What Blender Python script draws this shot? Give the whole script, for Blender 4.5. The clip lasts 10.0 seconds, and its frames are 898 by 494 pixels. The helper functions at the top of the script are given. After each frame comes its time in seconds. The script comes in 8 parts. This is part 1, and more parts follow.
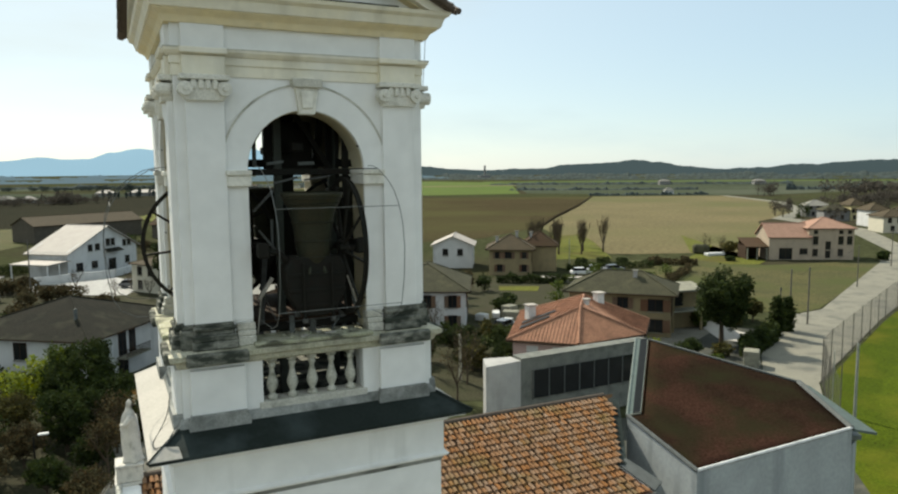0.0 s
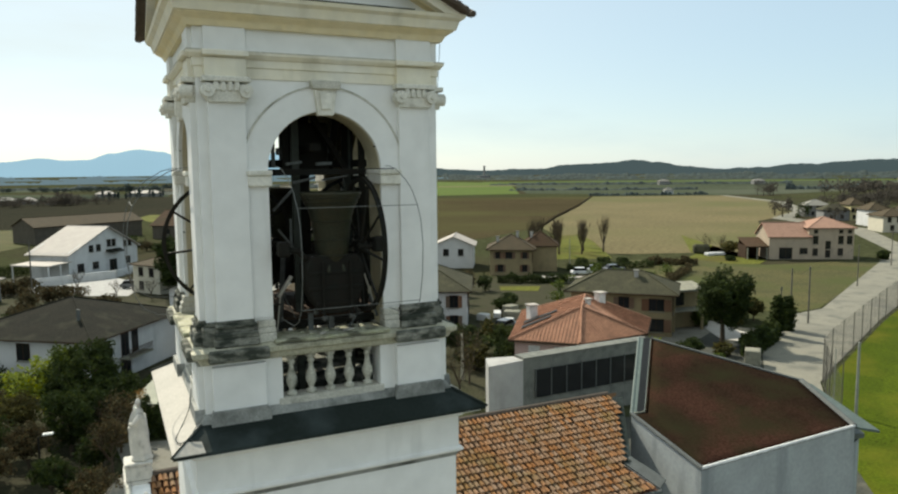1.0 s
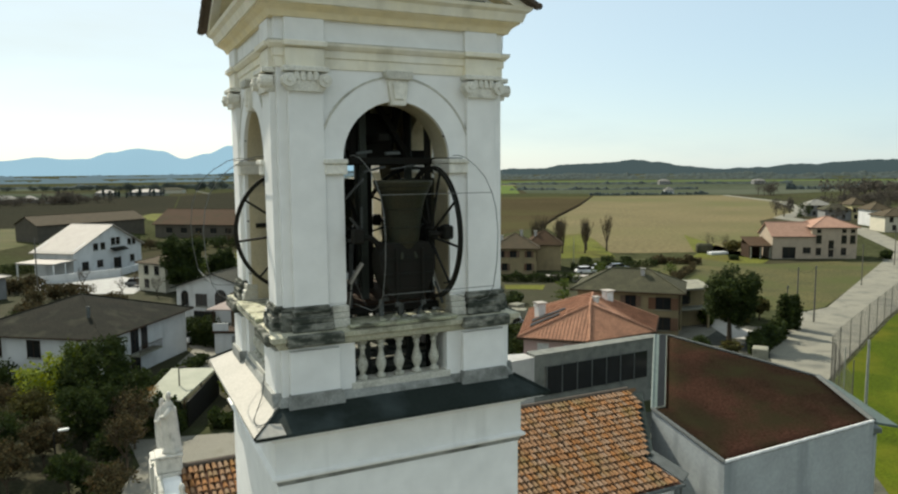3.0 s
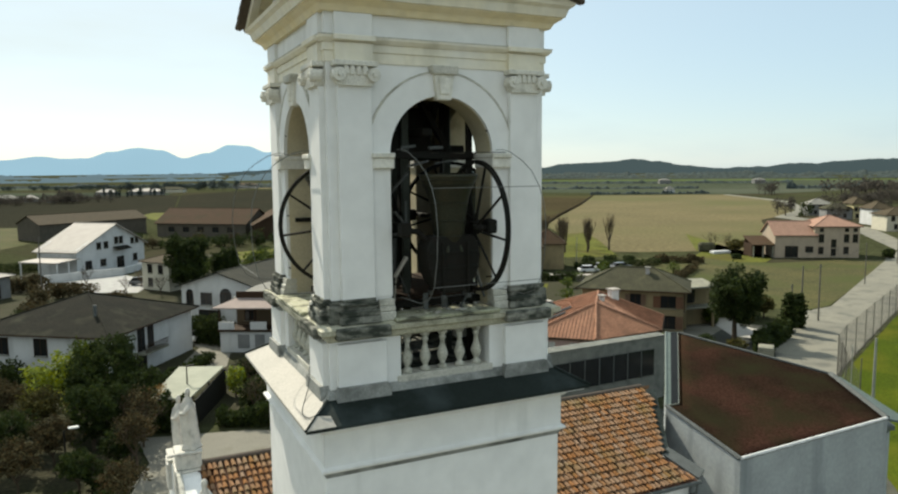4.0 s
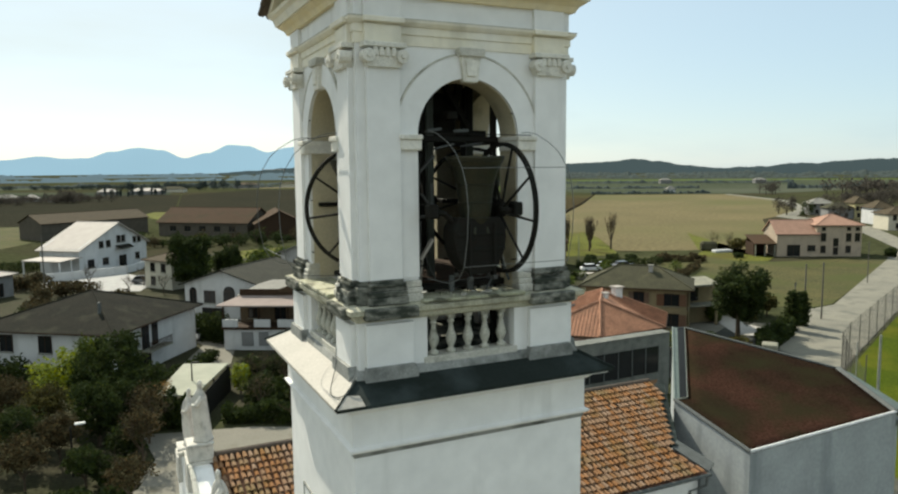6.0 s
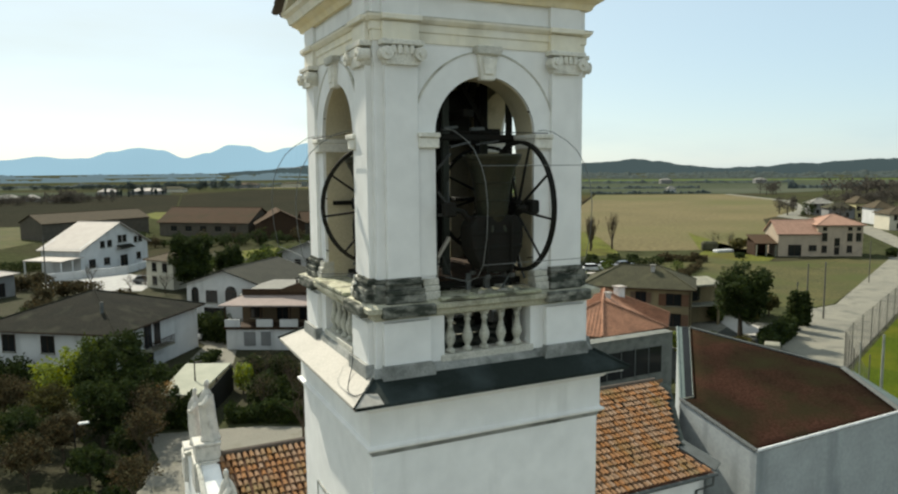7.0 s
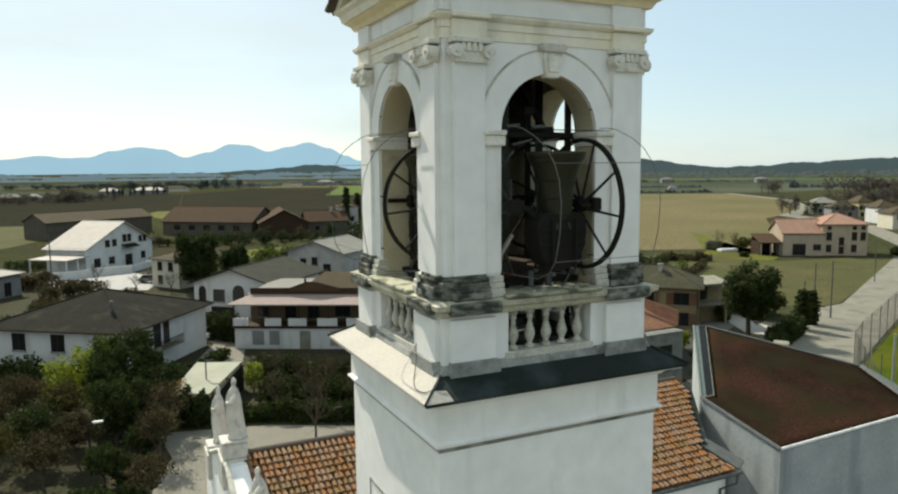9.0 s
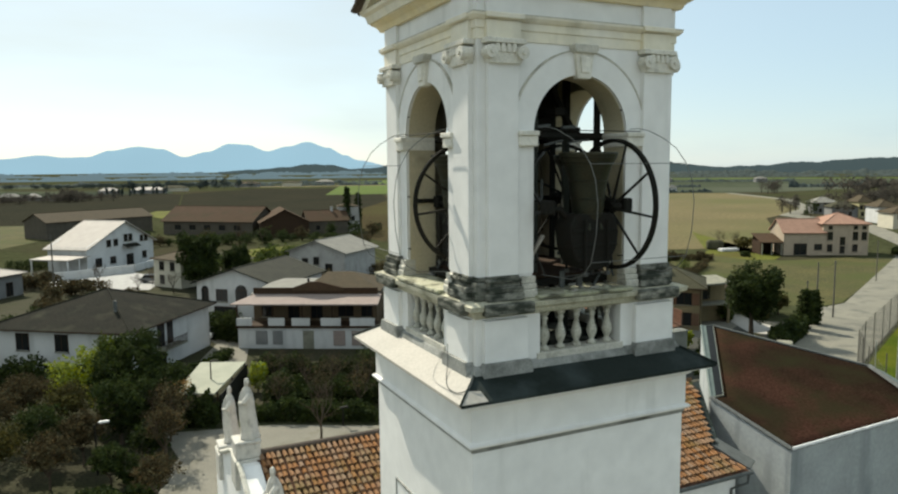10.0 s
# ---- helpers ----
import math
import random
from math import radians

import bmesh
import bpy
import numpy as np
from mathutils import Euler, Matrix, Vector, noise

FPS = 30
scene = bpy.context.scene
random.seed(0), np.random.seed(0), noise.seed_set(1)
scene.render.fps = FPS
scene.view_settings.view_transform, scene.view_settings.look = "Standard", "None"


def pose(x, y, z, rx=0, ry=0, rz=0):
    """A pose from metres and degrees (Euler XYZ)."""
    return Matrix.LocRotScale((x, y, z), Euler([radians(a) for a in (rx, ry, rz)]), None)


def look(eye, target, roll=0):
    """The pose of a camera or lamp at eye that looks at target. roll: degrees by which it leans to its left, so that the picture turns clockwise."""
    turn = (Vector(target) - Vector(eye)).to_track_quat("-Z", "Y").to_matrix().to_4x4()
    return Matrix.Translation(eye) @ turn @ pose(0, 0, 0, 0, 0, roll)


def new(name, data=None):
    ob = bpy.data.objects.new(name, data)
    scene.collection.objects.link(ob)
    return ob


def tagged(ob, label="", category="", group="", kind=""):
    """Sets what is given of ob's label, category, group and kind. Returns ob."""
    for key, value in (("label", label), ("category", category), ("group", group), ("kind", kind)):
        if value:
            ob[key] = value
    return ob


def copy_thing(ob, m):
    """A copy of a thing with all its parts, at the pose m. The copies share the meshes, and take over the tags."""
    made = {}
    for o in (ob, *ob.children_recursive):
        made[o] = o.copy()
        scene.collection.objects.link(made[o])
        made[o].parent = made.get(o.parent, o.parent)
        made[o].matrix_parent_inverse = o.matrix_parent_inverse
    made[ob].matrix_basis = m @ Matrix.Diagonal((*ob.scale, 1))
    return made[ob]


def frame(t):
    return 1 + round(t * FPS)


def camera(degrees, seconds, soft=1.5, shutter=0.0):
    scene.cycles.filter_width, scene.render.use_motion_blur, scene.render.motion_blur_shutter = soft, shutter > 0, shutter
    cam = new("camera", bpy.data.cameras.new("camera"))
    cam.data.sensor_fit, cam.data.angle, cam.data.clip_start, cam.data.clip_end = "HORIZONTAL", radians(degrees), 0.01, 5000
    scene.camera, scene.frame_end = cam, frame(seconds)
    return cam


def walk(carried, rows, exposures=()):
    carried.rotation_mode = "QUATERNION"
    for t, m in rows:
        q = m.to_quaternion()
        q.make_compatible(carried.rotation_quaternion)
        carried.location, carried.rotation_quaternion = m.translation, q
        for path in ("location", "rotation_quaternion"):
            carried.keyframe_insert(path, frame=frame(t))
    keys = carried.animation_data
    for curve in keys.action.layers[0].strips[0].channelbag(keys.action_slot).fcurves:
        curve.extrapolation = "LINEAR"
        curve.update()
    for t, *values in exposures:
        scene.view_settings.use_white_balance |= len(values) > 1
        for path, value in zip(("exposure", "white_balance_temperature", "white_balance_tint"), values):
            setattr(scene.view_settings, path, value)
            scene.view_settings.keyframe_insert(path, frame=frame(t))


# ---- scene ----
cam = camera(63.8, 10.0, soft=2.2)
PATH = [
    (0, (-2.787, -11.949, 20.189), (-1.934, -10.153, 19.973), -0.5),
    (0.5, (-2.917, -11.997, 20.198), (-2.063, -10.201, 19.982), -0.6),
    (1, (-3.067, -12.014, 20.185), (-2.213, -10.219, 19.97), -0.6),
    (1.5, (-3.26, -12.0, 20.137), (-2.405, -10.205, 19.922), -0.6),
    (2, (-3.492, -11.934, 20.098), (-2.636, -10.14, 19.883), -0.6),
    (2.5, (-3.734, -11.864, 20.073), (-2.878, -10.069, 19.858), -0.5),
    (4, (-4.62, -11.582, 19.986), (-3.764, -9.788, 19.768), -0.5),
    (4.5, (-4.809, -11.487, 19.931), (-3.953, -9.693, 19.713), -0.5),
    (5, (-4.905, -11.489, 19.87), (-4.049, -9.694, 19.652), -0.5),
    (5.5, (-4.94, -11.497, 19.794), (-4.085, -9.703, 19.576), -0.5),
    (7, (-5.187, -11.381, 19.719), (-4.332, -9.586, 19.501), -0.5),
    (7.5, (-5.37, -11.266, 19.715), (-4.516, -9.471, 19.497), -0.5),
    (8, (-5.545, -11.161, 19.685), (-4.69, -9.366, 19.467), -0.5),
    (8.5, (-5.774, -11.086, 19.706), (-4.919, -9.292, 19.486), -0.5),
    (9, (-5.996, -11.02, 19.703), (-5.142, -9.225, 19.483), -0.5),
    (9.5, (-6.252, -10.934, 19.714), (-5.397, -9.14, 19.494), -0.5),
    (10, (-6.409, -10.834, 19.72), (-5.553, -9.04, 19.499), -0.5),
]
walk(cam, [(t, look(eye, target, roll)) for t, eye, target, roll in PATH], exposures=[(0, 0.7, 6850, 6), (10, 0.7, 6850, 6)])

# ---- light ----
SUN_EL, SUN_AZ = radians(42), radians(-10)      # azimuth from +y, positive towards +x
world = bpy.data.worlds.new("world")
scene.world = world
world.use_nodes = True
wn = world.node_tree.nodes
sky = wn.new("ShaderNodeTexSky")
sky.sky_type, sky.sun_disc = "NISHITA", False
sky.sun_elevation, sky.sun_rotation = SUN_EL, SUN_AZ
sky.air_density, sky.dust_density, sky.ozone_density = 1.0, 0.3, 2.0
# thin high cloud veil over the clear sky
wl = world.node_tree.links
tc = wn.new("ShaderNodeTexCoord")
stretch = wn.new("ShaderNodeMapping")
stretch.inputs["Scale"].default_value = (1.0, 1.0, 4.5)
veil = wn.new("ShaderNodeTexNoise")
veil.inputs["Scale"].default_value, veil.inputs["Detail"].default_value = 2.2, 5
ramp = wn.new("ShaderNodeMapRange")
ramp.inputs["From Min"].default_value, ramp.inputs["From Max"].default_value = 0.48, 0.75
ramp.inputs["To Min"].default_value, ramp.inputs["To Max"].default_value = 0.74, 0.93
cloud = wn.new("ShaderNodeMixRGB")
cloud.inputs["Color2"].default_value = (3.75, 4.5, 4.85, 1)
wl.new(tc.outputs["Generated"], stretch.inputs["Vector"])
wl.new(stretch.outputs["Vector"], veil.inputs["Vector"])
wl.new(veil.outputs["Fac"], ramp.inputs["Value"])
# the veil is bluer towards the clear eastern side
axis = wn.new("ShaderNodeSeparateXYZ")
clear = wn.new("ShaderNodeMapRange")
clear.inputs["From Min"].default_value, clear.inputs["From Max"].default_value = 0.15, 0.95
tint = wn.new("ShaderNodeMixRGB")
tint.inputs["Color1"].default_value, tint.inputs["Color2"].default_value = (4.05, 4.55, 4.75, 1), (2.55, 3.5, 4.3, 1)
wl.new(tc.outputs["Generated"], axis.inputs["Vector"])
wl.new(axis.outputs["X"], clear.inputs["Value"])
wl.new(clear.outputs["Result"], tint.inputs["Fac"])
wl.new(tint.outputs["Color"], cloud.inputs["Color2"])
wl.new(ramp.outputs["Result"], cloud.inputs["Fac"])
wl.new(sky.outputs["Color"], cloud.inputs["Color1"])
wl.new(cloud.outputs["Color"], wn["Background"].inputs["Color"])
wn["Background"].inputs["Strength"].default_value = 0.115
sun_data = bpy.data.lights.new("sun", "SUN")
sun_data.energy, sun_data.angle, sun_data.color = 4.0, radians(0.55), (1.0, 0.94, 0.84)
sun_dir = Vector((math.sin(SUN_AZ) * math.cos(SUN_EL), math.cos(SUN_AZ) * math.cos(SUN_EL), math.sin(SUN_EL)))
sun = new("sun", sun_data)
sun.matrix_world = look(sun_dir * 60, (0, 0, 0))


# ---- materials ----
def material(name, base, rough=0.8, metal=0.0, second=None, scale=6.0, amount=0.5, fine=60.0, fine_amount=0.12, bump=0.2,
             dirt=None, dirt_scale=3.0, dirt_from=0.55, dirt_to=0.72, dirt_streak=1.0, per_object=0.0, per_island=0.0, spec=0.3, bump_scale=None, thin=0.0):
    """Base colour varied at two scales, with an optional dirt layer of its own shape."""
    m = bpy.data.materials.new(name)
    m.use_nodes = True
    n, l = m.node_tree.nodes, m.node_tree.links
    p = n["Principled BSDF"]
    p.inputs["Roughness"].default_value, p.inputs["Metallic"].default_value = rough, metal
    p.inputs["Specular IOR Level"].default_value = spec
    co = n.new("ShaderNodeTexCoord").outputs["Object"]
    geo = n.new("ShaderNodeNewGeometry")

    def tex(sc, detail=4.0, vec=None):
        t = n.new("ShaderNodeTexNoise")
        t.inputs["Scale"].default_value, t.inputs["Detail"].default_value = sc, detail
        l.new(vec or geo.outputs["Position"], t.inputs["Vector"])
        return t.outputs["Fac"]

    def mix(fac, a, b, kind="MIX"):
        x = n.new("ShaderNodeMixRGB")
        x.blend_type = kind
        for sock, val in (("Fac", fac), ("Color1", a), ("Color2", b)):
            if isinstance(val, bpy.types.NodeSocket):
                l.new(val, x.inputs[sock])
            elif sock == "Fac":
                x.inputs[sock].default_value = val
            else:
                x.inputs[sock].default_value = (*val, 1)
        return x.outputs["Color"]

    def span(v, a, b, lo=0.0, hi=1.0):
        x = n.new("ShaderNodeMapRange")
        for key, val in (("From Min", a), ("From Max", b), ("To Min", lo), ("To Max", hi)):
            x.inputs[key].default_value = val
        l.new(v, x.inputs["Value"])
        return x.outputs["Result"]

    second = second or tuple(c * 0.72 for c in base)
    col = mix(span(tex(scale), 0.5 - 0.3 * (1.1 - amount), 0.5 + 0.3 * (1.1 - amount), 0, 0.9), base, second)
    grain = span(tex(fine, 3), 0.3, 0.7, 1 - fine_amount * 2, 1 + fine_amount)
    g = n.new("ShaderNodeVectorMath")
    g.operation = "SCALE"
    l.new(col, g.inputs[0]), l.new(grain, g.inputs["Scale"])
    col = g.outputs[0]
    for amount_r, src in ((per_object, "object"), (per_island, "island")):
        if amount_r:
            if src == "object":
                rnd = n.new("ShaderNodeObjectInfo").outputs["Random"]
            else:
                rnd = geo.outputs["Random Per Island"]
            h = n.new("ShaderNodeHueSaturation")
            l.new(span(rnd, 0, 1, 1 - amount_r, 1 + amount_r), h.inputs["Value"])
            k = n.new("ShaderNodeMath")
            k.operation = "FRACT"
            k2 = n.new("ShaderNodeMath")
            k2.operation = "MULTIPLY"
            k2.inputs[1].default_value = 7.31
            l.new(rnd, k2.inputs[0]), l.new(k2.outputs[0], k.inputs[0])
            l.new(span(k.outputs[0], 0, 1, 0.5 - amount_r * 0.06, 0.5 + amount_r * 0.06), h.inputs["Hue"])
            l.new(span(k.outputs[0], 0, 1, 1.15, 0.75), h.inputs["Saturation"])
            l.new(col, h.inputs["Color"])
            col = h.outputs["Color"]
    if dirt:
        mp = n.new("ShaderNodeMapping")
        mp.inputs["Scale"].default_value = (1, 1, 1 / dirt_streak)
        l.new(geo.outputs["Position"], mp.inputs["Vector"])
        d = span(tex(dirt_scale, 6, mp.outputs["Vector"]), dirt_from, dirt_to)
        col = mix(d, col, dirt)
    l.new(col, p.inputs["Base Color"])
    if thin:          # leaves let some light through
        tr = n.new("ShaderNodeBsdfTranslucent")
        l.new(col, tr.inputs["Color"])
        ms = n.new("ShaderNodeMixShader")
        ms.inputs["Fac"].default_value = thin
        l.new(p.outputs["BSDF"], ms.inputs[1]), l.new(tr.outputs["BSDF"], ms.inputs[2])
        l.new(ms.outputs["Shader"], n["Material Output"].inputs["Surface"])
    if bump:
        b = n.new("ShaderNodeBump")
        b.inputs["Strength"].default_value, b.inputs["Distance"].default_value = bump, 0.02
        l.new(tex(bump_scale or fine, 4), b.inputs["Height"])
        l.new(b.outputs["Normal"], p.inputs["Normal"])
    return m


PLASTER = material("tower_plaster", (0.838, 0.834, 0.805), 0.9, second=(0.765, 0.765, 0.74), scale=0.9, fine=3.5, fine_amount=0.03, bump=0.03, bump_scale=20,
                   dirt=(0.46, 0.46, 0.43), dirt_scale=1.6, dirt_from=0.60, dirt_to=0.92, dirt_streak=6, spec=0.15)
CREAM = material("cream_plaster", (0.80, 0.74, 0.575), 0.9, second=(0.79, 0.76, 0.67), scale=1.4, fine=6, fine_amount=0.04, bump=0.08,
                 dirt=(0.46, 0.43, 0.34), dirt_scale=2.2, dirt_from=0.58, dirt_to=0.85, dirt_streak=4, spec=0.1)
OCHRE = material("ochre_plaster", (0.78, 0.66, 0.40), 0.9, second=(0.79, 0.70, 0.50), scale=2.0, fine=6, fine_amount=0.04, bump=0.08,
                 dirt=(0.42, 0.37, 0.26), dirt_scale=3.0, dirt_from=0.62, dirt_to=0.85, spec=0.1)
STONE = material("weathered_stone", (0.38, 0.375, 0.325), 0.95, second=(0.24, 0.24, 0.20), scale=5, fine=40, fine_amount=0.18, bump=0.5,
                 dirt=(0.046, 0.052, 0.042), dirt_scale=4.5, dirt_from=0.31, dirt_to=0.58, dirt_streak=0.45, spec=0.1)
LEDGE = material("lichened_cornice_stone", (0.56, 0.535, 0.43), 0.95, second=(0.44, 0.435, 0.32), scale=4, fine=40, fine_amount=0.14, bump=0.4,
                 dirt=(0.13, 0.13, 0.09), dirt_scale=2.4, dirt_from=0.46, dirt_to=0.74, dirt_streak=1.0, spec=0.1)
STONE_LIGHT = material("pale_carved_stone", (0.60, 0.58, 0.51), 0.92, second=(0.50, 0.49, 0.42), scale=5, fine=45, fine_amount=0.12, bump=0.4,
                       dirt=(0.16, 0.155, 0.125), dirt_scale=3.5, dirt_from=0.54, dirt_to=0.78)
CREAM_PALE = material("pale_cream_plaster", (0.80, 0.775, 0.69), 0.92, second=(0.74, 0.72, 0.645), scale=3, fine=20, fine_amount=0.06, bump=0.15,
                      dirt=(0.42, 0.40, 0.33), dirt_scale=4.0, dirt_from=0.52, dirt_to=0.8, dirt_streak=2, spec=0.1)
CAPITAL = material("cream_carved_stone", (0.75, 0.73, 0.65), 0.92, second=(0.67, 0.65, 0.575), scale=6, fine=40, fine_amount=0.1, bump=0.3,
                   dirt=(0.42, 0.40, 0.34), dirt_scale=5.0, dirt_from=0.54, dirt_to=0.76, spec=0.1)
BALUSTER = material("baluster_stone", (0.55, 0.54, 0.46), 0.92, second=(0.44, 0.43, 0.36), scale=6, fine=45, fine_amount=0.14, bump=0.4,
                    dirt=(0.16, 0.16, 0.12), dirt_scale=6, dirt_from=0.55, dirt_to=0.72)
MOSSY = material("lichened_sill", (0.50, 0.49, 0.38), 0.95, second=(0.36, 0.37, 0.24), scale=6, fine=50, fine_amount=0.16, bump=0.5,
                 dirt=(0.10, 0.10, 0.07), dirt_scale=5, dirt_from=0.5, dirt_to=0.66)
# Chamber plaster, its colour lowered to deepen the shade inside the arches
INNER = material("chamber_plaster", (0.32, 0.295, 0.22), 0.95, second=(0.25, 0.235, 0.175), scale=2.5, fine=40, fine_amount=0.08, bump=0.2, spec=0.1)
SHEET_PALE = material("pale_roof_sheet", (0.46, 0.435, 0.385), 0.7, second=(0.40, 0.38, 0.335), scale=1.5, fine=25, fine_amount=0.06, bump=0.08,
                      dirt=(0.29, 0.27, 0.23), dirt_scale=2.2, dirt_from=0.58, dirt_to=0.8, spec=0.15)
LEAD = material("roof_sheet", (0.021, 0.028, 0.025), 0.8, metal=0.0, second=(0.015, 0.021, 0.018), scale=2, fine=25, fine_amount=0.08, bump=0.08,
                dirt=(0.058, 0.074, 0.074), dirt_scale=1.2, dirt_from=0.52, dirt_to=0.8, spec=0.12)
DARK_TILE = material("dark_roof_edge", (0.11, 0.085, 0.065), 0.85, scale=8, fine=50, bump=0.4)
BRONZE = material("dark_bronze", (0.052, 0.048, 0.031), 0.5, metal=0.7, second=(0.036, 0.042, 0.030), scale=5, fine=40, fine_amount=0.1, bump=0.08, spec=0.3)
IRON = material("black_iron", (0.015, 0.016, 0.013), 0.7, metal=0.0, second=(0.017, 0.014, 0.011), scale=9, fine=60, bump=0.1, spec=0.1)
GREEN_STEEL = material("green_grey_steel", (0.060, 0.070, 0.056), 0.6, metal=0.1, second=(0.045, 0.05, 0.042), scale=6, fine=50, bump=0.08)
STEEL = material("grey_steel", (0.10, 0.105, 0.10), 0.55, metal=0.4, second=(0.07, 0.07, 0.065), scale=8, fine=60, bump=0.08)
PLINTH = material("stained_plinth", (0.36, 0.365, 0.34), 0.92, second=(0.25, 0.26, 0.245), scale=3.5, fine=45, fine_amount=0.12, bump=0.4,
                  dirt=(0.10, 0.105, 0.095), dirt_scale=2.8, dirt_from=0.48, dirt_to=0.68, dirt_streak=1.3, spec=0.1)
REVEAL = material("ochre_reveal", (0.56, 0.49, 0.33), 0.92, second=(0.50, 0.45, 0.32), scale=2.0, fine=40, fine_amount=0.06, bump=0.15,
                  dirt=(0.30, 0.26, 0.18), dirt_scale=2.5, dirt_from=0.55, dirt_to=0.8, spec=0.1)
# Far leaves are tinted blue-grey for the haze in front of them
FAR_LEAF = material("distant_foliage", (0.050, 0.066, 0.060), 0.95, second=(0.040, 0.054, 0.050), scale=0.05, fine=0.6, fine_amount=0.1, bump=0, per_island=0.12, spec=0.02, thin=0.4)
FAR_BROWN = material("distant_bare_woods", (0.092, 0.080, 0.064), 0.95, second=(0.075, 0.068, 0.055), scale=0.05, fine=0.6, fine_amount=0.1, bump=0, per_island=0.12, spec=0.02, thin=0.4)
ROD = material("galvanised_rod", (0.17, 0.175, 0.165), 0.6, metal=0.2, scale=12, fine=60, bump=0.0)
TERRACOTTA = material("terracotta_tile", (0.262, 0.146, 0.076), 0.9, second=(0.205, 0.112, 0.056), scale=3.0, fine=55, fine_amount=0.12, bump=0.3,
                      dirt=(0.135, 0.104, 0.036), dirt_scale=0.9, dirt_from=0.50, dirt_to=0.80, per_object=0.09, per_island=0.0, spec=0.1)
TERRACOTTA_FAR = material("terracotta_tile_bed", (0.262, 0.146, 0.076), 0.9, second=(0.205, 0.112, 0.056), scale=3.0, fine=55, fine_amount=0.12, bump=0.3,
                      dirt=(0.135, 0.104, 0.036), dirt_scale=0.9, dirt_from=0.50, dirt_to=0.80, per_island=0.09, spec=0.1)
# Red-brown channel colour, darkened to hold the shade between the tiles
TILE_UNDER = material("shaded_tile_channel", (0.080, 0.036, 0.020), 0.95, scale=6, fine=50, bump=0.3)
HALL_WALL = material("hall_plaster", (0.36, 0.385, 0.385), 0.9, second=(0.30, 0.32, 0.32), scale=0.7, fine=6, fine_amount=0.05, bump=0.06,
                     dirt=(0.17, 0.19, 0.195), dirt_scale=0.9, dirt_from=0.52, dirt_to=0.78, dirt_streak=5, spec=0.12)
HALL_ROOF = material("brown_membrane_roof", (0.040, 0.0205, 0.0145), 0.9, second=(0.019, 0.013, 0.009), scale=0.22, amount=0.8, fine=10, fine_amount=0.22, bump=0.3, spec=0.0,
                     dirt=(0.020, 0.019, 0.010), dirt_scale=0.45, dirt_from=0.44, dirt_to=0.7)
COPING = material("white_coping", (0.72, 0.72, 0.70), 0.6, scale=4, fine=40, bump=0.05)
GREY_METAL = material("grey_flashing", (0.115, 0.125, 0.12), 0.7, metal=0.0, scale=3, fine=30, bump=0.05, spec=0.2)
TEAL_METAL = material("grey_green_flashing", (0.105, 0.135, 0.122), 0.6, metal=0.0, second=(0.08, 0.105, 0.095), scale=3, fine=30, bump=0.05, spec=0.2)
CONCRETE = material("stained_concrete", (0.252, 0.2457, 0.1905), 0.9, second=(0.189, 0.1858, 0.1455), scale=1.2, fine=25, fine_amount=0.1, bump=0.2,
                    dirt=(0.126, 0.126, 0.0979), dirt_scale=1.5, dirt_from=0.5, dirt_to=0.72, spec=0.15)
ANNEX_WALL = material("grey_green_concrete", (0.185, 0.190, 0.170), 0.9, second=(0.14, 0.147, 0.132), scale=1.2, fine=25, fine_amount=0.1, bump=0.2,
                      dirt=(0.10, 0.107, 0.096), dirt_scale=1.5, dirt_from=0.5, dirt_to=0.72, spec=0.1)
GLASS = material("dark_window_glass", (0.010, 0.012, 0.013), 0.12, second=(0.016, 0.018, 0.02), scale=0.8, fine=5, fine_amount=0.0, bump=0.0, spec=0.32)
DARK_PANEL = material("dull_dark_glass", (0.008, 0.009, 0.009), 0.55, second=(0.012, 0.013, 0.013), scale=0.8, fine=5, fine_amount=0.05, bump=0.0, spec=0.08)
SHUTTER = material("brown_shutter", (0.17, 0.105, 0.066), 0.75, scale=8, fine=60, bump=0.2, per_object=0.2, spec=0.15)
WHITE = material("white_house_paint", (0.56, 0.565, 0.555), 0.9, second=(0.49, 0.495, 0.485), scale=0.6, fine=25, fine_amount=0.05, bump=0.1,
                 dirt=(0.33, 0.335, 0.325), dirt_scale=0.8, dirt_from=0.52, dirt_to=0.82, dirt_streak=4, spec=0.12)
END_WALL = material("pale_grey_render", (0.40, 0.395, 0.375), 0.9, second=(0.33, 0.325, 0.31), scale=0.8, fine=25, fine_amount=0.06, bump=0.1,
                    dirt=(0.22, 0.22, 0.205), dirt_scale=0.9, dirt_from=0.52, dirt_to=0.8, dirt_streak=3, spec=0.1)
BEIGE = material("beige_house_paint", (0.28, 0.225, 0.1275), 0.9, second=(0.235, 0.19, 0.1105), scale=0.8, fine=25, fine_amount=0.06, bump=0.1, spec=0.12,
                 dirt=(0.16, 0.135, 0.08075), dirt_scale=0.7, dirt_from=0.5, dirt_to=0.82, dirt_streak=4)
PALE = material("pale_cream_house_paint", (0.512, 0.48, 0.384), 0.9, second=(0.448, 0.424, 0.344), scale=0.8, fine=25, fine_amount=0.06, bump=0.1, spec=0.15)
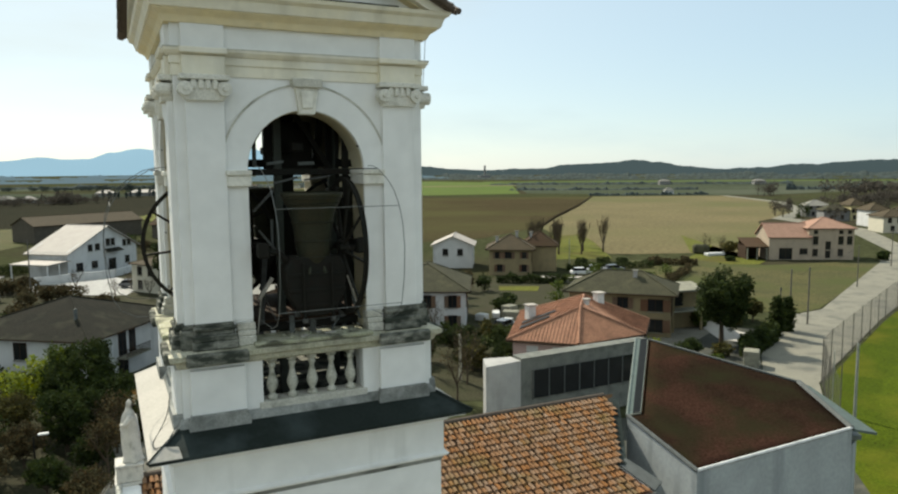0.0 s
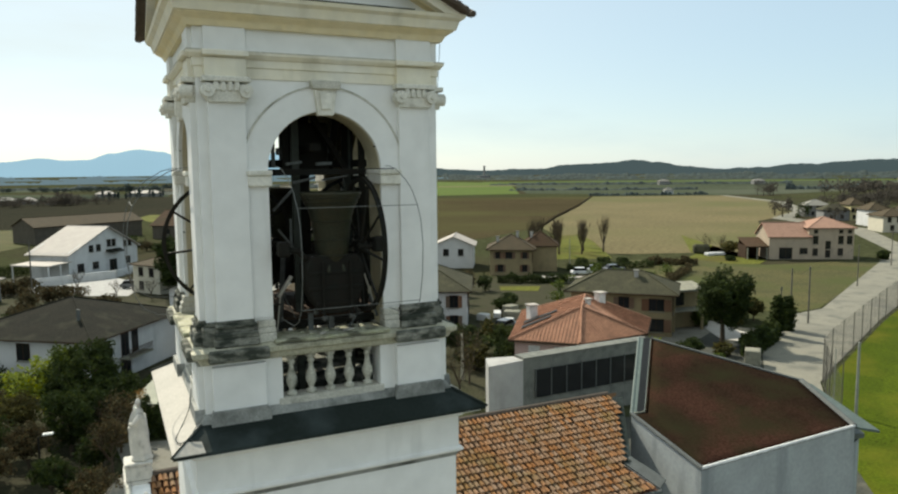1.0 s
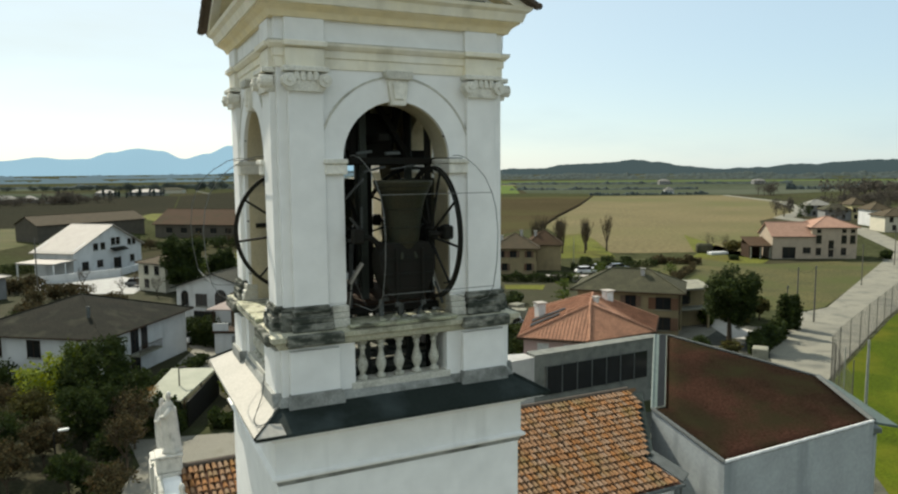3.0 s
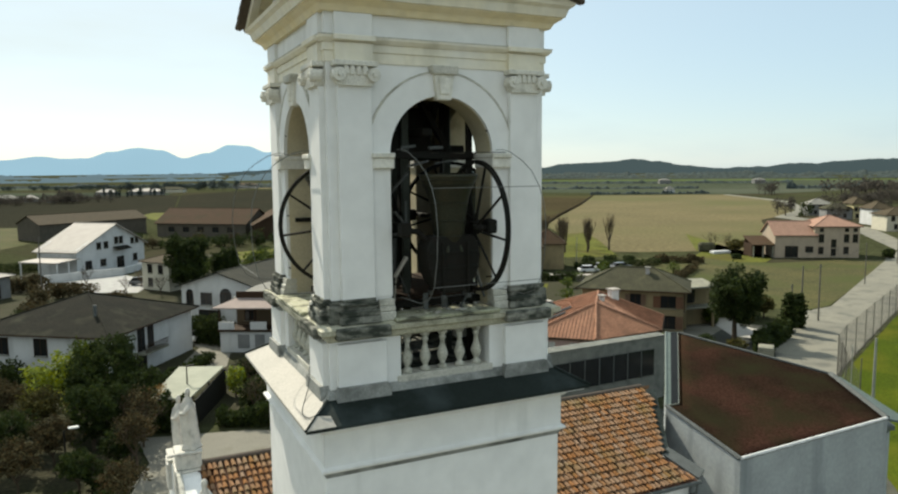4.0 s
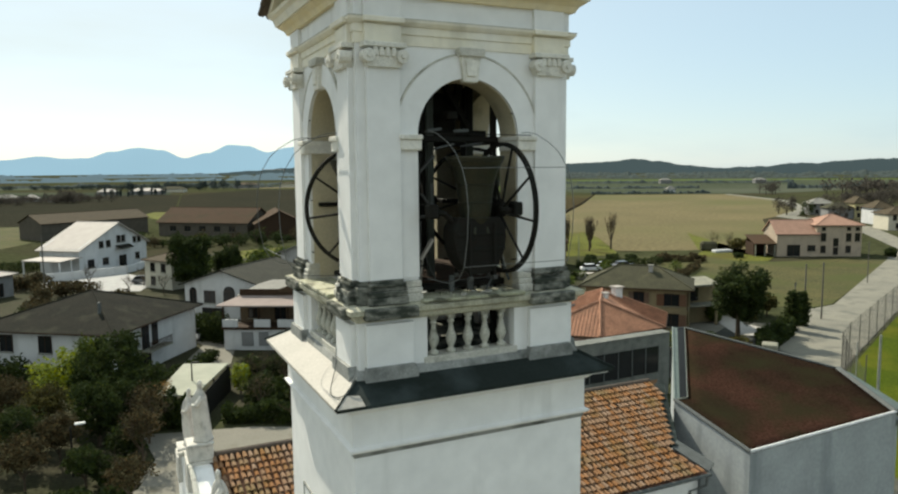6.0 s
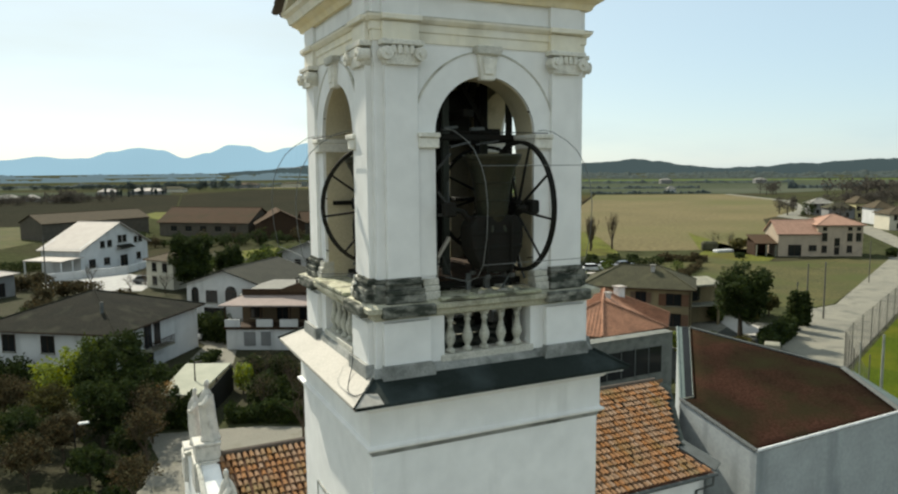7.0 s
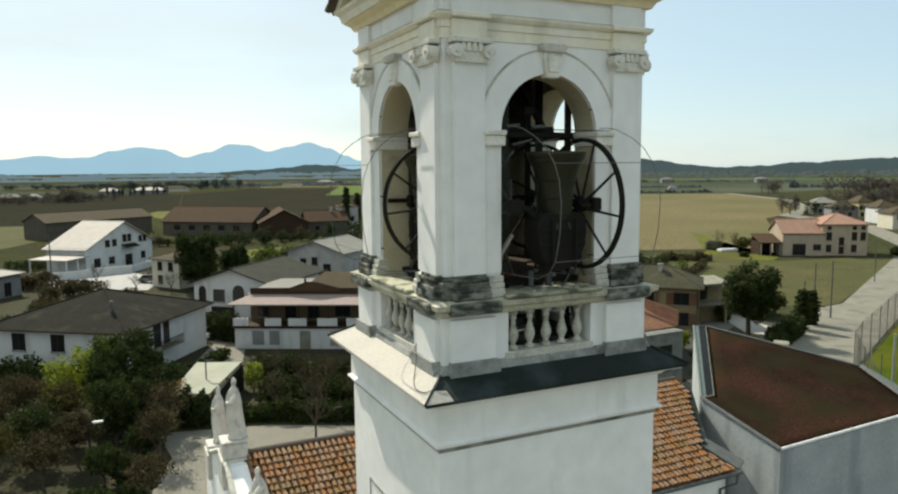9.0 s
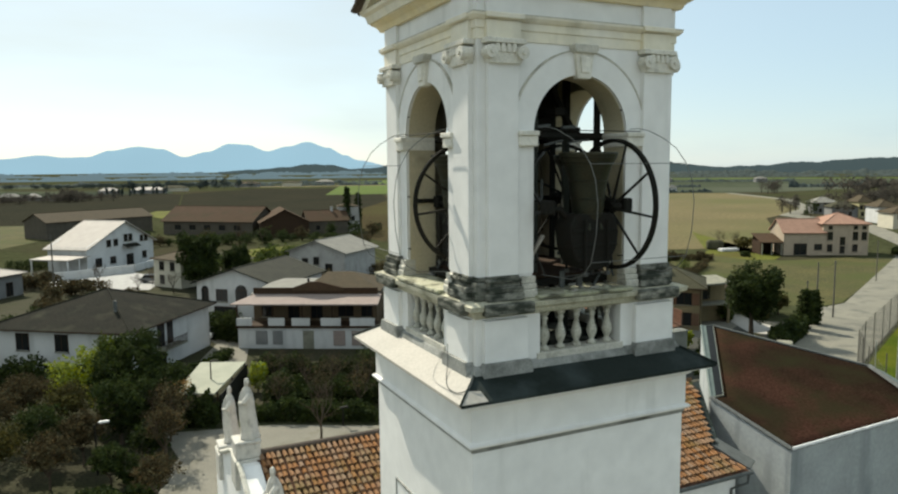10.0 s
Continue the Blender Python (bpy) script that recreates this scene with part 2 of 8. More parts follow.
# Brown veranda wall with the shade under its roof put into the colour
VERANDA = material("brown_veranda_render", (0.13, 0.095, 0.058), 0.9, second=(0.10, 0.078, 0.05), scale=0.9, fine=20, fine_amount=0.08, bump=0.1, spec=0.1)
ROSE = material("rose_house_paint", (0.52, 0.37, 0.34), 0.9, second=(0.46, 0.33, 0.30), scale=0.8, fine=25, fine_amount=0.05, bump=0.1)
GREY_WALL = material("grey_render", (0.216, 0.216, 0.21), 0.9, second=(0.168, 0.171, 0.168), scale=0.8, fine=25, fine_amount=0.08, bump=0.1, spec=0.15)
YELLOW = material("yellow_house_paint", (0.50, 0.44, 0.24), 0.9, scale=0.8, fine=25, bump=0.1)
FARM_WALL = material("rosy_farm_render", (0.40, 0.325, 0.245), 0.9, second=(0.34, 0.285, 0.22), scale=0.8, fine=25, fine_amount=0.06, bump=0.1, spec=0.1,
                     dirt=(0.26, 0.22, 0.175), dirt_scale=0.9, dirt_from=0.55, dirt_to=0.8, dirt_streak=3)
ROOF_BROWN = material("brown_tile_roof", (0.0837, 0.06417, 0.04032), 0.9, second=(0.06696, 0.0558, 0.03557), scale=0.9, fine=9, fine_amount=0.2, bump=0.5, bump_scale=6, spec=0.1)
ROOF_DARK = material("dark_slab_roof", (0.027, 0.026, 0.020), 0.95, second=(0.019, 0.020, 0.016), scale=0.7, fine=9, fine_amount=0.2, bump=0.5, bump_scale=6, spec=0.04,
                     dirt=(0.045, 0.046, 0.032), dirt_scale=0.5, dirt_from=0.55, dirt_to=0.75)
ROOF_GREY = material("grey_green_roof", (0.0731, 0.07052, 0.04541), 0.92, second=(0.05504, 0.05418, 0.03578), scale=0.7, fine=9, fine_amount=0.18, bump=0.4, bump_scale=6, spec=0.06,
                     dirt=(0.0946, 0.0903, 0.05504), dirt_scale=0.5, dirt_from=0.55, dirt_to=0.75)
ROOF_RED = material("red_tile_roof", (0.35, 0.185, 0.118), 0.9, second=(0.285, 0.150, 0.097), scale=1.0, fine=9, fine_amount=0.2, bump=0.5, bump_scale=6, spec=0.1,
                    dirt=(0.19, 0.105, 0.07), dirt_scale=0.8, dirt_from=0.5, dirt_to=0.75)
ROOF_FARM = material("pale_rose_tile_roof", (0.37, 0.225, 0.165), 0.9, second=(0.31, 0.19, 0.14), scale=1.0, fine=9, fine_amount=0.15, bump=0.4, bump_scale=6, spec=0.08)
ROOF_SLATE = material("dark_olive_slab_roof", (0.052, 0.052, 0.040), 0.9, second=(0.040, 0.041, 0.033), scale=0.7, fine=9, fine_amount=0.2, bump=0.5, bump_scale=6, spec=0.08)
ROOF_ASH = material("ash_grey_roof", (0.235, 0.228, 0.20), 0.85, second=(0.19, 0.186, 0.165), scale=0.7, fine=9, fine_amount=0.12, bump=0.3, bump_scale=6, spec=0.1)
ROOF_RUST = material("rust_brown_tile_roof", (0.078, 0.050, 0.033), 0.92, second=(0.0702, 0.0468, 0.02907), scale=0.5, fine=9, fine_amount=0.2, bump=0.4, bump_scale=6, spec=0.05,
                     dirt=(0.054, 0.0432, 0.02601), dirt_scale=0.3, dirt_from=0.5, dirt_to=0.7)
ROOF_ROSE = material("rose_canopy_roof", (0.30, 0.243, 0.215), 0.85, second=(0.26, 0.21, 0.187), scale=1.0, fine=9, fine_amount=0.1, bump=0.2, spec=0.15)
ROOF_PALE = material("pale_sheet_roof", (0.38, 0.345, 0.305), 0.7, second=(0.33, 0.30, 0.27), scale=0.6, fine=9, fine_amount=0.06, bump=0.1, spec=0.15)
CARPORT = material("pale_green_sheet", (0.31, 0.315, 0.245), 0.7, second=(0.255, 0.265, 0.205), scale=0.7, fine=12, fine_amount=0.06, bump=0.1, spec=0.1)
WOOD = material("dark_stained_wood", (0.051, 0.03, 0.018), 0.8, second=(0.036, 0.024, 0.015), scale=3, fine=30, bump=0.2, spec=0.1)
POLE = material("weathered_pole", (0.13, 0.12, 0.10), 0.85, scale=3, fine=30, bump=0.2)
POLE_PALE = material("galvanised_post", (0.32, 0.33, 0.29), 0.6, metal=0.2, scale=3, fine=30, bump=0.05)
STATUE = material("statue_stone", (0.60, 0.58, 0.52), 0.92, second=(0.48, 0.465, 0.42), scale=4, fine=40, fine_amount=0.1, bump=0.35,
                  dirt=(0.26, 0.25, 0.22), dirt_scale=4, dirt_from=0.55, dirt_to=0.75, dirt_streak=2)
BARK = material("bark", (0.088, 0.068, 0.048), 0.95, second=(0.06, 0.048, 0.036), scale=6, fine=40, fine_amount=0.2, bump=0.5, spec=0.06)
LEAF_DARK = material("dark_evergreen_leaf", (0.042, 0.060, 0.014), 0.8, second=(0.020, 0.031, 0.009), scale=0.8, fine=6, fine_amount=0.15, bump=0, per_island=0.35, spec=0.05, thin=0.3)
LEAF_MID = material("green_leaf", (0.095, 0.125, 0.020), 0.8, second=(0.055, 0.078, 0.016), scale=0.8, fine=6, fine_amount=0.15, bump=0, per_island=0.35, spec=0.05, thin=0.35)
LEAF_BRIGHT = material("spring_leaf", (0.27, 0.31, 0.03), 0.8, second=(0.18, 0.23, 0.03), scale=0.8, fine=6, fine_amount=0.15, bump=0, per_island=0.3, spec=0.05, thin=0.45)
LEAF_BROWN = material("dry_brown_leaf", (0.088, 0.070, 0.031), 0.85, second=(0.052, 0.044, 0.021), scale=0.6, fine=6, fine_amount=0.25, bump=0, per_island=0.5, spec=0.04, thin=0.28)
LEAF_OLIVE = material("olive_leaf", (0.095, 0.085, 0.022), 0.85, second=(0.048, 0.048, 0.015), scale=0.7, fine=6, fine_amount=0.2, bump=0, per_island=0.45, spec=0.04, thin=0.32)
LEAF_OCHRE = material("ochre_leaf", (0.28, 0.16, 0.055), 0.85, second=(0.20, 0.14, 0.045), scale=0.8, fine=6, fine_amount=0.2, bump=0, per_island=0.35, spec=0.05, thin=0.4)
TWIG = material("grey_brown_twig", (0.092, 0.0704, 0.0496), 0.95, scale=3, fine=30, bump=0, per_island=0.2, spec=0.06)
GROUND = material("rough_meadow", (0.056, 0.060, 0.031), 0.95, second=(0.042, 0.047, 0.024), scale=0.02, fine=0.6, fine_amount=0.22, bump=0.3,
                  dirt=(0.046, 0.042, 0.027), dirt_scale=0.009, dirt_from=0.5, dirt_to=0.6, spec=0.0)
FIELD = material("stubble_field", (0.152, 0.125, 0.063), 0.95, second=(0.122, 0.104, 0.052), scale=0.03, fine=0.9, fine_amount=0.18, bump=0.3,
                 dirt=(0.098, 0.095, 0.040), dirt_scale=0.012, dirt_from=0.46, dirt_to=0.64, spec=0.05)
SOIL = material("ploughed_soil", (0.064, 0.052, 0.030), 0.95, second=(0.051, 0.044, 0.025), scale=0.03, fine=0.9, fine_amount=0.2, bump=0.4, spec=0.0,
                dirt=(0.064, 0.061, 0.029), dirt_scale=0.011, dirt_from=0.46, dirt_to=0.66)
SOIL_DARK = material("dark_ploughed_soil", (0.038, 0.036, 0.026), 0.95, second=(0.030, 0.031, 0.023), scale=0.03, fine=0.9, fine_amount=0.2, bump=0.4, spec=0.0)
MEADOW = material("bright_wheat_green", (0.07198, 0.1066, 0.0112), 0.95, second=(0.05865, 0.09331, 0.0112), scale=0.02, fine=0.7, fine_amount=0.15, bump=0.2, spec=0.08)
GRASS = material("sports_grass", (0.0645, 0.0903, 0.004644), 0.95, second=(0.04988, 0.07224, 0.004644), scale=0.25, fine=6, fine_amount=0.25, bump=0.3, spec=0.05,
                 dirt=(0.0903, 0.0946, 0.008514), dirt_scale=0.15, dirt_from=0.5, dirt_to=0.7)
GRASS_DRY = material("dry_verge_grass", (0.094, 0.087, 0.037), 0.95, second=(0.066, 0.066, 0.030), scale=0.15, fine=3, fine_amount=0.25, bump=0.3,
                     dirt=(0.060, 0.067, 0.024), dirt_scale=0.08, dirt_from=0.46, dirt_to=0.62, spec=0.05)
LAWN = material("garden_lawn", (0.112, 0.118, 0.022), 0.95, second=(0.088, 0.096, 0.021), scale=0.12, fine=2, fine_amount=0.2, bump=0.2, spec=0.05,
                dirt=(0.0774, 0.07052, 0.01926), dirt_scale=0.10, dirt_from=0.5, dirt_to=0.66)
ROAD = material("pale_asphalt", (0.226, 0.216, 0.172), 0.9, second=(0.180, 0.174, 0.143), scale=0.12, fine=8, fine_amount=0.1, bump=0.15,
                dirt=(0.112, 0.112, 0.096), dirt_scale=0.35, dirt_from=0.5, dirt_to=0.72, spec=0.1)
# Worn asphalt, made darker for the shade that lies on these yards
ASPHALT = material("dark_worn_asphalt", (0.0645, 0.06708, 0.05702), 0.9, second=(0.04988, 0.0516, 0.0424), scale=0.25, fine=8, fine_amount=0.12, bump=0.15,
                   dirt=(0.1118, 0.1075, 0.08041), dirt_scale=0.5, dirt_from=0.55, dirt_to=0.75, spec=0.1)
LOT = material("gravel_lot", (0.208, 0.198, 0.163), 0.95, second=(0.174, 0.167, 0.138), scale=0.25, fine=12, fine_amount=0.12, bump=0.25,
               dirt=(0.1376, 0.1307, 0.09763), dirt_scale=0.7, dirt_from=0.55, dirt_to=0.75, spec=0.1)
YARD = material("garden_soil", (0.048, 0.045, 0.028), 0.95, second=(0.038, 0.041, 0.020), scale=0.3, fine=5, fine_amount=0.2, bump=0.3, spec=0.05)
PAVING = material("pale_paving", (0.42, 0.40, 0.36), 0.9, second=(0.36, 0.345, 0.31), scale=0.4, fine=8, fine_amount=0.08, bump=0.1, spec=0.1)
CAR_WHITE = material("white_car_paint", (0.75, 0.75, 0.75), 0.25, scale=2, fine=20, fine_amount=0.02, bump=0, spec=0.5)
CAR_GREY = material("grey_car_paint", (0.14, 0.15, 0.16), 0.25, scale=2, fine=20, fine_amount=0.02, bump=0, spec=0.5)
RUBBER = material("tyre_rubber", (0.02, 0.02, 0.02), 0.9, scale=5, fine=40, bump=0.1)
LAMP_WHITE = material("lamp_housing", (0.75, 0.75, 0.72), 0.4, scale=5, fine=40, bump=0)
# Woods and far fields below carry a haze tint in their base colour
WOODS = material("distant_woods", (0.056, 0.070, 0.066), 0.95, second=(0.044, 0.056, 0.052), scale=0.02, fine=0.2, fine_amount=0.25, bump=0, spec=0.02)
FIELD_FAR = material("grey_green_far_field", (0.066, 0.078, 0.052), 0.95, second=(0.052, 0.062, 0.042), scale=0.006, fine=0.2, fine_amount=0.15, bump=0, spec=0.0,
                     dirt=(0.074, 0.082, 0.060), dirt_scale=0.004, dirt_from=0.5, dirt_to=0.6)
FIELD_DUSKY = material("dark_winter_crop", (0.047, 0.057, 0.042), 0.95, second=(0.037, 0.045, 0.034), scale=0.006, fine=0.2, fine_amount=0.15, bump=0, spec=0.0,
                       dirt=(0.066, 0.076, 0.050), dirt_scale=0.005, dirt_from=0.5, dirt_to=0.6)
BARN_WALL = material("brown_grey_barn_render", (0.105, 0.092, 0.072), 0.9, second=(0.080, 0.072, 0.058), scale=0.8, fine=25, fine_amount=0.08, bump=0.1, spec=0.1)


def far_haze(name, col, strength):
    """Far backdrop with the haze before it painted in as a glowing colour."""
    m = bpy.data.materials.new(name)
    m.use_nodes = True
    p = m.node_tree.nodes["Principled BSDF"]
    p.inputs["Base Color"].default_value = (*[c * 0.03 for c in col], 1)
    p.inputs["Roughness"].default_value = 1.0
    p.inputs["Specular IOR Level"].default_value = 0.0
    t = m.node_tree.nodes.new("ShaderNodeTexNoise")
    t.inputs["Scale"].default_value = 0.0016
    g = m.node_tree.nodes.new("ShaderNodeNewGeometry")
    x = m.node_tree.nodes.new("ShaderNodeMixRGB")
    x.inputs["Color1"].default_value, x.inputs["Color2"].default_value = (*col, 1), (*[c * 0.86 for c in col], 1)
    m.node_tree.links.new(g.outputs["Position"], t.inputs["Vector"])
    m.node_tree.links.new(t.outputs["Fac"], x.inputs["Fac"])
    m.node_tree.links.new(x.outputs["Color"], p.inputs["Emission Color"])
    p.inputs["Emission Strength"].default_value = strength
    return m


# Haze colours that glow on the mountains, the far belts and the hills
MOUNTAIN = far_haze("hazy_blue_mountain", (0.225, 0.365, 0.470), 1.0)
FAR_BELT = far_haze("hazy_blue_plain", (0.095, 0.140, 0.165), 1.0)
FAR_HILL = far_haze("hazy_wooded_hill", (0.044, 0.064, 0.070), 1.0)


# ---- building helpers ----
def part(name, bm, mat, parent=None, label="", m=None, smooth=False):
    """Links a bmesh as one mesh object under a thing or a part."""
    me = bpy.data.meshes.new(name)
    bmesh.ops.recalc_face_normals(bm, faces=bm.faces[:])
    if smooth:
        for f in bm.faces:
            f.smooth = True
    bm.to_mesh(me)
    bm.free()
    me.materials.append(mat)
    ob = new(name, me)
    ob.parent = parent
    if m is not None:
        ob.matrix_basis = m
    if label:
        ob["label"] = label
    return ob


def again(ob, m, parent=None):
    """The same part once more, on the same mesh."""
    o = new(ob.name.split(".")[0], ob.data)
    o.parent = parent or ob.parent
    o.matrix_basis = m
    if "label" in ob:
        o["label"] = ob["label"]
    return o


def thing(name, m, label, category, group="", kind=""):
    e = new(name)
    e.empty_display_size = 0.3
    e.matrix_basis = m
    return tagged(e, label, category, group, kind)


def solid(name, bm, mat, label, category="", kind="", group="", smooth=False, m=None):
    """A thing that is one mesh."""
    return tagged(part(name, bm, mat, None, m=m, smooth=smooth), label, category, group, kind)


def box(bm, x0, x1, y0, y1, z0, z1, bevel=0.0):
    r = bmesh.ops.create_cube(bm, size=1.0)
    bmesh.ops.transform(bm, verts=r["verts"], matrix=Matrix.Translation(((x0 + x1) / 2, (y0 + y1) / 2, (z0 + z1) / 2))
                        @ Matrix.Diagonal((x1 - x0, y1 - y0, z1 - z0, 1)))
    if bevel:
        edges = list({e for v in r["verts"] for e in v.link_edges})
        bmesh.ops.bevel(bm, geom=edges, offset=bevel, segments=1, affect="EDGES")
    return bm


def boxes(*rows, bevel=0.0):
    bm = bmesh.new()
    for row in rows:
        box(bm, *row, bevel=bevel)
    return bm


def ring(profile, closed=True):
    """A square, mitred moulding: profile points are (distance from the axis, height)."""
    bm = bmesh.new()
    loops = [[bm.verts.new((sx * r, sy * r, z)) for sx, sy in ((-1, -1), (1, -1), (1, 1), (-1, 1))] for r, z in profile]
    n = len(loops)
    for i in range(n if closed else n - 1):
        a, b = loops[i], loops[(i + 1) % n]
        for k in range(4):
            bm.faces.new((a[k], a[(k + 1) % 4], b[(k + 1) % 4], b[k]))
    return bm


def lathe(profile, seg=20, bm=None, centre=(0, 0, 0), cap=True):
    bm = bm or bmesh.new()
    cx, cy, cz = centre
    loops = [[bm.verts.new((cx + r * math.cos(2 * math.pi * k / seg), cy + r * math.sin(2 * math.pi * k / seg), cz + z)) for k in range(seg)]
             for r, z in profile]
    for a, b in zip(loops, loops[1:]):
        for k in range(seg):
            bm.faces.new((a[k], a[(k + 1) % seg], b[(k + 1) % seg], b[k]))
    if cap:
        bm.faces.new(loops[0]), bm.faces.new(loops[-1])
    return bm


def tube(bm, pts, r0, r1=None, seg=6):
    """A tapered tube along a line of points."""
    r1 = r0 if r1 is None else r1
    pts = [Vector(p) for p in pts]
    loops = []
    for i, p in enumerate(pts):
        d = (pts[min(i + 1, len(pts) - 1)] - pts[max(i - 1, 0)]).normalized()
        u = d.orthogonal().normalized() if not loops else (u - d * u.dot(d)).normalized()
        v = d.cross(u)
        r = r0 + (r1 - r0) * i / (len(pts) - 1)
        loops.append([bm.verts.new(p + (u * math.cos(2 * math.pi * k / seg) + v * math.sin(2 * math.pi * k / seg)) * r) for k in range(seg)])
    for a, b in zip(loops, loops[1:]):
        for k in range(seg):
            bm.faces.new((a[k], a[(k + 1) % seg], b[(k + 1) % seg], b[k]))
    bm.faces.new(loops[0]), bm.faces.new(loops[-1])
    return bm


def prism(bm, pts, y0, y1):
    """A polygon in the xz plane, made solid from y0 to y1."""
    a = [bm.verts.new((x, y0, z)) for x, z in pts]
    b = [bm.verts.new((x, y1, z)) for x, z in pts]
    bm.faces.new(a), bm.faces.new(b)
    for i in range(len(pts)):
        j = (i + 1) % len(pts)
        bm.faces.new((a[i], a[j], b[j], b[i]))
    return bm


def slab(bm, pts, z0, z1):
    """A polygon in plan, made solid from z0 to z1."""
    a = [bm.verts.new((x, y, z0)) for x, y in pts]
    b = [bm.verts.new((x, y, z1)) for x, y in pts]
    bm.faces.new(a), bm.faces.new(b)
    for i in range(len(pts)):
        j = (i + 1) % len(pts)
        bm.faces.new((a[i], a[j], b[j], b[i]))
    return bm


def sheet(bm, corners, thick):
    """A sloping slab through three or four corners, thick downwards."""
    a = [bm.verts.new(c) for c in corners]
    b = [bm.verts.new((c[0], c[1], c[2] - thick)) for c in corners]
    bm.faces.new(a), bm.faces.new(b)
    for i in range(len(a)):
        j = (i + 1) % len(a)
        bm.faces.new((a[i], a[j], b[j], b[i]))
    return bm


def arch_wall(x0, x1, z0, z1, r, zc, y0, y1, seg=28):
    """A wall slab with a round-headed opening that goes through it."""
    bm = bmesh.new()
    front, back = [], []
    for y, out in ((y0, front), (y1, back)):
        arc = [(-r * math.cos(math.pi * i / seg), zc + r * math.sin(math.pi * i / seg)) for i in range(seg + 1)]
        v = lambda x, z: bm.verts.new((x, y, z))
        a = [v(x, z) for x, z in arc]
        t = [v(x, z1) for x, z in arc]
        lo = [v(-r, z0), v(r, z0)]
        w = [v(x0, z0), v(x0, zc), v(x0, z1), v(x1, z0), v(x1, zc), v(x1, z1)]
        for i in range(seg):
            bm.faces.new((a[i], a[i + 1], t[i + 1], t[i]))
        bm.faces.new((w[0], lo[0], a[0], w[1]))
        bm.faces.new((w[1], a[0], t[0], w[2]))
        bm.faces.new((lo[1], w[3], w[4], a[-1]))
        bm.faces.new((a[-1], w[4], w[5], t[-1]))
        out += [w[0], lo[0], *a, lo[1], w[3], w[4], w[5], *t[::-1], w[2], w[1]]
    n = len(front)
    for i in range(n):
        j = (i + 1) % n
        bm.faces.new((front[i], front[j], back[j], back[i]))
    return bm


def arch_band(r0, r1, zc, y0, y1, seg=28):
    bm = bmesh.new()
    loops = []
    for i in range(seg + 1):
        c, s = -math.cos(math.pi * i / seg), math.sin(math.pi * i / seg)
        loops.append([bm.verts.new((r * c, y, zc + r * s)) for r, y in ((r0, y0), (r1, y0), (r1, y1), (r0, y1))])
    for a, b in zip(loops, loops[1:]):
        for k in range(4):
            bm.faces.new((a[k], a[(k + 1) % 4], b[(k + 1) % 4], b[k]))
    bm.faces.new(loops[0]), bm.faces.new(loops[-1])
    return bm


QUARTERS = [Matrix.Rotation(math.pi / 2 * k, 4, "Z") for k in range(4)]


def on_faces(ob, first=None):
    """The part on the other three faces of the tower too."""
    base = ob.matrix_basis.copy()
    for q in QUARTERS[1:]:
        again(ob, q @ base)
    return ob


# ---- ground ----
def flat(name, pts, z, mat, label, category, kind="structure"):
    bm = bmesh.new()
    bm.faces.new([bm.verts.new((x, y, z)) for x, y in pts])
    return solid(name, bm, mat, label, category, kind=kind)


bm = bmesh.new()
slab(bm, [(-4500, -600), (4500, -600), (4500, 4700), (-4500, 4700)], -0.5, 0.0)
solid("ground", bm, GROUND, "flat dry winter meadow land reaching the horizon", "ground", kind="structure")


# ---- the bell tower ----
TC = (-0.04, -0.04)
TS, TE = 0.935, Vector((-4.6, -11.5, 19.9))      # the tower's own measure, and the point about which it is set out


def tower_pose(m, keep=True):
    """A pose given in the tower's own measure, in metres of the world."""
    m = Matrix.Translation(TE) @ Matrix.Diagonal((TS, TS, TS, 1)) @ Matrix.Translation(-TE) @ m
    return m if keep else m @ Matrix.Diagonal((1 / TS, 1 / TS, 1 / TS, 1))


tower = thing("bell_tower", tower_pose(pose(TC[0], TC[1], 0)), "white plastered bell tower with weathered stone mouldings beside the church", "bell tower")
part("shaft", boxes((-1.95, 1.95, -1.95, 1.95, -1.38, 15.66)), PLASTER, tower)
part("upper_shaft", boxes((-1.985, 1.985, -1.985, 1.985, 15.78, 16.36)), PLASTER, tower)
part("string_course", ring([(1.90, 15.71), (2.0, 15.71), (2.045, 15.745), (2.045, 15.775), (1.99, 15.80), (1.90, 15.80)]), PLASTER, tower)
# Dark ring paints in the shadow line below the moulding
part("drip_band", ring([(1.90, 15.635), (1.958, 15.635), (1.985, 15.71), (1.90, 15.71)]), PLINTH, tower, "dark band for the shadow under the string course")
part("skirt_cornice", ring([(1.93, 16.28), (2.02, 16.30), (2.08, 16.37), (2.25, 16.42), (2.25, 16.47), (1.85, 16.60)]), PLASTER, tower)
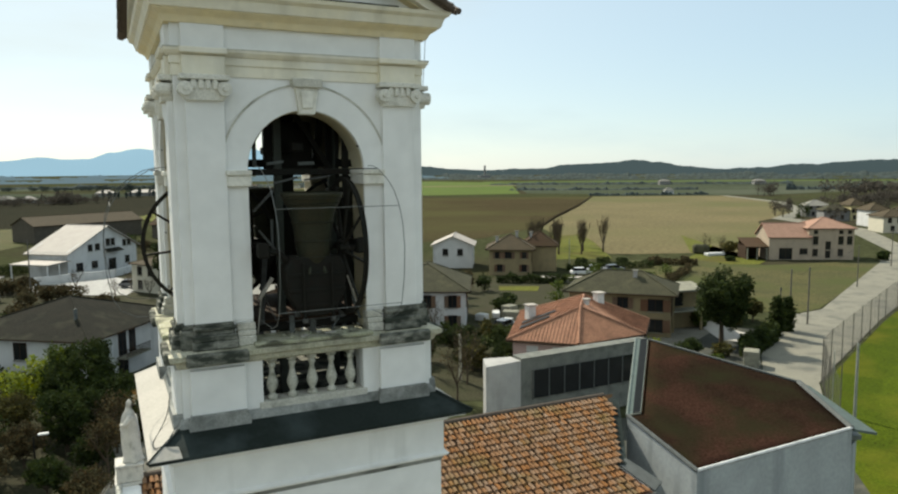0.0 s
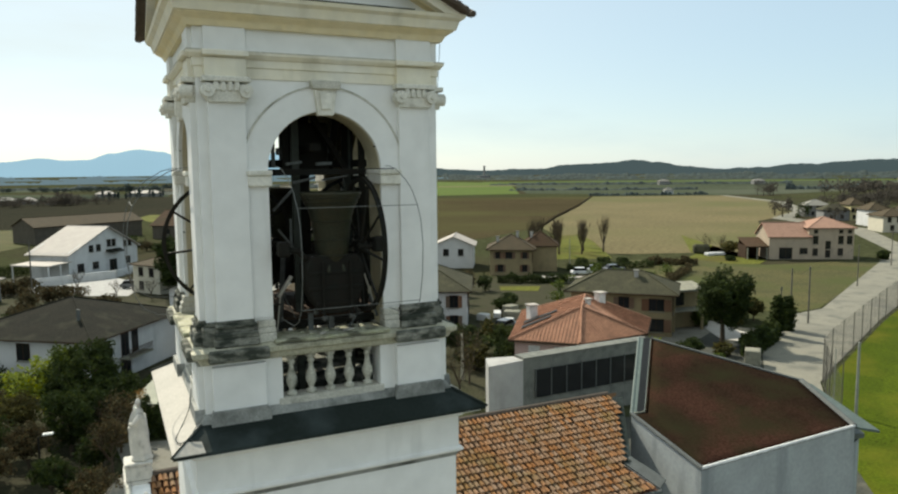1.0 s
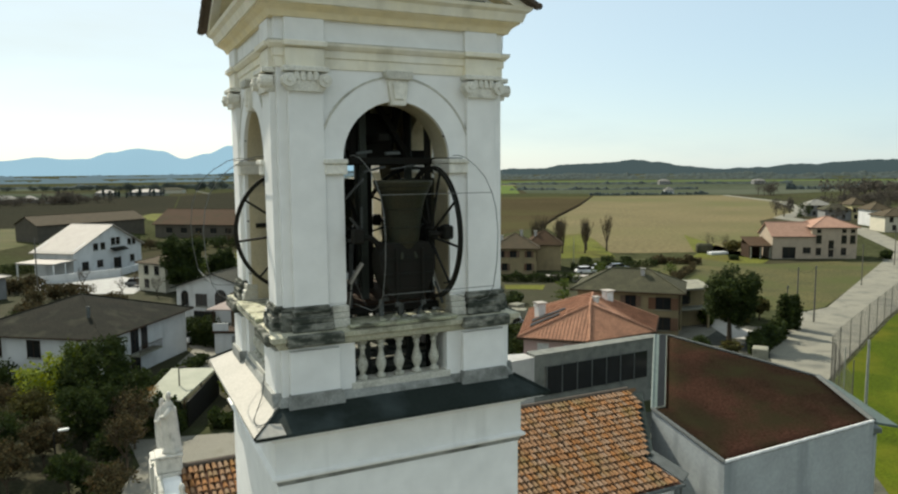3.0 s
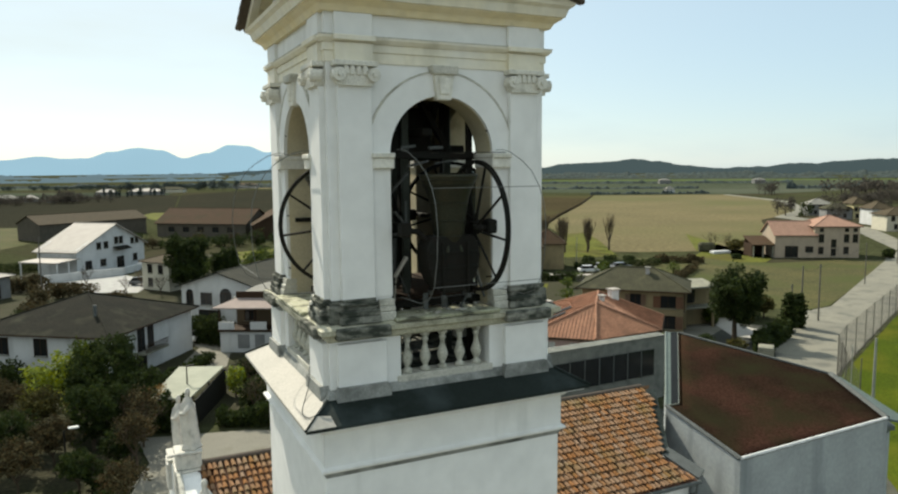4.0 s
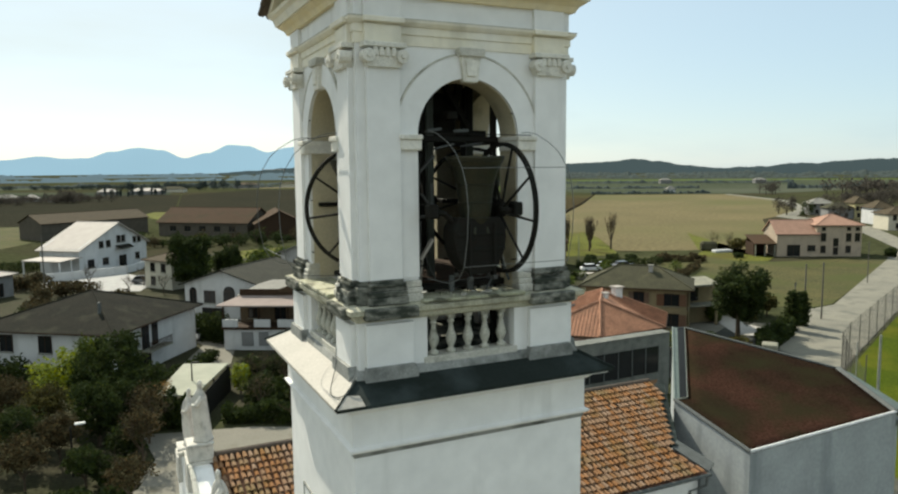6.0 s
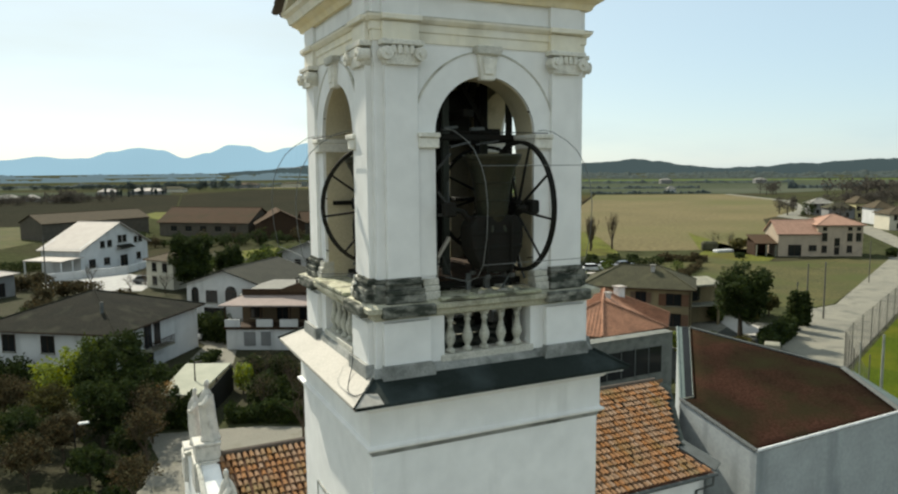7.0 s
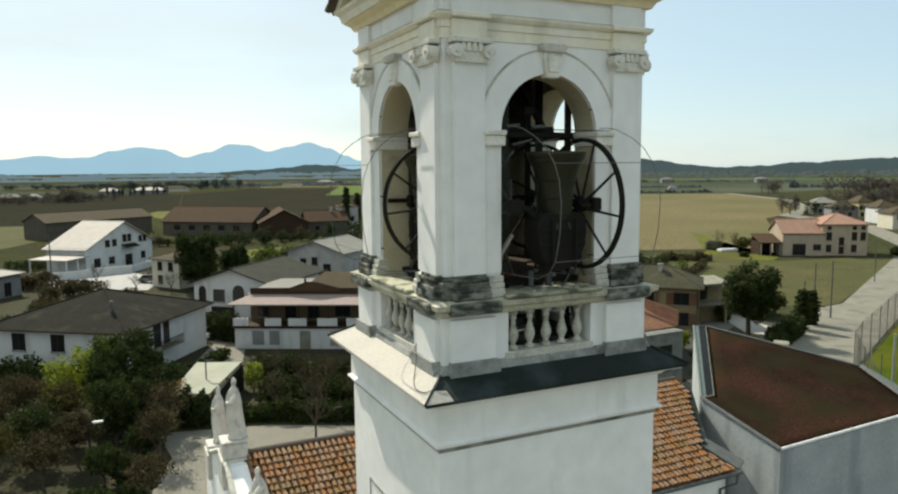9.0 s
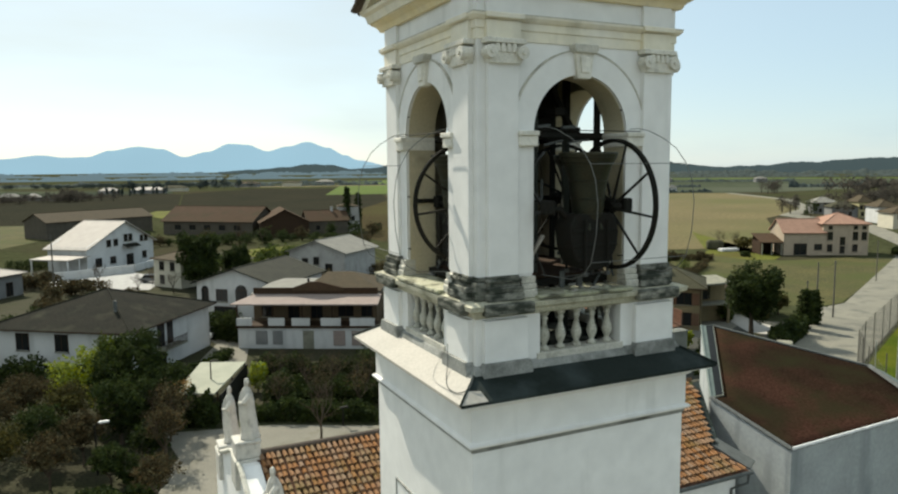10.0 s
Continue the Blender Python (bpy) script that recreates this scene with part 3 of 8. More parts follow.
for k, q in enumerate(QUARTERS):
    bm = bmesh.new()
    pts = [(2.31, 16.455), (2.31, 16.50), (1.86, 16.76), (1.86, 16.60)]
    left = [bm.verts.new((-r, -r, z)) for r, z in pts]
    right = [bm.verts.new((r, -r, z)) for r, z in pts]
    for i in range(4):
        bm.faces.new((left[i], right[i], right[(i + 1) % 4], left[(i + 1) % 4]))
    # The front slope has the dark sheet, the other three the pale one
    part("skirt_sheet", bm, LEAD if k == 0 else SHEET_PALE, tower, "dark sheet metal skirt" if k == 0 else "pale sheet metal skirt", q)
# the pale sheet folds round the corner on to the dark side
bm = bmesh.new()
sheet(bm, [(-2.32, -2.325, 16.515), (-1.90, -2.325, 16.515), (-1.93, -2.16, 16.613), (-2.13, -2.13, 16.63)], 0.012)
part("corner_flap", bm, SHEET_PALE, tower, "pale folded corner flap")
for sx, sy in ((-1, -1), (1, -1), (1, 1), (-1, 1)):
    bm = bmesh.new()
    tube(bm, [(sx * 2.325, sy * 2.325, 16.505), (sx * 1.9, sy * 1.9, 16.75)], 0.022, 0.022, 5)
    part("hip_seam", bm, LEAD, tower)
# blind window low on one side; dark strips paint the shadow at its edge
part("blind_window", boxes((-1.972, -1.93, -0.90, 1.02, 11.6, 14.06), bevel=0.01), PLASTER, tower, "blind window panel")
for b in ((-1.982, -1.93, 1.02, 1.055, 11.6, 14.10), (-1.982, -1.93, -0.935, -0.90, 11.6, 14.10), (-1.982, -1.93, -0.90, 1.02, 14.06, 14.10)):
    part("window_surround", boxes(b), PLINTH, tower)
# balustrade stage, open between corner pedestals
part("chamber_floor", boxes((-1.75, 1.75, -1.75, 1.75, 16.5, 16.72)), STONE, tower)
for sx in (-1, 1):
    f = boxes((min(sx * 0.745, sx * 1.82), max(sx * 0.745, sx * 1.82), -1.82, -1.46, 16.62, 17.56))
    on_faces(part("pedestal_wall", f, PLASTER, tower)) if sx < 0 else None
    if sx > 0:
        f2 = boxes((0.745, 1.46, -1.82, -1.46, 16.62, 17.56))
        on_faces(part("pedestal_wall", f2, PLASTER, tower))
        f.free()
for sx in (-1, 1):
    x0, x1 = sorted((sx * 0.99, sx * 1.72))
    on_faces(part("pedestal", boxes((x0, x1, -1.90, -1.80, 16.90, 17.52), bevel=0.008), PLASTER, tower))
    bm = bmesh.new()
    prism(bm, [(x0 - 0.045, 16.62), (x1 + 0.045, 16.62), (x1 + 0.045, 16.78), (x1 + 0.02, 16.86), (x1, 16.905), (x0, 16.905), (x0 - 0.02, 16.86), (x0 - 0.045, 16.78)], -1.955, -1.80)
    on_faces(part("pedestal_plinth", bm, PLINTH, tower, "stained stone plinth"))
part("base_course", ring([(1.80, 16.62), (1.90, 16.64), (1.90, 16.74), (1.86, 16.82), (1.825, 16.86), (1.78, 16.86)]), PLINTH, tower)
on_faces(part("balustrade_kerb", boxes((-0.80, 0.80, -1.84, -1.52, 16.78, 16.94), bevel=0.01), STONE_LIGHT, tower))
part("pedestal_cornice", ring([(1.46, 17.55), (1.84, 17.55), (1.88, 17.58), (1.90, 17.64), (1.97, 17.68), (1.98, 17.75), (1.86, 17.79), (1.46, 17.79)]), LEDGE, tower, "lichened and dark-stained stone cornice")
for sx in (-1, 1):
    x0, x1 = sorted((sx * 0.95, sx * 1.77))
    on_faces(part("cornice_break", boxes((x0, x1, -2.03, -1.90, 17.60, 17.765), bevel=0.02), STONE, tower))
on_faces(part("sill", boxes((-0.86, 0.86, -1.985, -1.40, 17.775, 17.83), bevel=0.012), MOSSY, tower, "lichen-covered stone sill"))

prof = [(0.052, 0), (0.075, 0.0), (0.075, 0.045), (0.045, 0.06), (0.038, 0.09), (0.062, 0.14), (0.082, 0.20), (0.078, 0.25), (0.052, 0.33), (0.036, 0.40),
        (0.034, 0.45), (0.052, 0.47), (0.052, 0.50), (0.036, 0.515), (0.072, 0.55), (0.075, 0.61)]
bal = part("baluster", lathe(prof, 14), BALUSTER, tower, "turned stone baluster", Matrix.Translation((-0.594, -1.70, 16.94)), smooth=True)
for k in range(4):
    q = QUARTERS[k]
    for i in range(5):
        if k or i:
            again(bal, q @ Matrix.Translation((-0.594 + i * 0.292, -1.70, 16.94)))
# bell chamber: four walls with arches that go through, pinwheeled at the corners
AR, AZ, WT, CW = 0.838, 20.205, 0.50, 1.745
on_faces(part("arch_wall", arch_wall(-CW, CW - WT, 17.79, 21.46, AR, AZ, -CW, -CW + WT), PLASTER, tower))
on_faces(part("reveal_lining", arch_wall(-AR - 0.012, AR + 0.012, 17.84, AZ + AR + 0.012, AR - 0.012, AZ, -CW + 0.03, -CW + WT + 0.015), REVEAL, tower))
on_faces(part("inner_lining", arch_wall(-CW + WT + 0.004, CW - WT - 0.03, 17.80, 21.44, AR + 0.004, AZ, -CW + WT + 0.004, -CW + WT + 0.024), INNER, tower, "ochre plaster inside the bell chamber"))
on_faces(part("archivolt", arch_band(AR + 0.0, 1.175, AZ, -CW - 0.03, -CW + 0.01), PLASTER, tower))
on_faces(part("archivolt_edge", arch_band(1.175, 1.20, AZ, -CW - 0.04, -CW + 0.01), STONE_LIGHT, tower, "darker raised arch edge"))
for sx in (-1, 1):
    x0, x1 = sorted((sx * 0.80, sx * 1.125))
    on_faces(part("impost", boxes((x0, x1, -1.845, -1.235, 19.99, 20.14), (min(x0, x1) - 0.015, max(x0, x1) + 0.005, -1.875, -1.225, 20.14, 20.21), bevel=0.012), CREAM_PALE, tower, "cream moulded impost"))
    x0, x1 = sorted((sx * 0.835, sx * 1.13))
    on_faces(part("jamb_strip", boxes((x0, x1, -CW - 0.022, -CW + 0.01, 18.14, 19.995)), PLASTER, tower))
bm = bmesh.new()
prism(bm, [(-0.115, 20.98), (0.115, 20.98), (0.17, 21.40), (-0.17, 21.40)], -1.84, -1.70)
prism(bm, [(-0.075, 21.06), (0.075, 21.06), (0.10, 21.30), (-0.10, 21.30)], -1.865, -1.83)
bmesh.ops.bevel(bm, geom=bm.edges[:], offset=0.012, segments=1, affect="EDGES")
on_faces(part("keystone", bm, CREAM_PALE, tower, "carved pale keystone"))
bm = bmesh.new()
prism(bm, [(-0.19, 21.345), (0.19, 21.345), (0.215, 21.40), (0.215, 21.47), (-0.215, 21.47), (-0.215, 21.40)], -1.89, -1.70)
bmesh.ops.bevel(bm, geom=bm.edges[:], offset=0.014, segments=1, affect="EDGES")
on_faces(part("keystone_cap", bm, STONE_LIGHT, tower, "dirt-stained keystone cap"))

for sx in (-1, 1):
    x0, x1 = sorted((sx * 1.12, sx * 1.615))
    on_faces(part("pilaster", boxes((x0, x1, -1.825, -1.70, 18.12, 21.16), bevel=0.006), PLASTER, tower))
    bm = boxes((x0 - 0.055, x1 + 0.055, -1.915, -1.70, 17.79, 17.90), (x0 - 0.045, x1 + 0.045, -1.905, -1.70, 17.90, 17.985), (x0 - 0.015, x1 + 0.015, -1.86, -1.70, 17.98, 18.05),
               (x0 - 0.03, x1 + 0.03, -1.88, -1.70, 18.045, 18.10), (x0 - 0.008, x1 + 0.008, -1.845, -1.70, 18.09, 18.145), bevel=0.014)
    on_faces(part("pilaster_base", bm, STONE, tower, "blackened moulded stone base"))
    j0, j1 = sorted((sx * 0.815, sx * 1.07))
    bm = boxes((j0, j1, -1.865, -1.62, 17.79, 17.92), (j0, j1, -1.845, -1.62, 17.92, 18.0), (j0, j1, -1.815, -1.62, 18.0, 18.10), bevel=0.014)
    on_faces(part("jamb_base", bm, STONE_LIGHT, tower, "stained stone jamb base"))
    # capital: necking, bell, two volutes, abacus
    bm = bmesh.new()
    c = (x0 + x1) / 2
    prism(bm, [(x0, 21.13), (x1, 21.13), (x1 + 0.03, 21.19), (x1 + 0.035, 21.36), (x0 - 0.035, 21.36), (x0 - 0.03, 21.19)], -1.885, -1.74)
    box(bm, x0 - 0.07, x1 + 0.07, -1.925, -1.74, 21.395, 21.465, 0.01)
    for k in range(4):
        xx = c - 0.135 + k * 0.09
        box(bm, xx - 0.034, xx + 0.034, -1.91, -1.86, 21.27, 21.395, 0.012)
    for s in (-1, 1):
        r = bmesh.ops.create_cone(bm, cap_ends=True, segments=14, radius1=0.092, radius2=0.092, depth=0.17)
        bmesh.ops.transform(bm, verts=r["verts"], matrix=Matrix.Translation((c + s * 0.25, -1.87, 21.275)) @ Matrix.Rotation(math.pi / 2, 4, "X"))
        r = bmesh.ops.create_cone(bm, cap_ends=True, segments=10, radius1=0.04, radius2=0.03, depth=0.04)
        bmesh.ops.transform(bm, verts=r["verts"], matrix=Matrix.Translation((c + s * 0.25, -1.96, 21.275)) @ Matrix.Rotation(math.pi / 2, 4, "X"))
    on_faces(part("capital", bm, CAPITAL, tower, "carved stone capital with volutes"))
on_faces(part("pier_base", boxes((-1.81, -1.50, -1.81, -1.50, 17.79, 18.06), (-1.775, -1.52, -1.775, -1.52, 18.06, 18.13), bevel=0.015), STONE, tower, "blackened corner pier base"))

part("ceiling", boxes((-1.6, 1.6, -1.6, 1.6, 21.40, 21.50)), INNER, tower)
part("architrave", ring([(1.60, 21.46), (1.765, 21.46), (1.765, 21.60), (1.785, 21.61), (1.785, 21.72), (1.60, 21.72)]), CREAM, tower)
part("architrave_fillet", ring([(1.60, 21.72), (1.81, 21.72), (1.855, 21.77), (1.855, 21.80), (1.60, 21.83)]), CREAM, tower)
part("fillet_top", ring([(1.60, 21.81), (1.862, 21.80), (1.862, 21.815), (1.60, 21.845)]), STONE_LIGHT, tower, "thin darker top of the fillet")
part("frieze", ring([(1.60, 21.80), (1.765, 21.80), (1.765, 22.13), (1.60, 22.13)]), PLASTER, tower)
for sx in (-1, 1):
    x0, x1 = sorted((sx * 1.09, sx * 1.64))
    on_faces(part("entablature_break", boxes((x0, x1, -1.835, -1.76, 21.465, 21.715), bevel=0.006), CREAM, tower))
    on_faces(part("fillet_break", boxes((x0 - 0.03, x1 + 0.03, -1.90, -1.76, 21.735, 21.81), bevel=0.012), CREAM, tower))
    on_faces(part("frieze_break", boxes((x0, x1, -1.825, -1.76, 21.81, 22.12), bevel=0.006), PLASTER, tower))
part("cornice_bed", ring([(1.60, 22.12), (1.835, 22.12), (1.86, 22.17), (1.88, 22.20), (1.97, 22.26), (1.97, 22.28), (1.60, 22.30)]), OCHRE, tower, "ochre-washed cornice moulding")
part("cornice", ring([(1.60, 22.28), (2.0, 22.28), (2.02, 22.34), (2.04, 22.40), (2.10, 22.44), (2.12, 22.49), (1.60, 22.52)]), CREAM, tower)
# pediments and crossed roofs
bm = bmesh.new()
prism(bm, [(-1.80, 22.5), (1.80, 22.5), (0, 23.42)], -1.82, -0.1)
on_faces(part("tympanum", bm, PLASTER, tower))
for sx in (-1, 1):
    bm = bmesh.new()
    prism(bm, [(sx * 2.06, 22.49), (sx * 1.76, 22.49), (0, 23.39), (0, 23.55)], -2.13, -1.80)
    on_faces(part("raking_cornice", bm, CREAM, tower))
    bm = bmesh.new()
    prism(bm, [(sx * 1.86, 22.495), (sx * 1.72, 22.495), (0, 23.37), (0, 23.44)], -2.0, -1.81)
    on_faces(part("raking_moulding", bm, OCHRE, tower, "ochre moulding under the raking cornice"))
    bm = bmesh.new()
    sheet(bm, [(sx * 2.09, -2.22, 22.52), (0, -2.22, 23.60), (0, 0, 23.60)], 0.06)
    on_faces(part("roof_slope", bm, DARK_TILE, tower, "dark tiled roof edge"))
    # ends of the curved tiles along the verge
    proto_t = None
    for i in range(9):
        f = (i + 0.5) / 9
        m = Matrix.Translation((sx * 2.10 * (1 - f), -2.24, 22.50 + 1.08 * f)) @ Matrix.Rotation(sx * 0.477, 4, "Y")
        if proto_t is None:
            bm = bmesh.new()
            tube(bm, [(-0.13, 0, 0.02), (0.13, 0, 0.0)], 0.05, 0.045, 8)
            proto_t = part("verge_tile", bm, DARK_TILE, tower, m=m)
            on_faces(proto_t)
        else:
            for q in QUARTERS:
                again(proto_t, q @ m)
on_faces(part("cornice_drip", boxes((-1.4, 1.3, -2.09, -1.9, 22.505, 22.52)), STONE, tower, "black-stained cornice top"))
# lightning conductor down one corner
bm = bmesh.new()
tube(bm, [(2.06, -1.3, 22.4), (2.03, -1.3, 21.9), (2.0, -1.3, 21.5), (1.93, -1.3, 21.1), (1.84, -1.3, 20.5), (1.84, -1.3, 17.9)], 0.005, 0.005, 5)
part("lightning_conductor", bm, STEEL, tower)
# loose cable over the skirt corner
bm = bmesh.new()
key = [Vector(p) for p in ((-1.93, -1.1, 17.05), (-1.99, -1.22, 16.78), (-2.12, -1.45, 16.615), (-2.22, -1.75, 16.57), (-2.20, -2.02, 16.585), (-2.08, -2.10, 16.66), (-1.97, -2.0, 16.78))]
path = []
for k in range(len(key) - 1):
    p0, p1, p2, p3 = key[max(k - 1, 0)], key[k], key[k + 1], key[min(k + 2, len(key) - 1)]
    for j in range(5):
        f = j / 5
        path.append(0.5 * (2 * p1 + (p2 - p0) * f + (2 * p0 - 5 * p1 + 4 * p2 - p3) * f * f + (3 * p1 - p0 - 3 * p2 + p3) * f ** 3))
tube(bm, path + [key[-1]], 0.007, 0.007, 5)
part("loose_cable", bm, GREY_METAL, tower)

# ---- bells: each in its arch, mouth up, with headstock and wheel ----
bell_prof = [(0.0, -0.30), (0.13, -0.29), (0.19, -0.24), (0.225, -0.14), (0.245, 0.02), (0.265, 0.22), (0.295, 0.40), (0.335, 0.54), (0.395, 0.66), (0.435, 0.74),
             (0.44, 0.775), (0.425, 0.78), (0.385, 0.68), (0.325, 0.56), (0.28, 0.40), (0.245, 0.2), (0.21, -0.1), (0.0, -0.2)]
BX, BY, BZ = 0.0, -1.939, 19.122


def make_bell():
    e = thing("church_bell", Matrix(), "dark bronze bell turned mouth up on a black iron wheel", "bell", "bells in the tower arches")
    part("bell_body", lathe(bell_prof, 36, cap=False), BRONZE, e, smooth=True)
    for z, r in ((-0.12, 0.228), (0.10, 0.256), (0.36, 0.290), (0.62, 0.378), (0.70, 0.418)):
        part("bell_moulding", lathe([(r, z - 0.012), (r + 0.012, z), (r, z + 0.012)], 32, cap=False), BRONZE, e)
    # headstock: a curved counterweight below the axis, with a crown of loops over it
    bm = bmesh.new()
    prism(bm, [(-0.34, -0.12), (0.32, -0.12)] + [(0.42 * math.cos(a) ** 0.7 if abs(a) < 1.57 else 0.0, -0.28 - 0.68 * math.sin(a)) for a in [0.2 * k for k in range(8)]] + [(-0.44 * math.cos(a) ** 0.7, -0.28 - 0.68 * math.sin(a)) for a in [0.2 * k for k in range(7, -1, -1)]], -0.20, 0.20)
    bmesh.ops.bevel(bm, geom=bm.edges[:], offset=0.02, segments=1, affect="EDGES")
    part("headstock", bm, IRON, e, "black iron headstock and counterweight")
    for k in range(6):
        a = k * math.pi / 3
        c, q = math.cos(a), math.sin(a)
        part("crown_loop", tube(bmesh.new(), [(c * 0.09, q * 0.09, -0.26), (c * 0.20, q * 0.20, -0.24), (c * 0.23, q * 0.23, -0.34), (c * 0.15, q * 0.15, -0.42)], 0.032, 0.028, 7), BRONZE, e)
    for z in (-0.36, -0.58, -0.80):
        part("headstock_band", boxes((-0.41 + 0.1 * (z < -0.7), 0.40 - 0.1 * (z < -0.7), -0.215, 0.215, z - 0.025, z + 0.025), bevel=0.008), IRON, e)
    for s in (-1, 1):
        part("trunnion", tube(bmesh.new(), [(s * 0.30, 0, -0.24), (s * 0.50, 0, -0.05), (s * 0.78, 0, 0.0)], 0.05, 0.04, 8), IRON, e)
        part("bearing_block", boxes((s * 0.70 - 0.08, s * 0.70 + 0.08, -0.10, 0.10, -0.12, 0.09), bevel=0.025), IRON, e)
        for y in (0.17, -0.17):
            bolt = part("strap_bolt", tube(bmesh.new(), [(s * 0.2, y * 1.4, -0.20), (s * 0.2, y * 1.4, -1.0)], 0.02, 0.02, 6), IRON, e)
            part("nut", boxes((s * 0.2 - 0.035, s * 0.2 + 0.035, y * 1.4 - 0.035, y * 1.4 + 0.035, -1.03, -0.97), bevel=0.008), STEEL, bolt)
    # wheel in the plane across the axis
    wx, wr = 0.458, 0.957
    bm = bmesh.new()
    n = 48
    loops = []
    for i in range(n):
        a = 2 * math.pi * i / n
        u = Vector((0, math.cos(a), math.sin(a)))
        loops.append([bm.verts.new(Vector((wx, 0, 0)) + u * (wr + dr) + Vector((dx, 0, 0))) for dr, dx in ((-0.028, -0.025), (0.028, -0.032), (0.012, 0.0), (0.028, 0.032), (-0.028, 0.025))])
    for i in range(n):
        a, b = loops[i], loops[(i + 1) % n]
        for k in range(5):
            bm.faces.new((a[k], a[(k + 1) % 5], b[(k + 1) % 5], b[k]))
    wheel = part("wheel", bm, IRON, e, "black iron bell wheel")
    for i in range(9):
        a = 2 * math.pi * i / 9 + math.radians(147)
        bm = bmesh.new()
        u = Vector((0, math.cos(a), math.sin(a)))
        v = Vector((0, -math.sin(a), math.cos(a)))
        tube(bm, [Vector((wx - 0.04, 0, 0)) + u * 0.1 + v * 0.05, Vector((wx, 0, 0)) + u * wr + v * 0.03], 0.024, 0.018, 6)
        part("spoke", bm, IRON, wheel)
    bm = bmesh.new()
    box(bm, wx - 0.09, wx + 0.05, -0.11, 0.11, -0.12, 0.10, 0.04)
    box(bm, wx - 0.12, wx + 0.03, -0.18, -0.09, -0.05, 0.03, 0.02)
    box(bm, wx - 0.12, wx + 0.03, 0.08, 0.18, -0.05, 0.04, 0.02)
    part("hub", bm, IRON, wheel)
    bm = bmesh.new()
    tube(bm, [(0.02, 0, 0.1), (0.0, 0.02, 0.62)], 0.028, 0.04, 8)
    part("clapper", bm, IRON, e)
    return e


bell = make_bell()
bell.matrix_basis = tower_pose(Matrix.Translation((TC[0] + BX, TC[1] + BY, BZ)))
for q in QUARTERS[1:]:
    copy_thing(bell, tower_pose(Matrix.Translation((TC[0], TC[1], 0)) @ q @ Matrix.Translation((BX, BY + 0.74, BZ)), False))

# ---- steel bell frame inside the chamber ----
frame_e = thing("steel_belfry_structure", tower_pose(pose(TC[0], TC[1], 16.72)), "dark steel bell frame of posts and beams inside the chamber", "steel structure")


def beam(name, a, b, w, mat=IRON):
    a, b = Vector(a) - Vector((0, 0, 16.72)), Vector(b) - Vector((0, 0, 16.72))
    bm = bmesh.new()
    d = b - a
    r = bmesh.ops.create_cube(bm, size=1.0)
    turn = d.to_track_quat("Z", "Y").to_matrix().to_4x4()
    bmesh.ops.transform(bm, verts=r["verts"], matrix=Matrix.Translation((a + b) / 2) @ turn @ Matrix.Diagonal((w, w * 0.7, d.length, 1)))
    bmesh.ops.bevel(bm, geom=bm.edges[:], offset=w * 0.08, segments=1, affect="EDGES")
    return part(name, bm, mat, frame_e)


for q in QUARTERS:
    def P(x, y, z):
        return q @ Vector((x, y, z))
    beam("post", P(-0.22, -0.79, 16.72), P(-0.22, -0.79, 21.35), 0.12, GREEN_STEEL)
    beam("post", P(0.74, -1.16, 16.72), P(0.74, -1.16, 21.2), 0.10)
    beam("crossbeam", P(-1.2, -1.18, 20.18), P(1.1, -1.18, 20.18), 0.13)
    beam("bearing_beam", P(-0.82, -1.62, 19.12), P(-0.82, -0.7, 19.12), 0.10)
    beam("bearing_beam", P(0.78, -1.62, 19.12), P(0.78, -0.7, 19.12), 0.10)
    beam("strut", P(-0.74, -1.5, 17.2), P(-0.5, -1.0, 18.9), 0.07, STEEL)
    beam("strut", P(0.70, -1.5, 17.2), P(0.45, -1.05, 18.9), 0.07, STEEL)
    beam("brace", P(-0.1, -0.72, 21.35), P(0.62, -0.72, 20.2), 0.12)
    beam("hanger", P(-0.35, -0.72, 20.2), P(-0.35, -0.72, 21.4), 0.10)
    beam("lower_beam", P(-1.2, -1.3, 17.9), P(1.1, -1.3, 17.9), 0.14)
beam("centre_beam", (-1.2, 0.0, 20.32), (1.2, 0.0, 20.32), 0.18)
beam("centre_beam", (0.0, -1.2, 20.55), (0.0, 1.2, 20.55), 0.18)
beam("king_post", (0.12, 0.1, 18.0), (0.12, 0.1, 21.4), 0.20)
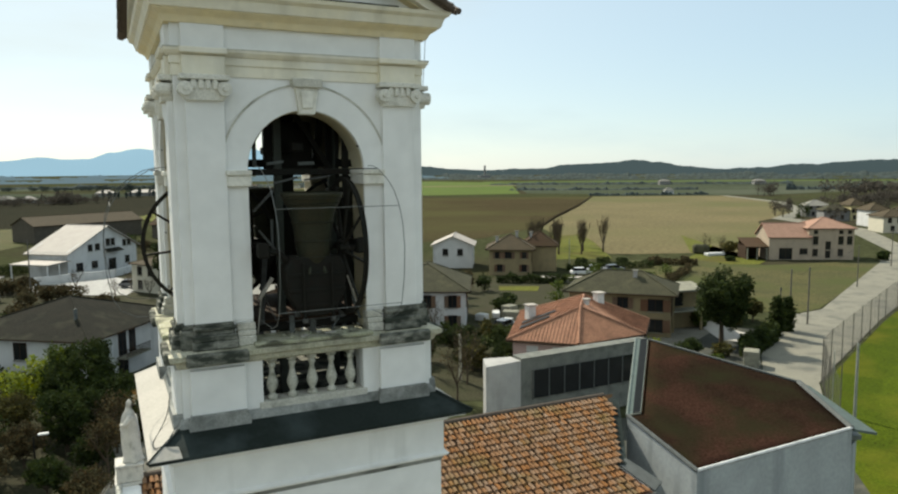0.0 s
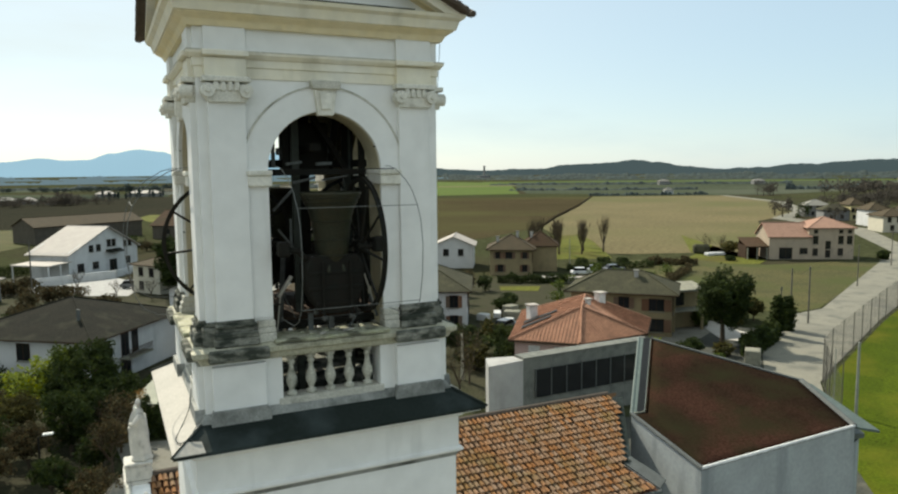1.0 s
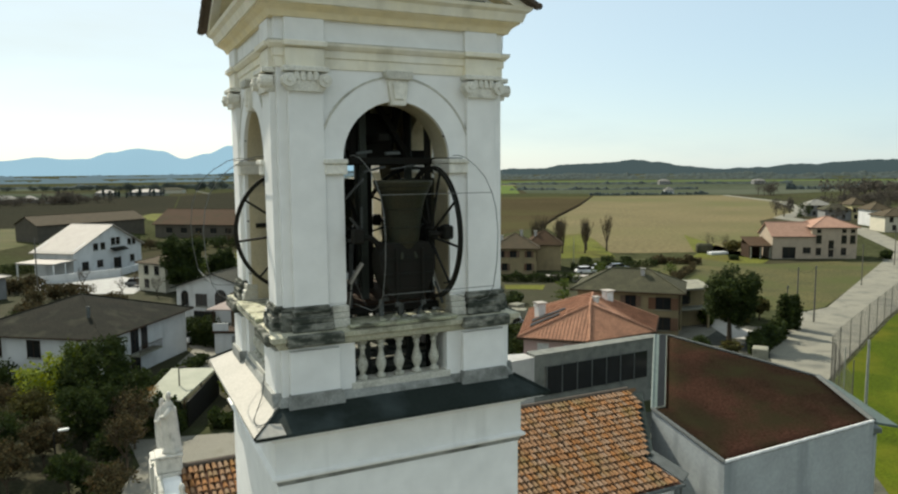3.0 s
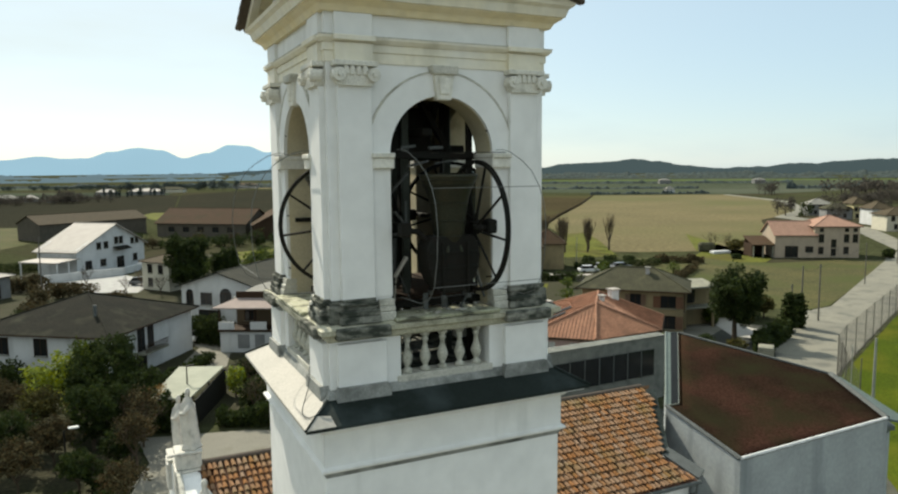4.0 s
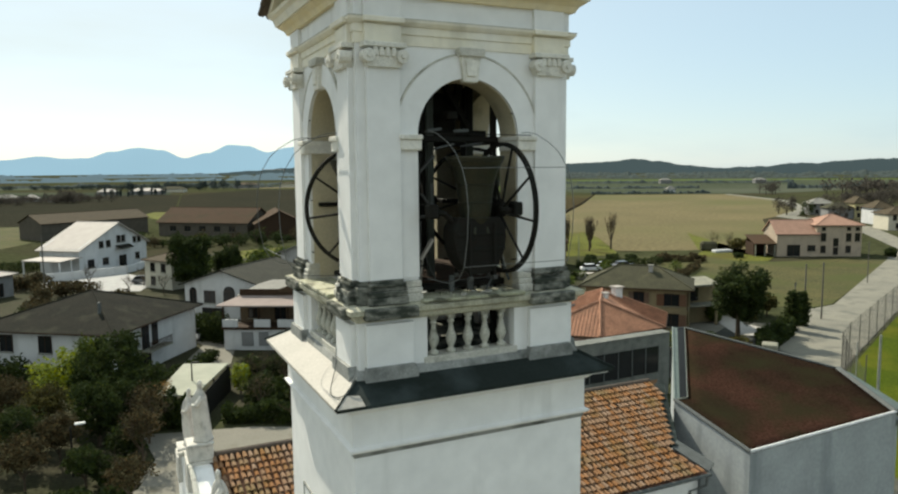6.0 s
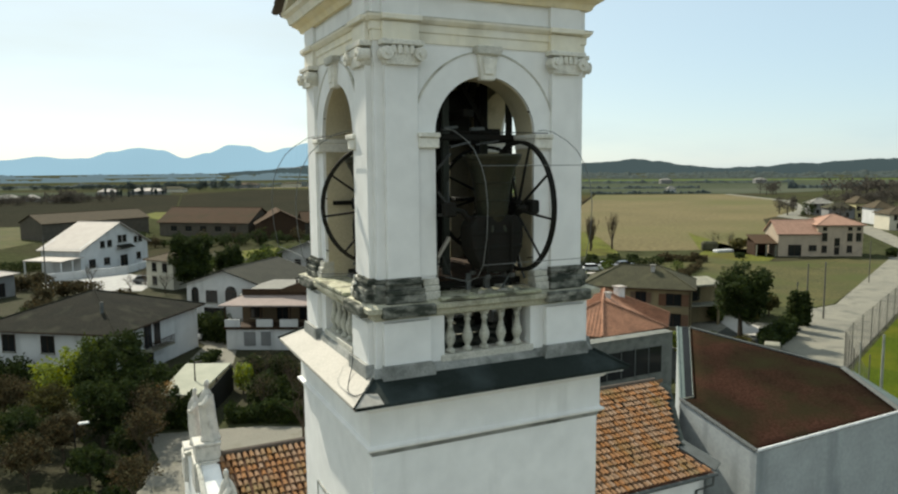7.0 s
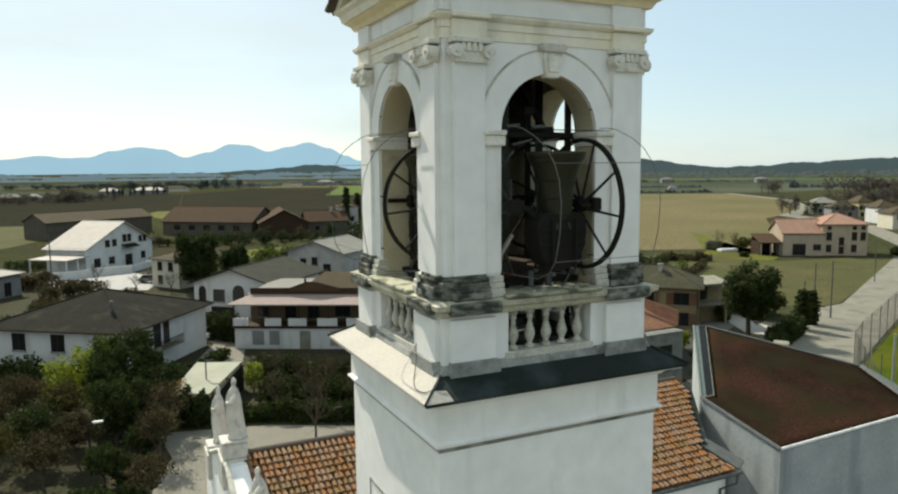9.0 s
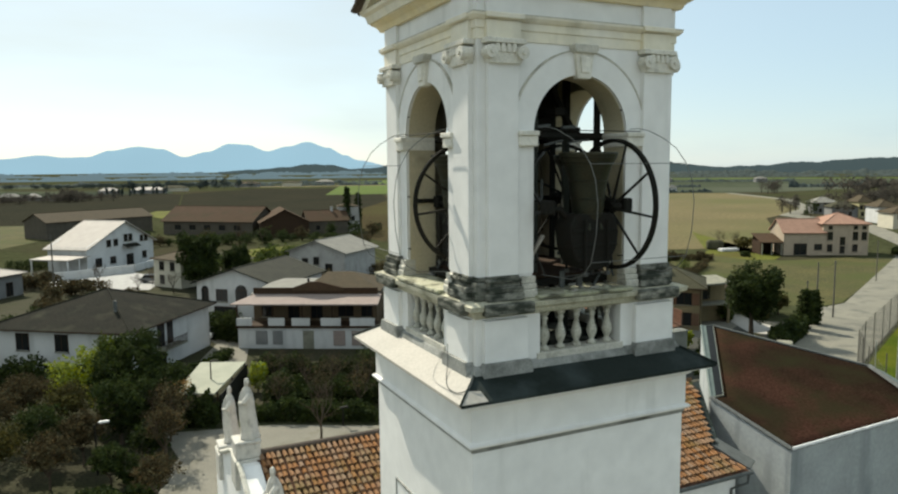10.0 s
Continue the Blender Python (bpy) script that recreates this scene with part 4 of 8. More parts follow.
# small fittings: pale pieces by the sill put in for glints, plates on the beams
for a, b, w, mt in (((-0.70, -1.50, 18.36), (-0.50, -1.50, 18.66), 0.07, SHEET_PALE), ((-0.66, -1.50, 18.45), (-0.74, -1.52, 17.86), 0.022, SHEET_PALE), ((-0.46, -1.52, 18.02), (-0.62, -1.50, 18.40), 0.020, STEEL),
                    ((0.62, -1.52, 18.62), (0.78, -1.50, 18.12), 0.030, SHEET_PALE), ((0.70, -1.50, 18.30), (0.80, -1.56, 17.95), 0.05, GREY_METAL), ((-0.28, -1.70, 17.87), (-0.28, -1.70, 18.12), 0.07, GREY_METAL), ((0.02, -1.72, 17.87), (0.02, -1.72, 18.05), 0.09, STEEL),
                    ((0.30, -1.72, 17.87), (0.42, -1.70, 18.03), 0.03, GREY_METAL), ((-0.36, -1.74, 18.04), (0.52, -1.74, 18.06), 0.018, STEEL)):
    beam("fitting", a, b, w, mt)
for a, b, w, mt in (((-0.48, -1.28, 20.30), (-0.24, -1.28, 20.33), 0.06, GREY_METAL), ((-0.02, -1.28, 20.30), (0.22, -1.28, 20.31), 0.07, GREY_METAL), ((-0.62, -1.1, 20.25), (-0.60, -1.0, 21.3), 0.06, STEEL), ((-0.40, -1.34, 20.02), (-0.05, -1.34, 20.10), 0.05, STEEL),
                    ((0.05, -1.34, 20.06), (0.45, -1.34, 20.12), 0.035, STEEL), ((-0.66, -1.45, 19.35), (-0.40, -1.45, 19.02), 0.05, STEEL), ((-0.70, -1.45, 19.0), (-0.44, -1.45, 19.0), 0.06, STEEL), ((-0.72, -1.42, 19.62), (-0.42, -1.40, 19.92), 0.05, STEEL), ((-0.46, -1.40, 19.0), (-0.46, -1.40, 19.5), 0.035, GREY_METAL)):
    beam("bracket_plate", a, b, w, mt)
# sill clutter: flaked mortar and small stones
rnd_s = random.Random(8)
for k in range(14):
    x, y, r = rnd_s.uniform(-0.55, 0.70), rnd_s.uniform(-1.86, -1.62), rnd_s.uniform(0.025, 0.07)
    bm = bmesh.new()
    g = bmesh.ops.create_icosphere(bm, subdivisions=1, radius=r)
    for v in g["verts"]:
        v.co = Vector((v.co.x * rnd_s.uniform(0.8, 1.7), v.co.y * rnd_s.uniform(0.7, 1.3), v.co.z * 0.5))
    solid("mortar_lump", bm, SHEET_PALE if k % 2 else MOSSY, "pale flaked mortar lump on the stone sill", "rubble", group="rubble on the sill", m=tower_pose(Matrix.Translation((TC[0] + x, TC[1] + y, 17.835))))
part("motor_box", boxes((-0.22, 0.42, -0.45, 0.35, 3.5, 4.25), bevel=0.03), IRON, frame_e, "dark motor housing")
part("plank_deck", boxes((-1.2, 1.2, -1.2, 1.2, 1.18, 1.26)), WOOD, frame_e)

# ---- bowed guard rails in front of the arches ----
def make_cage(depth):
    e = thing("guard_cage", Matrix(), "thin galvanised bowed guard rods in front of the arch", "guard rail", "guards on the tower arches")
    arc = [(-1.78, 20.26), (-1.96, 20.26), (-2.2, 20.22), (-2.56, 20.08), (-2.8, 19.94), (-3.0, 19.73), (-3.11, 19.52), (-3.17, 19.2), (-3.14, 18.8), (-3.04, 18.43), (-2.88, 18.25), (-2.6, 18.15), (-1.85, 18.12)]
    arc = [(-1.78 + (y + 1.78) * depth, z) for y, z in arc]
    for x in (-0.74, 0.90):
        bm = bmesh.new()
        tube(bm, [(x, y, z) for y, z in arc], 0.0058, 0.0058, 5)
        part("bowed_rod", bm, ROD, e)
    for i in (5, 9):
        y, z = arc[i]
        bm = bmesh.new()
        tube(bm, [(-0.74, y, z), (0.90, y, z)], 0.005, 0.005, 5)
        part("cross_rod", bm, ROD, e)
    bm = bmesh.new()
    tube(bm, [(-0.86, -1.93, 20.22), (0.98, -1.93, 20.22)], 0.008, 0.008, 5)
    part("top_rod", bm, IRON, e)
    for x, s in ((-0.83, 1), (0.83, -1)):
        for z in (18.3, 19.2, 20.55):
            bm = bmesh.new()
            tube(bm, [(x, -1.75, z), (x - s * -0.10, -1.75, z)], 0.012, 0.012, 5)
            part("bracket", bm, IRON, e)
    return e


# the front guard bows out further than the one on the side
make_cage(1.0).matrix_basis = tower_pose(Matrix.Translation((TC[0], TC[1], 0)))
make_cage(0.65).matrix_basis = tower_pose(Matrix.Translation((TC[0], TC[1], 0)) @ Matrix.Rotation(-math.pi / 2, 4, "Z"))


# ---- the old church beside the tower ----
RX0, RX1, RY0, RZ0, RY1, RZ1 = -2.3, 17.2, 13.0, 10.22, 7.6, 8.45      # ridge and eave of the near roof slope
SLOPE = math.atan2(RZ0 - RZ1, RY0 - RY1)
church = thing("church", pose(0, 0, 0), "old church with a weathered terracotta tile roof and a pale facade", "church")
part("nave_wall", boxes((RX0, 14.3, RY1 + 0.35, 15.6, 0, 8.3), (RX0, 14.3, 15.6, 18.2, 0, 6.9)), PLASTER, church)
part("nave_end", boxes((14.3, 16.2, 9.6, 16.4, 0, 7.6)), PLASTER, church)
bm = bmesh.new()
sheet(bm, [(RX0, RY1, RZ1 - 0.06), (14.7, RY1, RZ1 - 0.06), (14.25, 9.1, RZ1 + 1.5 * math.tan(SLOPE) - 0.06), (16.3, 12.0, RZ1 + 4.4 * math.tan(SLOPE) - 0.06), (16.6, RY0, RZ0 - 0.06), (RX0, RY0, RZ0 - 0.06)], 0.14)
# The bed shows in the gaps with their shade in its colour
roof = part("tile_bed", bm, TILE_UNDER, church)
TAN = math.tan(SLOPE)
part("valley_gutter", sheet(bmesh.new(), [(14.20, 9.1, RZ1 + 1.5 * TAN + 0.05), (14.58, 9.0, RZ1 + 1.4 * TAN + 0.05), (17.02, 12.6, RZ1 + 5.0 * TAN + 0.05), (16.66, 12.6, RZ1 + 5.0 * TAN + 0.05)], 0.08), LEAD, church, "dark valley gutter")
bm = bmesh.new()
sheet(bm, [(RX0, RY0, RZ0), (17.0, RY0, RZ0), (17.0, 18.4, 7.0), (RX0, 18.4, 7.0)], 0.14)
part("far_roof_slope", bm, TERRACOTTA_FAR, church)
bm = bmesh.new()
tube(bm, [(RX0, RY1 - 0.06, RZ1 - 0.10), (14.75, RY1 - 0.06, RZ1 - 0.10)], 0.075, 0.075, 8)
part("gutter", bm, GREY_METAL, church, "dark metal gutter")
bm = bmesh.new()
tube(bm, [(14.6, RY1 - 0.05, RZ1 - 0.15), (14.6, RY1 - 0.02, RZ1 - 0.5), (14.1, RY1 + 0.28, RZ1 - 0.75), (14.1, RY1 + 0.28, 0.1)], 0.05, 0.05, 8)
part("downpipe", bm, GREY_METAL, church)
bm = bmesh.new()
sheet(bm, [(14.72, RY1, RZ1 + 0.02), (15.3, RY1 + 0.3, RZ1 + 0.12), (14.75, 9.3, RZ1 + 1.6 * math.tan(SLOPE) + 0.1), (14.28, 9.1, RZ1 + 1.5 * math.tan(SLOPE) + 0.02)], 0.05)
part("valley_flashing", bm, GREY_METAL, church, "grey flashing against the hall")
bm = bmesh.new()
tube(bm, [(RX0 + 0.1, RY0, RZ0 + 0.02), (16.5, RY0, RZ0 + 0.02)], 0.11, 0.11, 8)
part("ridge_tiles", bm, DARK_TILE, church)

# facade with a stepped gable, seen from its side
FX = -2.55
fac = bmesh.new()
v = [(7.3, 0), (18.9, 0), (18.9, 8.4), (18.2, 8.65), (17.6, 8.75), (16.2, 9.2), (14.6, 9.85), (14.0, 10.05), (12.4, 10.05), (11.8, 9.85), (10.2, 9.2), (8.7, 8.75), (7.3, 8.45)]
a = [fac.verts.new((FX - 0.3, y, z)) for y, z in v]
b = [fac.verts.new((FX + 0.3, y, z)) for y, z in v]
fac.faces.new(a), fac.faces.new(b)
for i in range(len(v)):
    j = (i + 1) % len(v)
    fac.faces.new((a[i], a[j], b[j], b[i]))
part("facade_gable", fac, PLASTER, church, "pale plastered facade gable")
bm = bmesh.new()
for (y0, z0), (y1, z1) in zip(v[3:-1], v[4:]):
    tube(bm, [(FX - 0.34, y0, z0 + 0.03), (FX - 0.34, y1, z1 + 0.03)], 0.09, 0.09, 6)
part("gable_moulding", bm, STONE_LIGHT, church)
STATUES = ((13.2, 10.05, 0.70, 2.05), (17.25, 8.78, 0.42, 2.2), (9.3, 8.8, 0.42, 2.0))
for y, z, ph, sh in STATUES:
    bm = boxes((FX - 0.46, FX + 0.46, y - 0.46, y + 0.46, z - 0.9, z + 0.1), (FX - 0.40, FX + 0.40, y - 0.40, y + 0.40, z + 0.1, z + ph - 0.1), (FX - 0.43, FX + 0.43, y - 0.43, y + 0.43, z + ph - 0.1, z + ph), bevel=0.03)
    part("pedestal", bm, STATUE, church, "pale stone statue pedestal")


def statue(h, seed):
    """A robed standing figure as one plain carved mass."""
    rnd = random.Random(seed)
    bm = bmesh.new()
    seg, rows = 18, 30
    loops = []
    ph = rnd.random() * 6
    for i in range(rows + 1):
        t = i / rows
        z = t * h
        if t < 0.06:
            r = 0.34
        elif t < 0.55:
            r = 0.30 - 0.06 * (t - 0.06) / 0.49
        elif t < 0.80:
            r = 0.25 + 0.02 * math.sin((t - 0.55) / 0.25 * math.pi) - 0.09 * (t - 0.55) / 0.25
        elif t < 0.86:
            r = 0.16 - 0.085 * (t - 0.80) / 0.06
        else:
            u = (t - 0.86) / 0.14
            r = 0.02 + 0.074 * math.sqrt(max(0.0, 1 - (2 * u - 0.9) ** 2 * 0.8))
        lp = []
        for k in range(seg):
            a = 2 * math.pi * k / seg
            f = 1 + (0.14 * math.sin(5 * a + ph + 2.6 * t) + 0.07 * math.sin(9 * a - 3 * t) if t < 0.8 else 0)
            rx, ry = r * f * 0.92, r * f * 0.98
            lp.append(bm.verts.new((rx * math.cos(a) + 0.05 * math.sin(3 * t + ph), ry * math.sin(a) + 0.04 * math.sin(4 * t), z)))
        loops.append(lp)
    for a, b in zip(loops, loops[1:]):
        for k in range(seg):
            bm.faces.new((a[k], a[(k + 1) % seg], b[(k + 1) % seg], b[k]))
    bm.faces.new(loops[0]), bm.faces.new(loops[-1])
    # folded sleeves and a drape, fused into the mass
    tube(bm, [(0.02, -0.22, 0.76 * h), (-0.18, -0.26, 0.62 * h), (-0.28, -0.08, 0.60 * h)], 0.10, 0.07, 8)
    tube(bm, [(0.02, 0.22, 0.76 * h), (-0.12, 0.32, 0.60 * h), (-0.26, 0.14, 0.56 * h)], 0.10, 0.07, 8)
    tube(bm, [(0.10, 0.26, 0.70 * h), (0.16, 0.22, 0.35 * h), (0.12, 0.24, 0.05 * h)], 0.09, 0.13, 8)
    return bm


for i, (y, z, ph, sh) in enumerate(STATUES):
    ob = solid("statue", statue(sh, 11 + i), STATUE, "weathered pale stone robed statue on the church facade", "statue", group="statues on the facade", smooth=True, m=pose(FX + 0.12, y, z + ph))

# ---- the modern hall ----
hall = thing("parish_hall", pose(0, 0, 0), "modern hall with grey plaster walls and a brown sail-shaped roof", "hall")
HB, HC, HD, HA, HE = (16.15, 7.0, 9.14), (24.6, 7.0, 9.34), (26.3, 10.95, 10.0), (23.0, 17.6, 11.0), (17.15, 11.23, 9.83)
bm = bmesh.new()
slab(bm, [(16.25, 7.1), (24.5, 7.1), (26.2, 10.9), (22.9, 17.5), (16.5, 11.3)], 0, 8.9)
part("wall", bm, HALL_WALL, hall)
bm = bmesh.new()


def wall_strip(bm, tops, base, thick):
    """A wall with a sloping top along a line in plan."""
    for (x0, y0, z0), (x1, y1, z1) in zip(tops, tops[1:]):
        d = Vector((x1 - x0, y1 - y0)).normalized()
        n = Vector((-d.y, d.x)) * thick
        q = [(x0, y0), (x1, y1), (x1 + n.x, y1 + n.y), (x0 + n.x, y0 + n.y)]
        lo = [bm.verts.new((x, y, base)) for x, y in q]
        hi = [bm.verts.new((x, y, z)) for (x, y), z in zip(q, (z0, z1, z1, z0))]
        bm.faces.new(lo), bm.faces.new(hi)
        for i in range(4):
            j = (i + 1) % 4
            bm.faces.new((lo[i], lo[j], hi[j], hi[i]))
    return bm


part("upper_wall", wall_strip(bmesh.new(), [(16.14, 6.99, 9.10), (24.62, 6.99, 9.30)], 0, 0.25), HALL_WALL, hall)
part("upper_wall", wall_strip(bmesh.new(), [(16.44, 11.29, 9.78), (16.13, 6.99, 9.08)], 0, 0.25), HALL_WALL, hall)
part("upper_wall", wall_strip(bmesh.new(), [(24.62, 6.99, 9.25), (26.3, 10.95, 9.9)], 0, 0.25), HALL_WALL, hall)
part("upper_wall", wall_strip(bmesh.new(), [(22.4, 17.9, 10.95), (16.44, 11.29, 9.78)], 0, 0.2), HALL_WALL, hall)
# roof surface between the two bent edges
bm = bmesh.new()
N = 12


def along(pts, t):
    s = t * (len(pts) - 1)
    i = min(int(s), len(pts) - 2)
    return Vector(pts[i]).lerp(Vector(pts[i + 1]), s - i)


left_edge, right_edge = [HB, HE, HA], [HC, tuple((Vector(HC) + Vector(HD)) / 2), HD]
grid = [[along(left_edge, i / N).lerp(along(right_edge, i / N), j / N) for j in range(N + 1)] for i in range(N + 1)]
top = [[bm.verts.new(p) for p in row] for row in grid]
low = [[bm.verts.new(p - Vector((0, 0, 0.22))) for p in row] for row in grid]
for i in range(N):
    for j in range(N):
        bm.faces.new((top[i][j], top[i + 1][j], top[i + 1][j + 1], top[i][j + 1]))
        bm.faces.new((low[i][j], low[i + 1][j], low[i + 1][j + 1], low[i][j + 1]))
for row in ([r[0] for r in top], [r[0] for r in low]), ([r[-1] for r in top], [r[-1] for r in low]), (top[0], low[0]), (top[-1], low[-1]):
    for i in range(N):
        bm.faces.new((row[0][i], row[0][i + 1], row[1][i + 1], row[1][i]))
part("roof", bm, HALL_ROOF, hall, "dark reddish-brown membrane roof", smooth=True)
part("roof_gusset", sheet(bmesh.new(), [(16.15, 7.0, 9.145), (17.14, 11.23, 9.835), (16.45, 11.29, 9.835)], 0.15), HALL_ROOF, hall)
for row, w, mat, nm in (([grid[0][j] for j in range(N + 1)], 0.065, COPING, "coping"), ([Vector((16.15, 7.0, 9.14)), Vector((16.45, 11.29, 9.83))], 0.075, GREY_METAL, "flashing"),
                        ([grid[i][0] for i in range(N // 2, N + 1)], 0.045, HALL_ROOF, "verge"),
                        ([grid[i][N] for i in range(N + 1)], 0.12, GREY_METAL, "coping"), (grid[N], 0.06, GREY_METAL, "flashing")):
    bm = bmesh.new()
    tube(bm, [p + Vector((0, 0, 0.04)) for p in row], w, w, 5)
    part(nm, bm, mat, hall, "white coping" if mat is COPING else "")
part("side_flashing", sheet(bmesh.new(), [(26.36, 11.0, 9.98), (24.68, 6.95, 9.32), (25.65, 6.6, 9.12), (26.62, 10.6, 9.90)], 0.10), TEAL_METAL, hall, "grey-green side flashing")
# sloping skylight strip beside the roof edge
S0, S1, S2, S3 = (16.45, 11.29, 9.86), (17.13, 11.25, 9.87), (22.98, 17.62, 11.04), (22.4, 17.9, 11.05)
bm = bmesh.new()
sheet(bm, [S0, S1, S2, S3], 0.12)
sky_light = part("skylight", bm, DARK_PANEL, hall, "dark sloping skylight glass")
for a, b, w, mat in ((S0, S3, 0.07, TEAL_METAL), (S1, S2, 0.03, TEAL_METAL), (S0, S1, 0.035, CONCRETE), (S3, S2, 0.04, GREY_METAL)):
    part("skylight_frame", tube(bmesh.new(), [a, b], w, w, 6), mat, sky_light)
part("skylight_apron", sheet(bmesh.new(), [Vector(S0) + Vector((0, 0, 0.02)), Vector(S0).lerp(Vector(S1), 0.38) + Vector((0, 0, 0.02)), Vector(S3).lerp(Vector(S2), 0.38) + Vector((0, 0, 0.02)), Vector(S3) + Vector((0, 0, 0.02))], 0.05), TEAL_METAL, sky_light, "grey-green skylight apron")
# low grey side roof beyond the hall
bm = bmesh.new()
sheet(bm, [(24.75, 7.2, 8.9), (26.6, 7.9, 8.4), (28.3, 11.8, 9.0), (26.5, 11.4, 9.6)], 0.2)
part("side_roof", bm, GREY_METAL, hall)
bm = bmesh.new()
slab(bm, [(24.9, 7.4), (26.4, 8.0), (28.0, 11.6), (26.5, 11.2)], 0, 8.2)
part("side_wall", bm, HALL_WALL, hall)

# ---- annex with a window band ----
annex = thing("annex", pose(0, 0, 0), "low concrete annex with a band of dark windows behind the hall", "building")
part("wall", slab(bmesh.new(), [(25.6, 35.0), (38.5, 35.54), (38.5, 36.4), (25.6, 36.2)], 0, 5.45), ANNEX_WALL, annex)
part("end_wall", slab(bmesh.new(), [(25.58, 34.98), (25.5, 36.4), (23.3, 36.9), (22.3, 34.6)], 0, 5.35), END_WALL, annex, "white rendered end block")
part("coping", slab(bmesh.new(), [(25.62, 34.9), (38.5, 35.44), (38.5, 36.5), (25.62, 36.3)], 5.45, 5.53), ANNEX_WALL, annex)
part("low_roof", sheet(bmesh.new(), [(25.6, 36.2, 4.2), (38.5, 36.4, 4.2), (38.0, 39.6, 3.2), (25.4, 39.4, 3.2)], 0.2), ANNEX_WALL, annex)
part("rear_wall", boxes((25.8, 38.0, 38.8, 39.1, 0, 3.1)), ANNEX_WALL, annex)
for i in range(7):
    x = 26.7 + i * 1.5
    y = 34.96 + (x - 25.6) * 0.042
    w = part("window", boxes((x, x + 1.42, y - 0.06, y - 0.01, 2.2, 4.45)), GLASS, annex)
    part("mullion", boxes((x - 0.05, x + 0.03, y - 0.12, y, 2.15, 4.5)), GREY_METAL, w)


# ---- houses ----
def house(label, ox, oy, turn, A, B, eave, ridge, wall_mat, roof_mat, kind="hip", over=0.55, front=(), left=(), right=(), chimneys=(), name="house", ridge_at=0.5, shutters=None, thick=0.16, ribs=0.0):
    """A house on the rectangle [0,A]x[0,B] from its near-left corner; windows are (position along the wall, sill, width, height)."""
    e = thing(name, pose(ox, oy, 0, 0, 0, turn), label, "house" if name == "house" else name.replace("_", " "))
    bm = boxes((0, A, 0, B, 0, eave - 0.05))
    if kind == "gable_x":
        for x0, x1 in ((0.0, 0.25), (A - 0.25, A)):
            prismy(bm, [(0, eave - 0.05), (B, eave - 0.05), (B * ridge_at, ridge - 0.1)], x0, x1)
    if kind == "gable_y":
        for y0, y1 in ((0.0, 0.25), (B - 0.25, B)):
            prism(bm, [(0, eave - 0.05), (A, eave - 0.05), (A * ridge_at, ridge - 0.1)], y0, y1)
    part("wall", bm, wall_mat, e)
    o = over
    sl = (ridge - eave) / (min(A, B) / 2)
    ze = eave - o * sl * 0.6
    planes = []
    if kind == "hip":
        if A >= B:
            r0, r1 = (B / 2, B / 2, ridge), (A - B / 2, B / 2, ridge)
            c = [(-o, -o, ze), (A + o, -o, ze), (A + o, B + o, ze), (-o, B + o, ze)]
            planes = [(c[0], c[1], r1, r0), (c[1], c[2], r1), (c[2], c[3], r0, r1), (c[3], c[0], r0)]
        else:
            r0, r1 = (A / 2, A / 2, ridge), (A / 2, B - A / 2, ridge)
            c = [(-o, -o, ze), (A + o, -o, ze), (A + o, B + o, ze), (-o, B + o, ze)]
            planes = [(c[0], c[1], r0), (c[1], c[2], r1, r0), (c[2], c[3], r1), (c[3], c[0], r0, r1)]
    elif kind == "gable_x":
        ry = B * ridge_at
        planes = [((-o, -o, ze), (A + o, -o, ze), (A + o, ry, ridge), (-o, ry, ridge)), ((-o, ry, ridge), (A + o, ry, ridge), (A + o, B + o, ze), (-o, B + o, ze))]
    elif kind == "gable_y":
        rx = A * ridge_at
        planes = [((-o, -o, ze), (rx, -o, ridge), (rx, B + o, ridge), (-o, B + o, ze)), ((rx, -o, ridge), (A + o, -o, ze), (A + o, B + o, ze), (rx, B + o, ridge))]
    elif kind == "lean":
        planes = [((-o, -o, eave), (A + o, -o, eave), (A + o, B + o, ridge), (-o, B + o, ridge))]
    elif kind == "flat":
        planes = [((-o, -o, eave), (A + o, -o, eave), (A + o, B + o, eave), (-o, B + o, eave))]
    seen = set()
    for p in planes:
        bm = bmesh.new()
        sheet(bm, p, thick)
        ro = part("roof_slope", bm, roof_mat, e)
    if ribs:          # rows of tiles running down each slope
        for p in planes:
            a, b = Vector(p[0]), Vector(p[1])
            tops = [Vector(q) for q in p[2:]]
            n = int((b - a).length / ribs)
            bm = bmesh.new()
            for k in range(1, n):
                s0 = a.lerp(b, k / n)
                if len(tops) == 1:
                    f = k / n
                    mid = (tops[0] - a).dot((b - a).normalized()) / (b - a).length
                    g = f / mid if f < mid else (1 - f) / (1 - mid)
                    foot = a.lerp(b, mid)
                    end = s0 + (tops[0] - foot) * g
                else:
                    f0 = (tops[1] - a).dot(b - a) / (b - a).length_squared
                    f1 = (tops[0] - a).dot(b - a) / (b - a).length_squared
                    f = k / n
                    g = f / f0 if f < f0 else ((1 - f) / (1 - f1) if f > f1 and f1 < 0.999 else 1.0)
                    end = s0 + (tops[1] - a.lerp(b, f0)) * g
                tube(bm, [s0 + Vector((0, 0, 0.01)), end + Vector((0, 0, 0.01))], 0.06, 0.06, 4)
            o2 = part("tile_course", bm, roof_mat, e)
            o2["kind"] = "stuff"
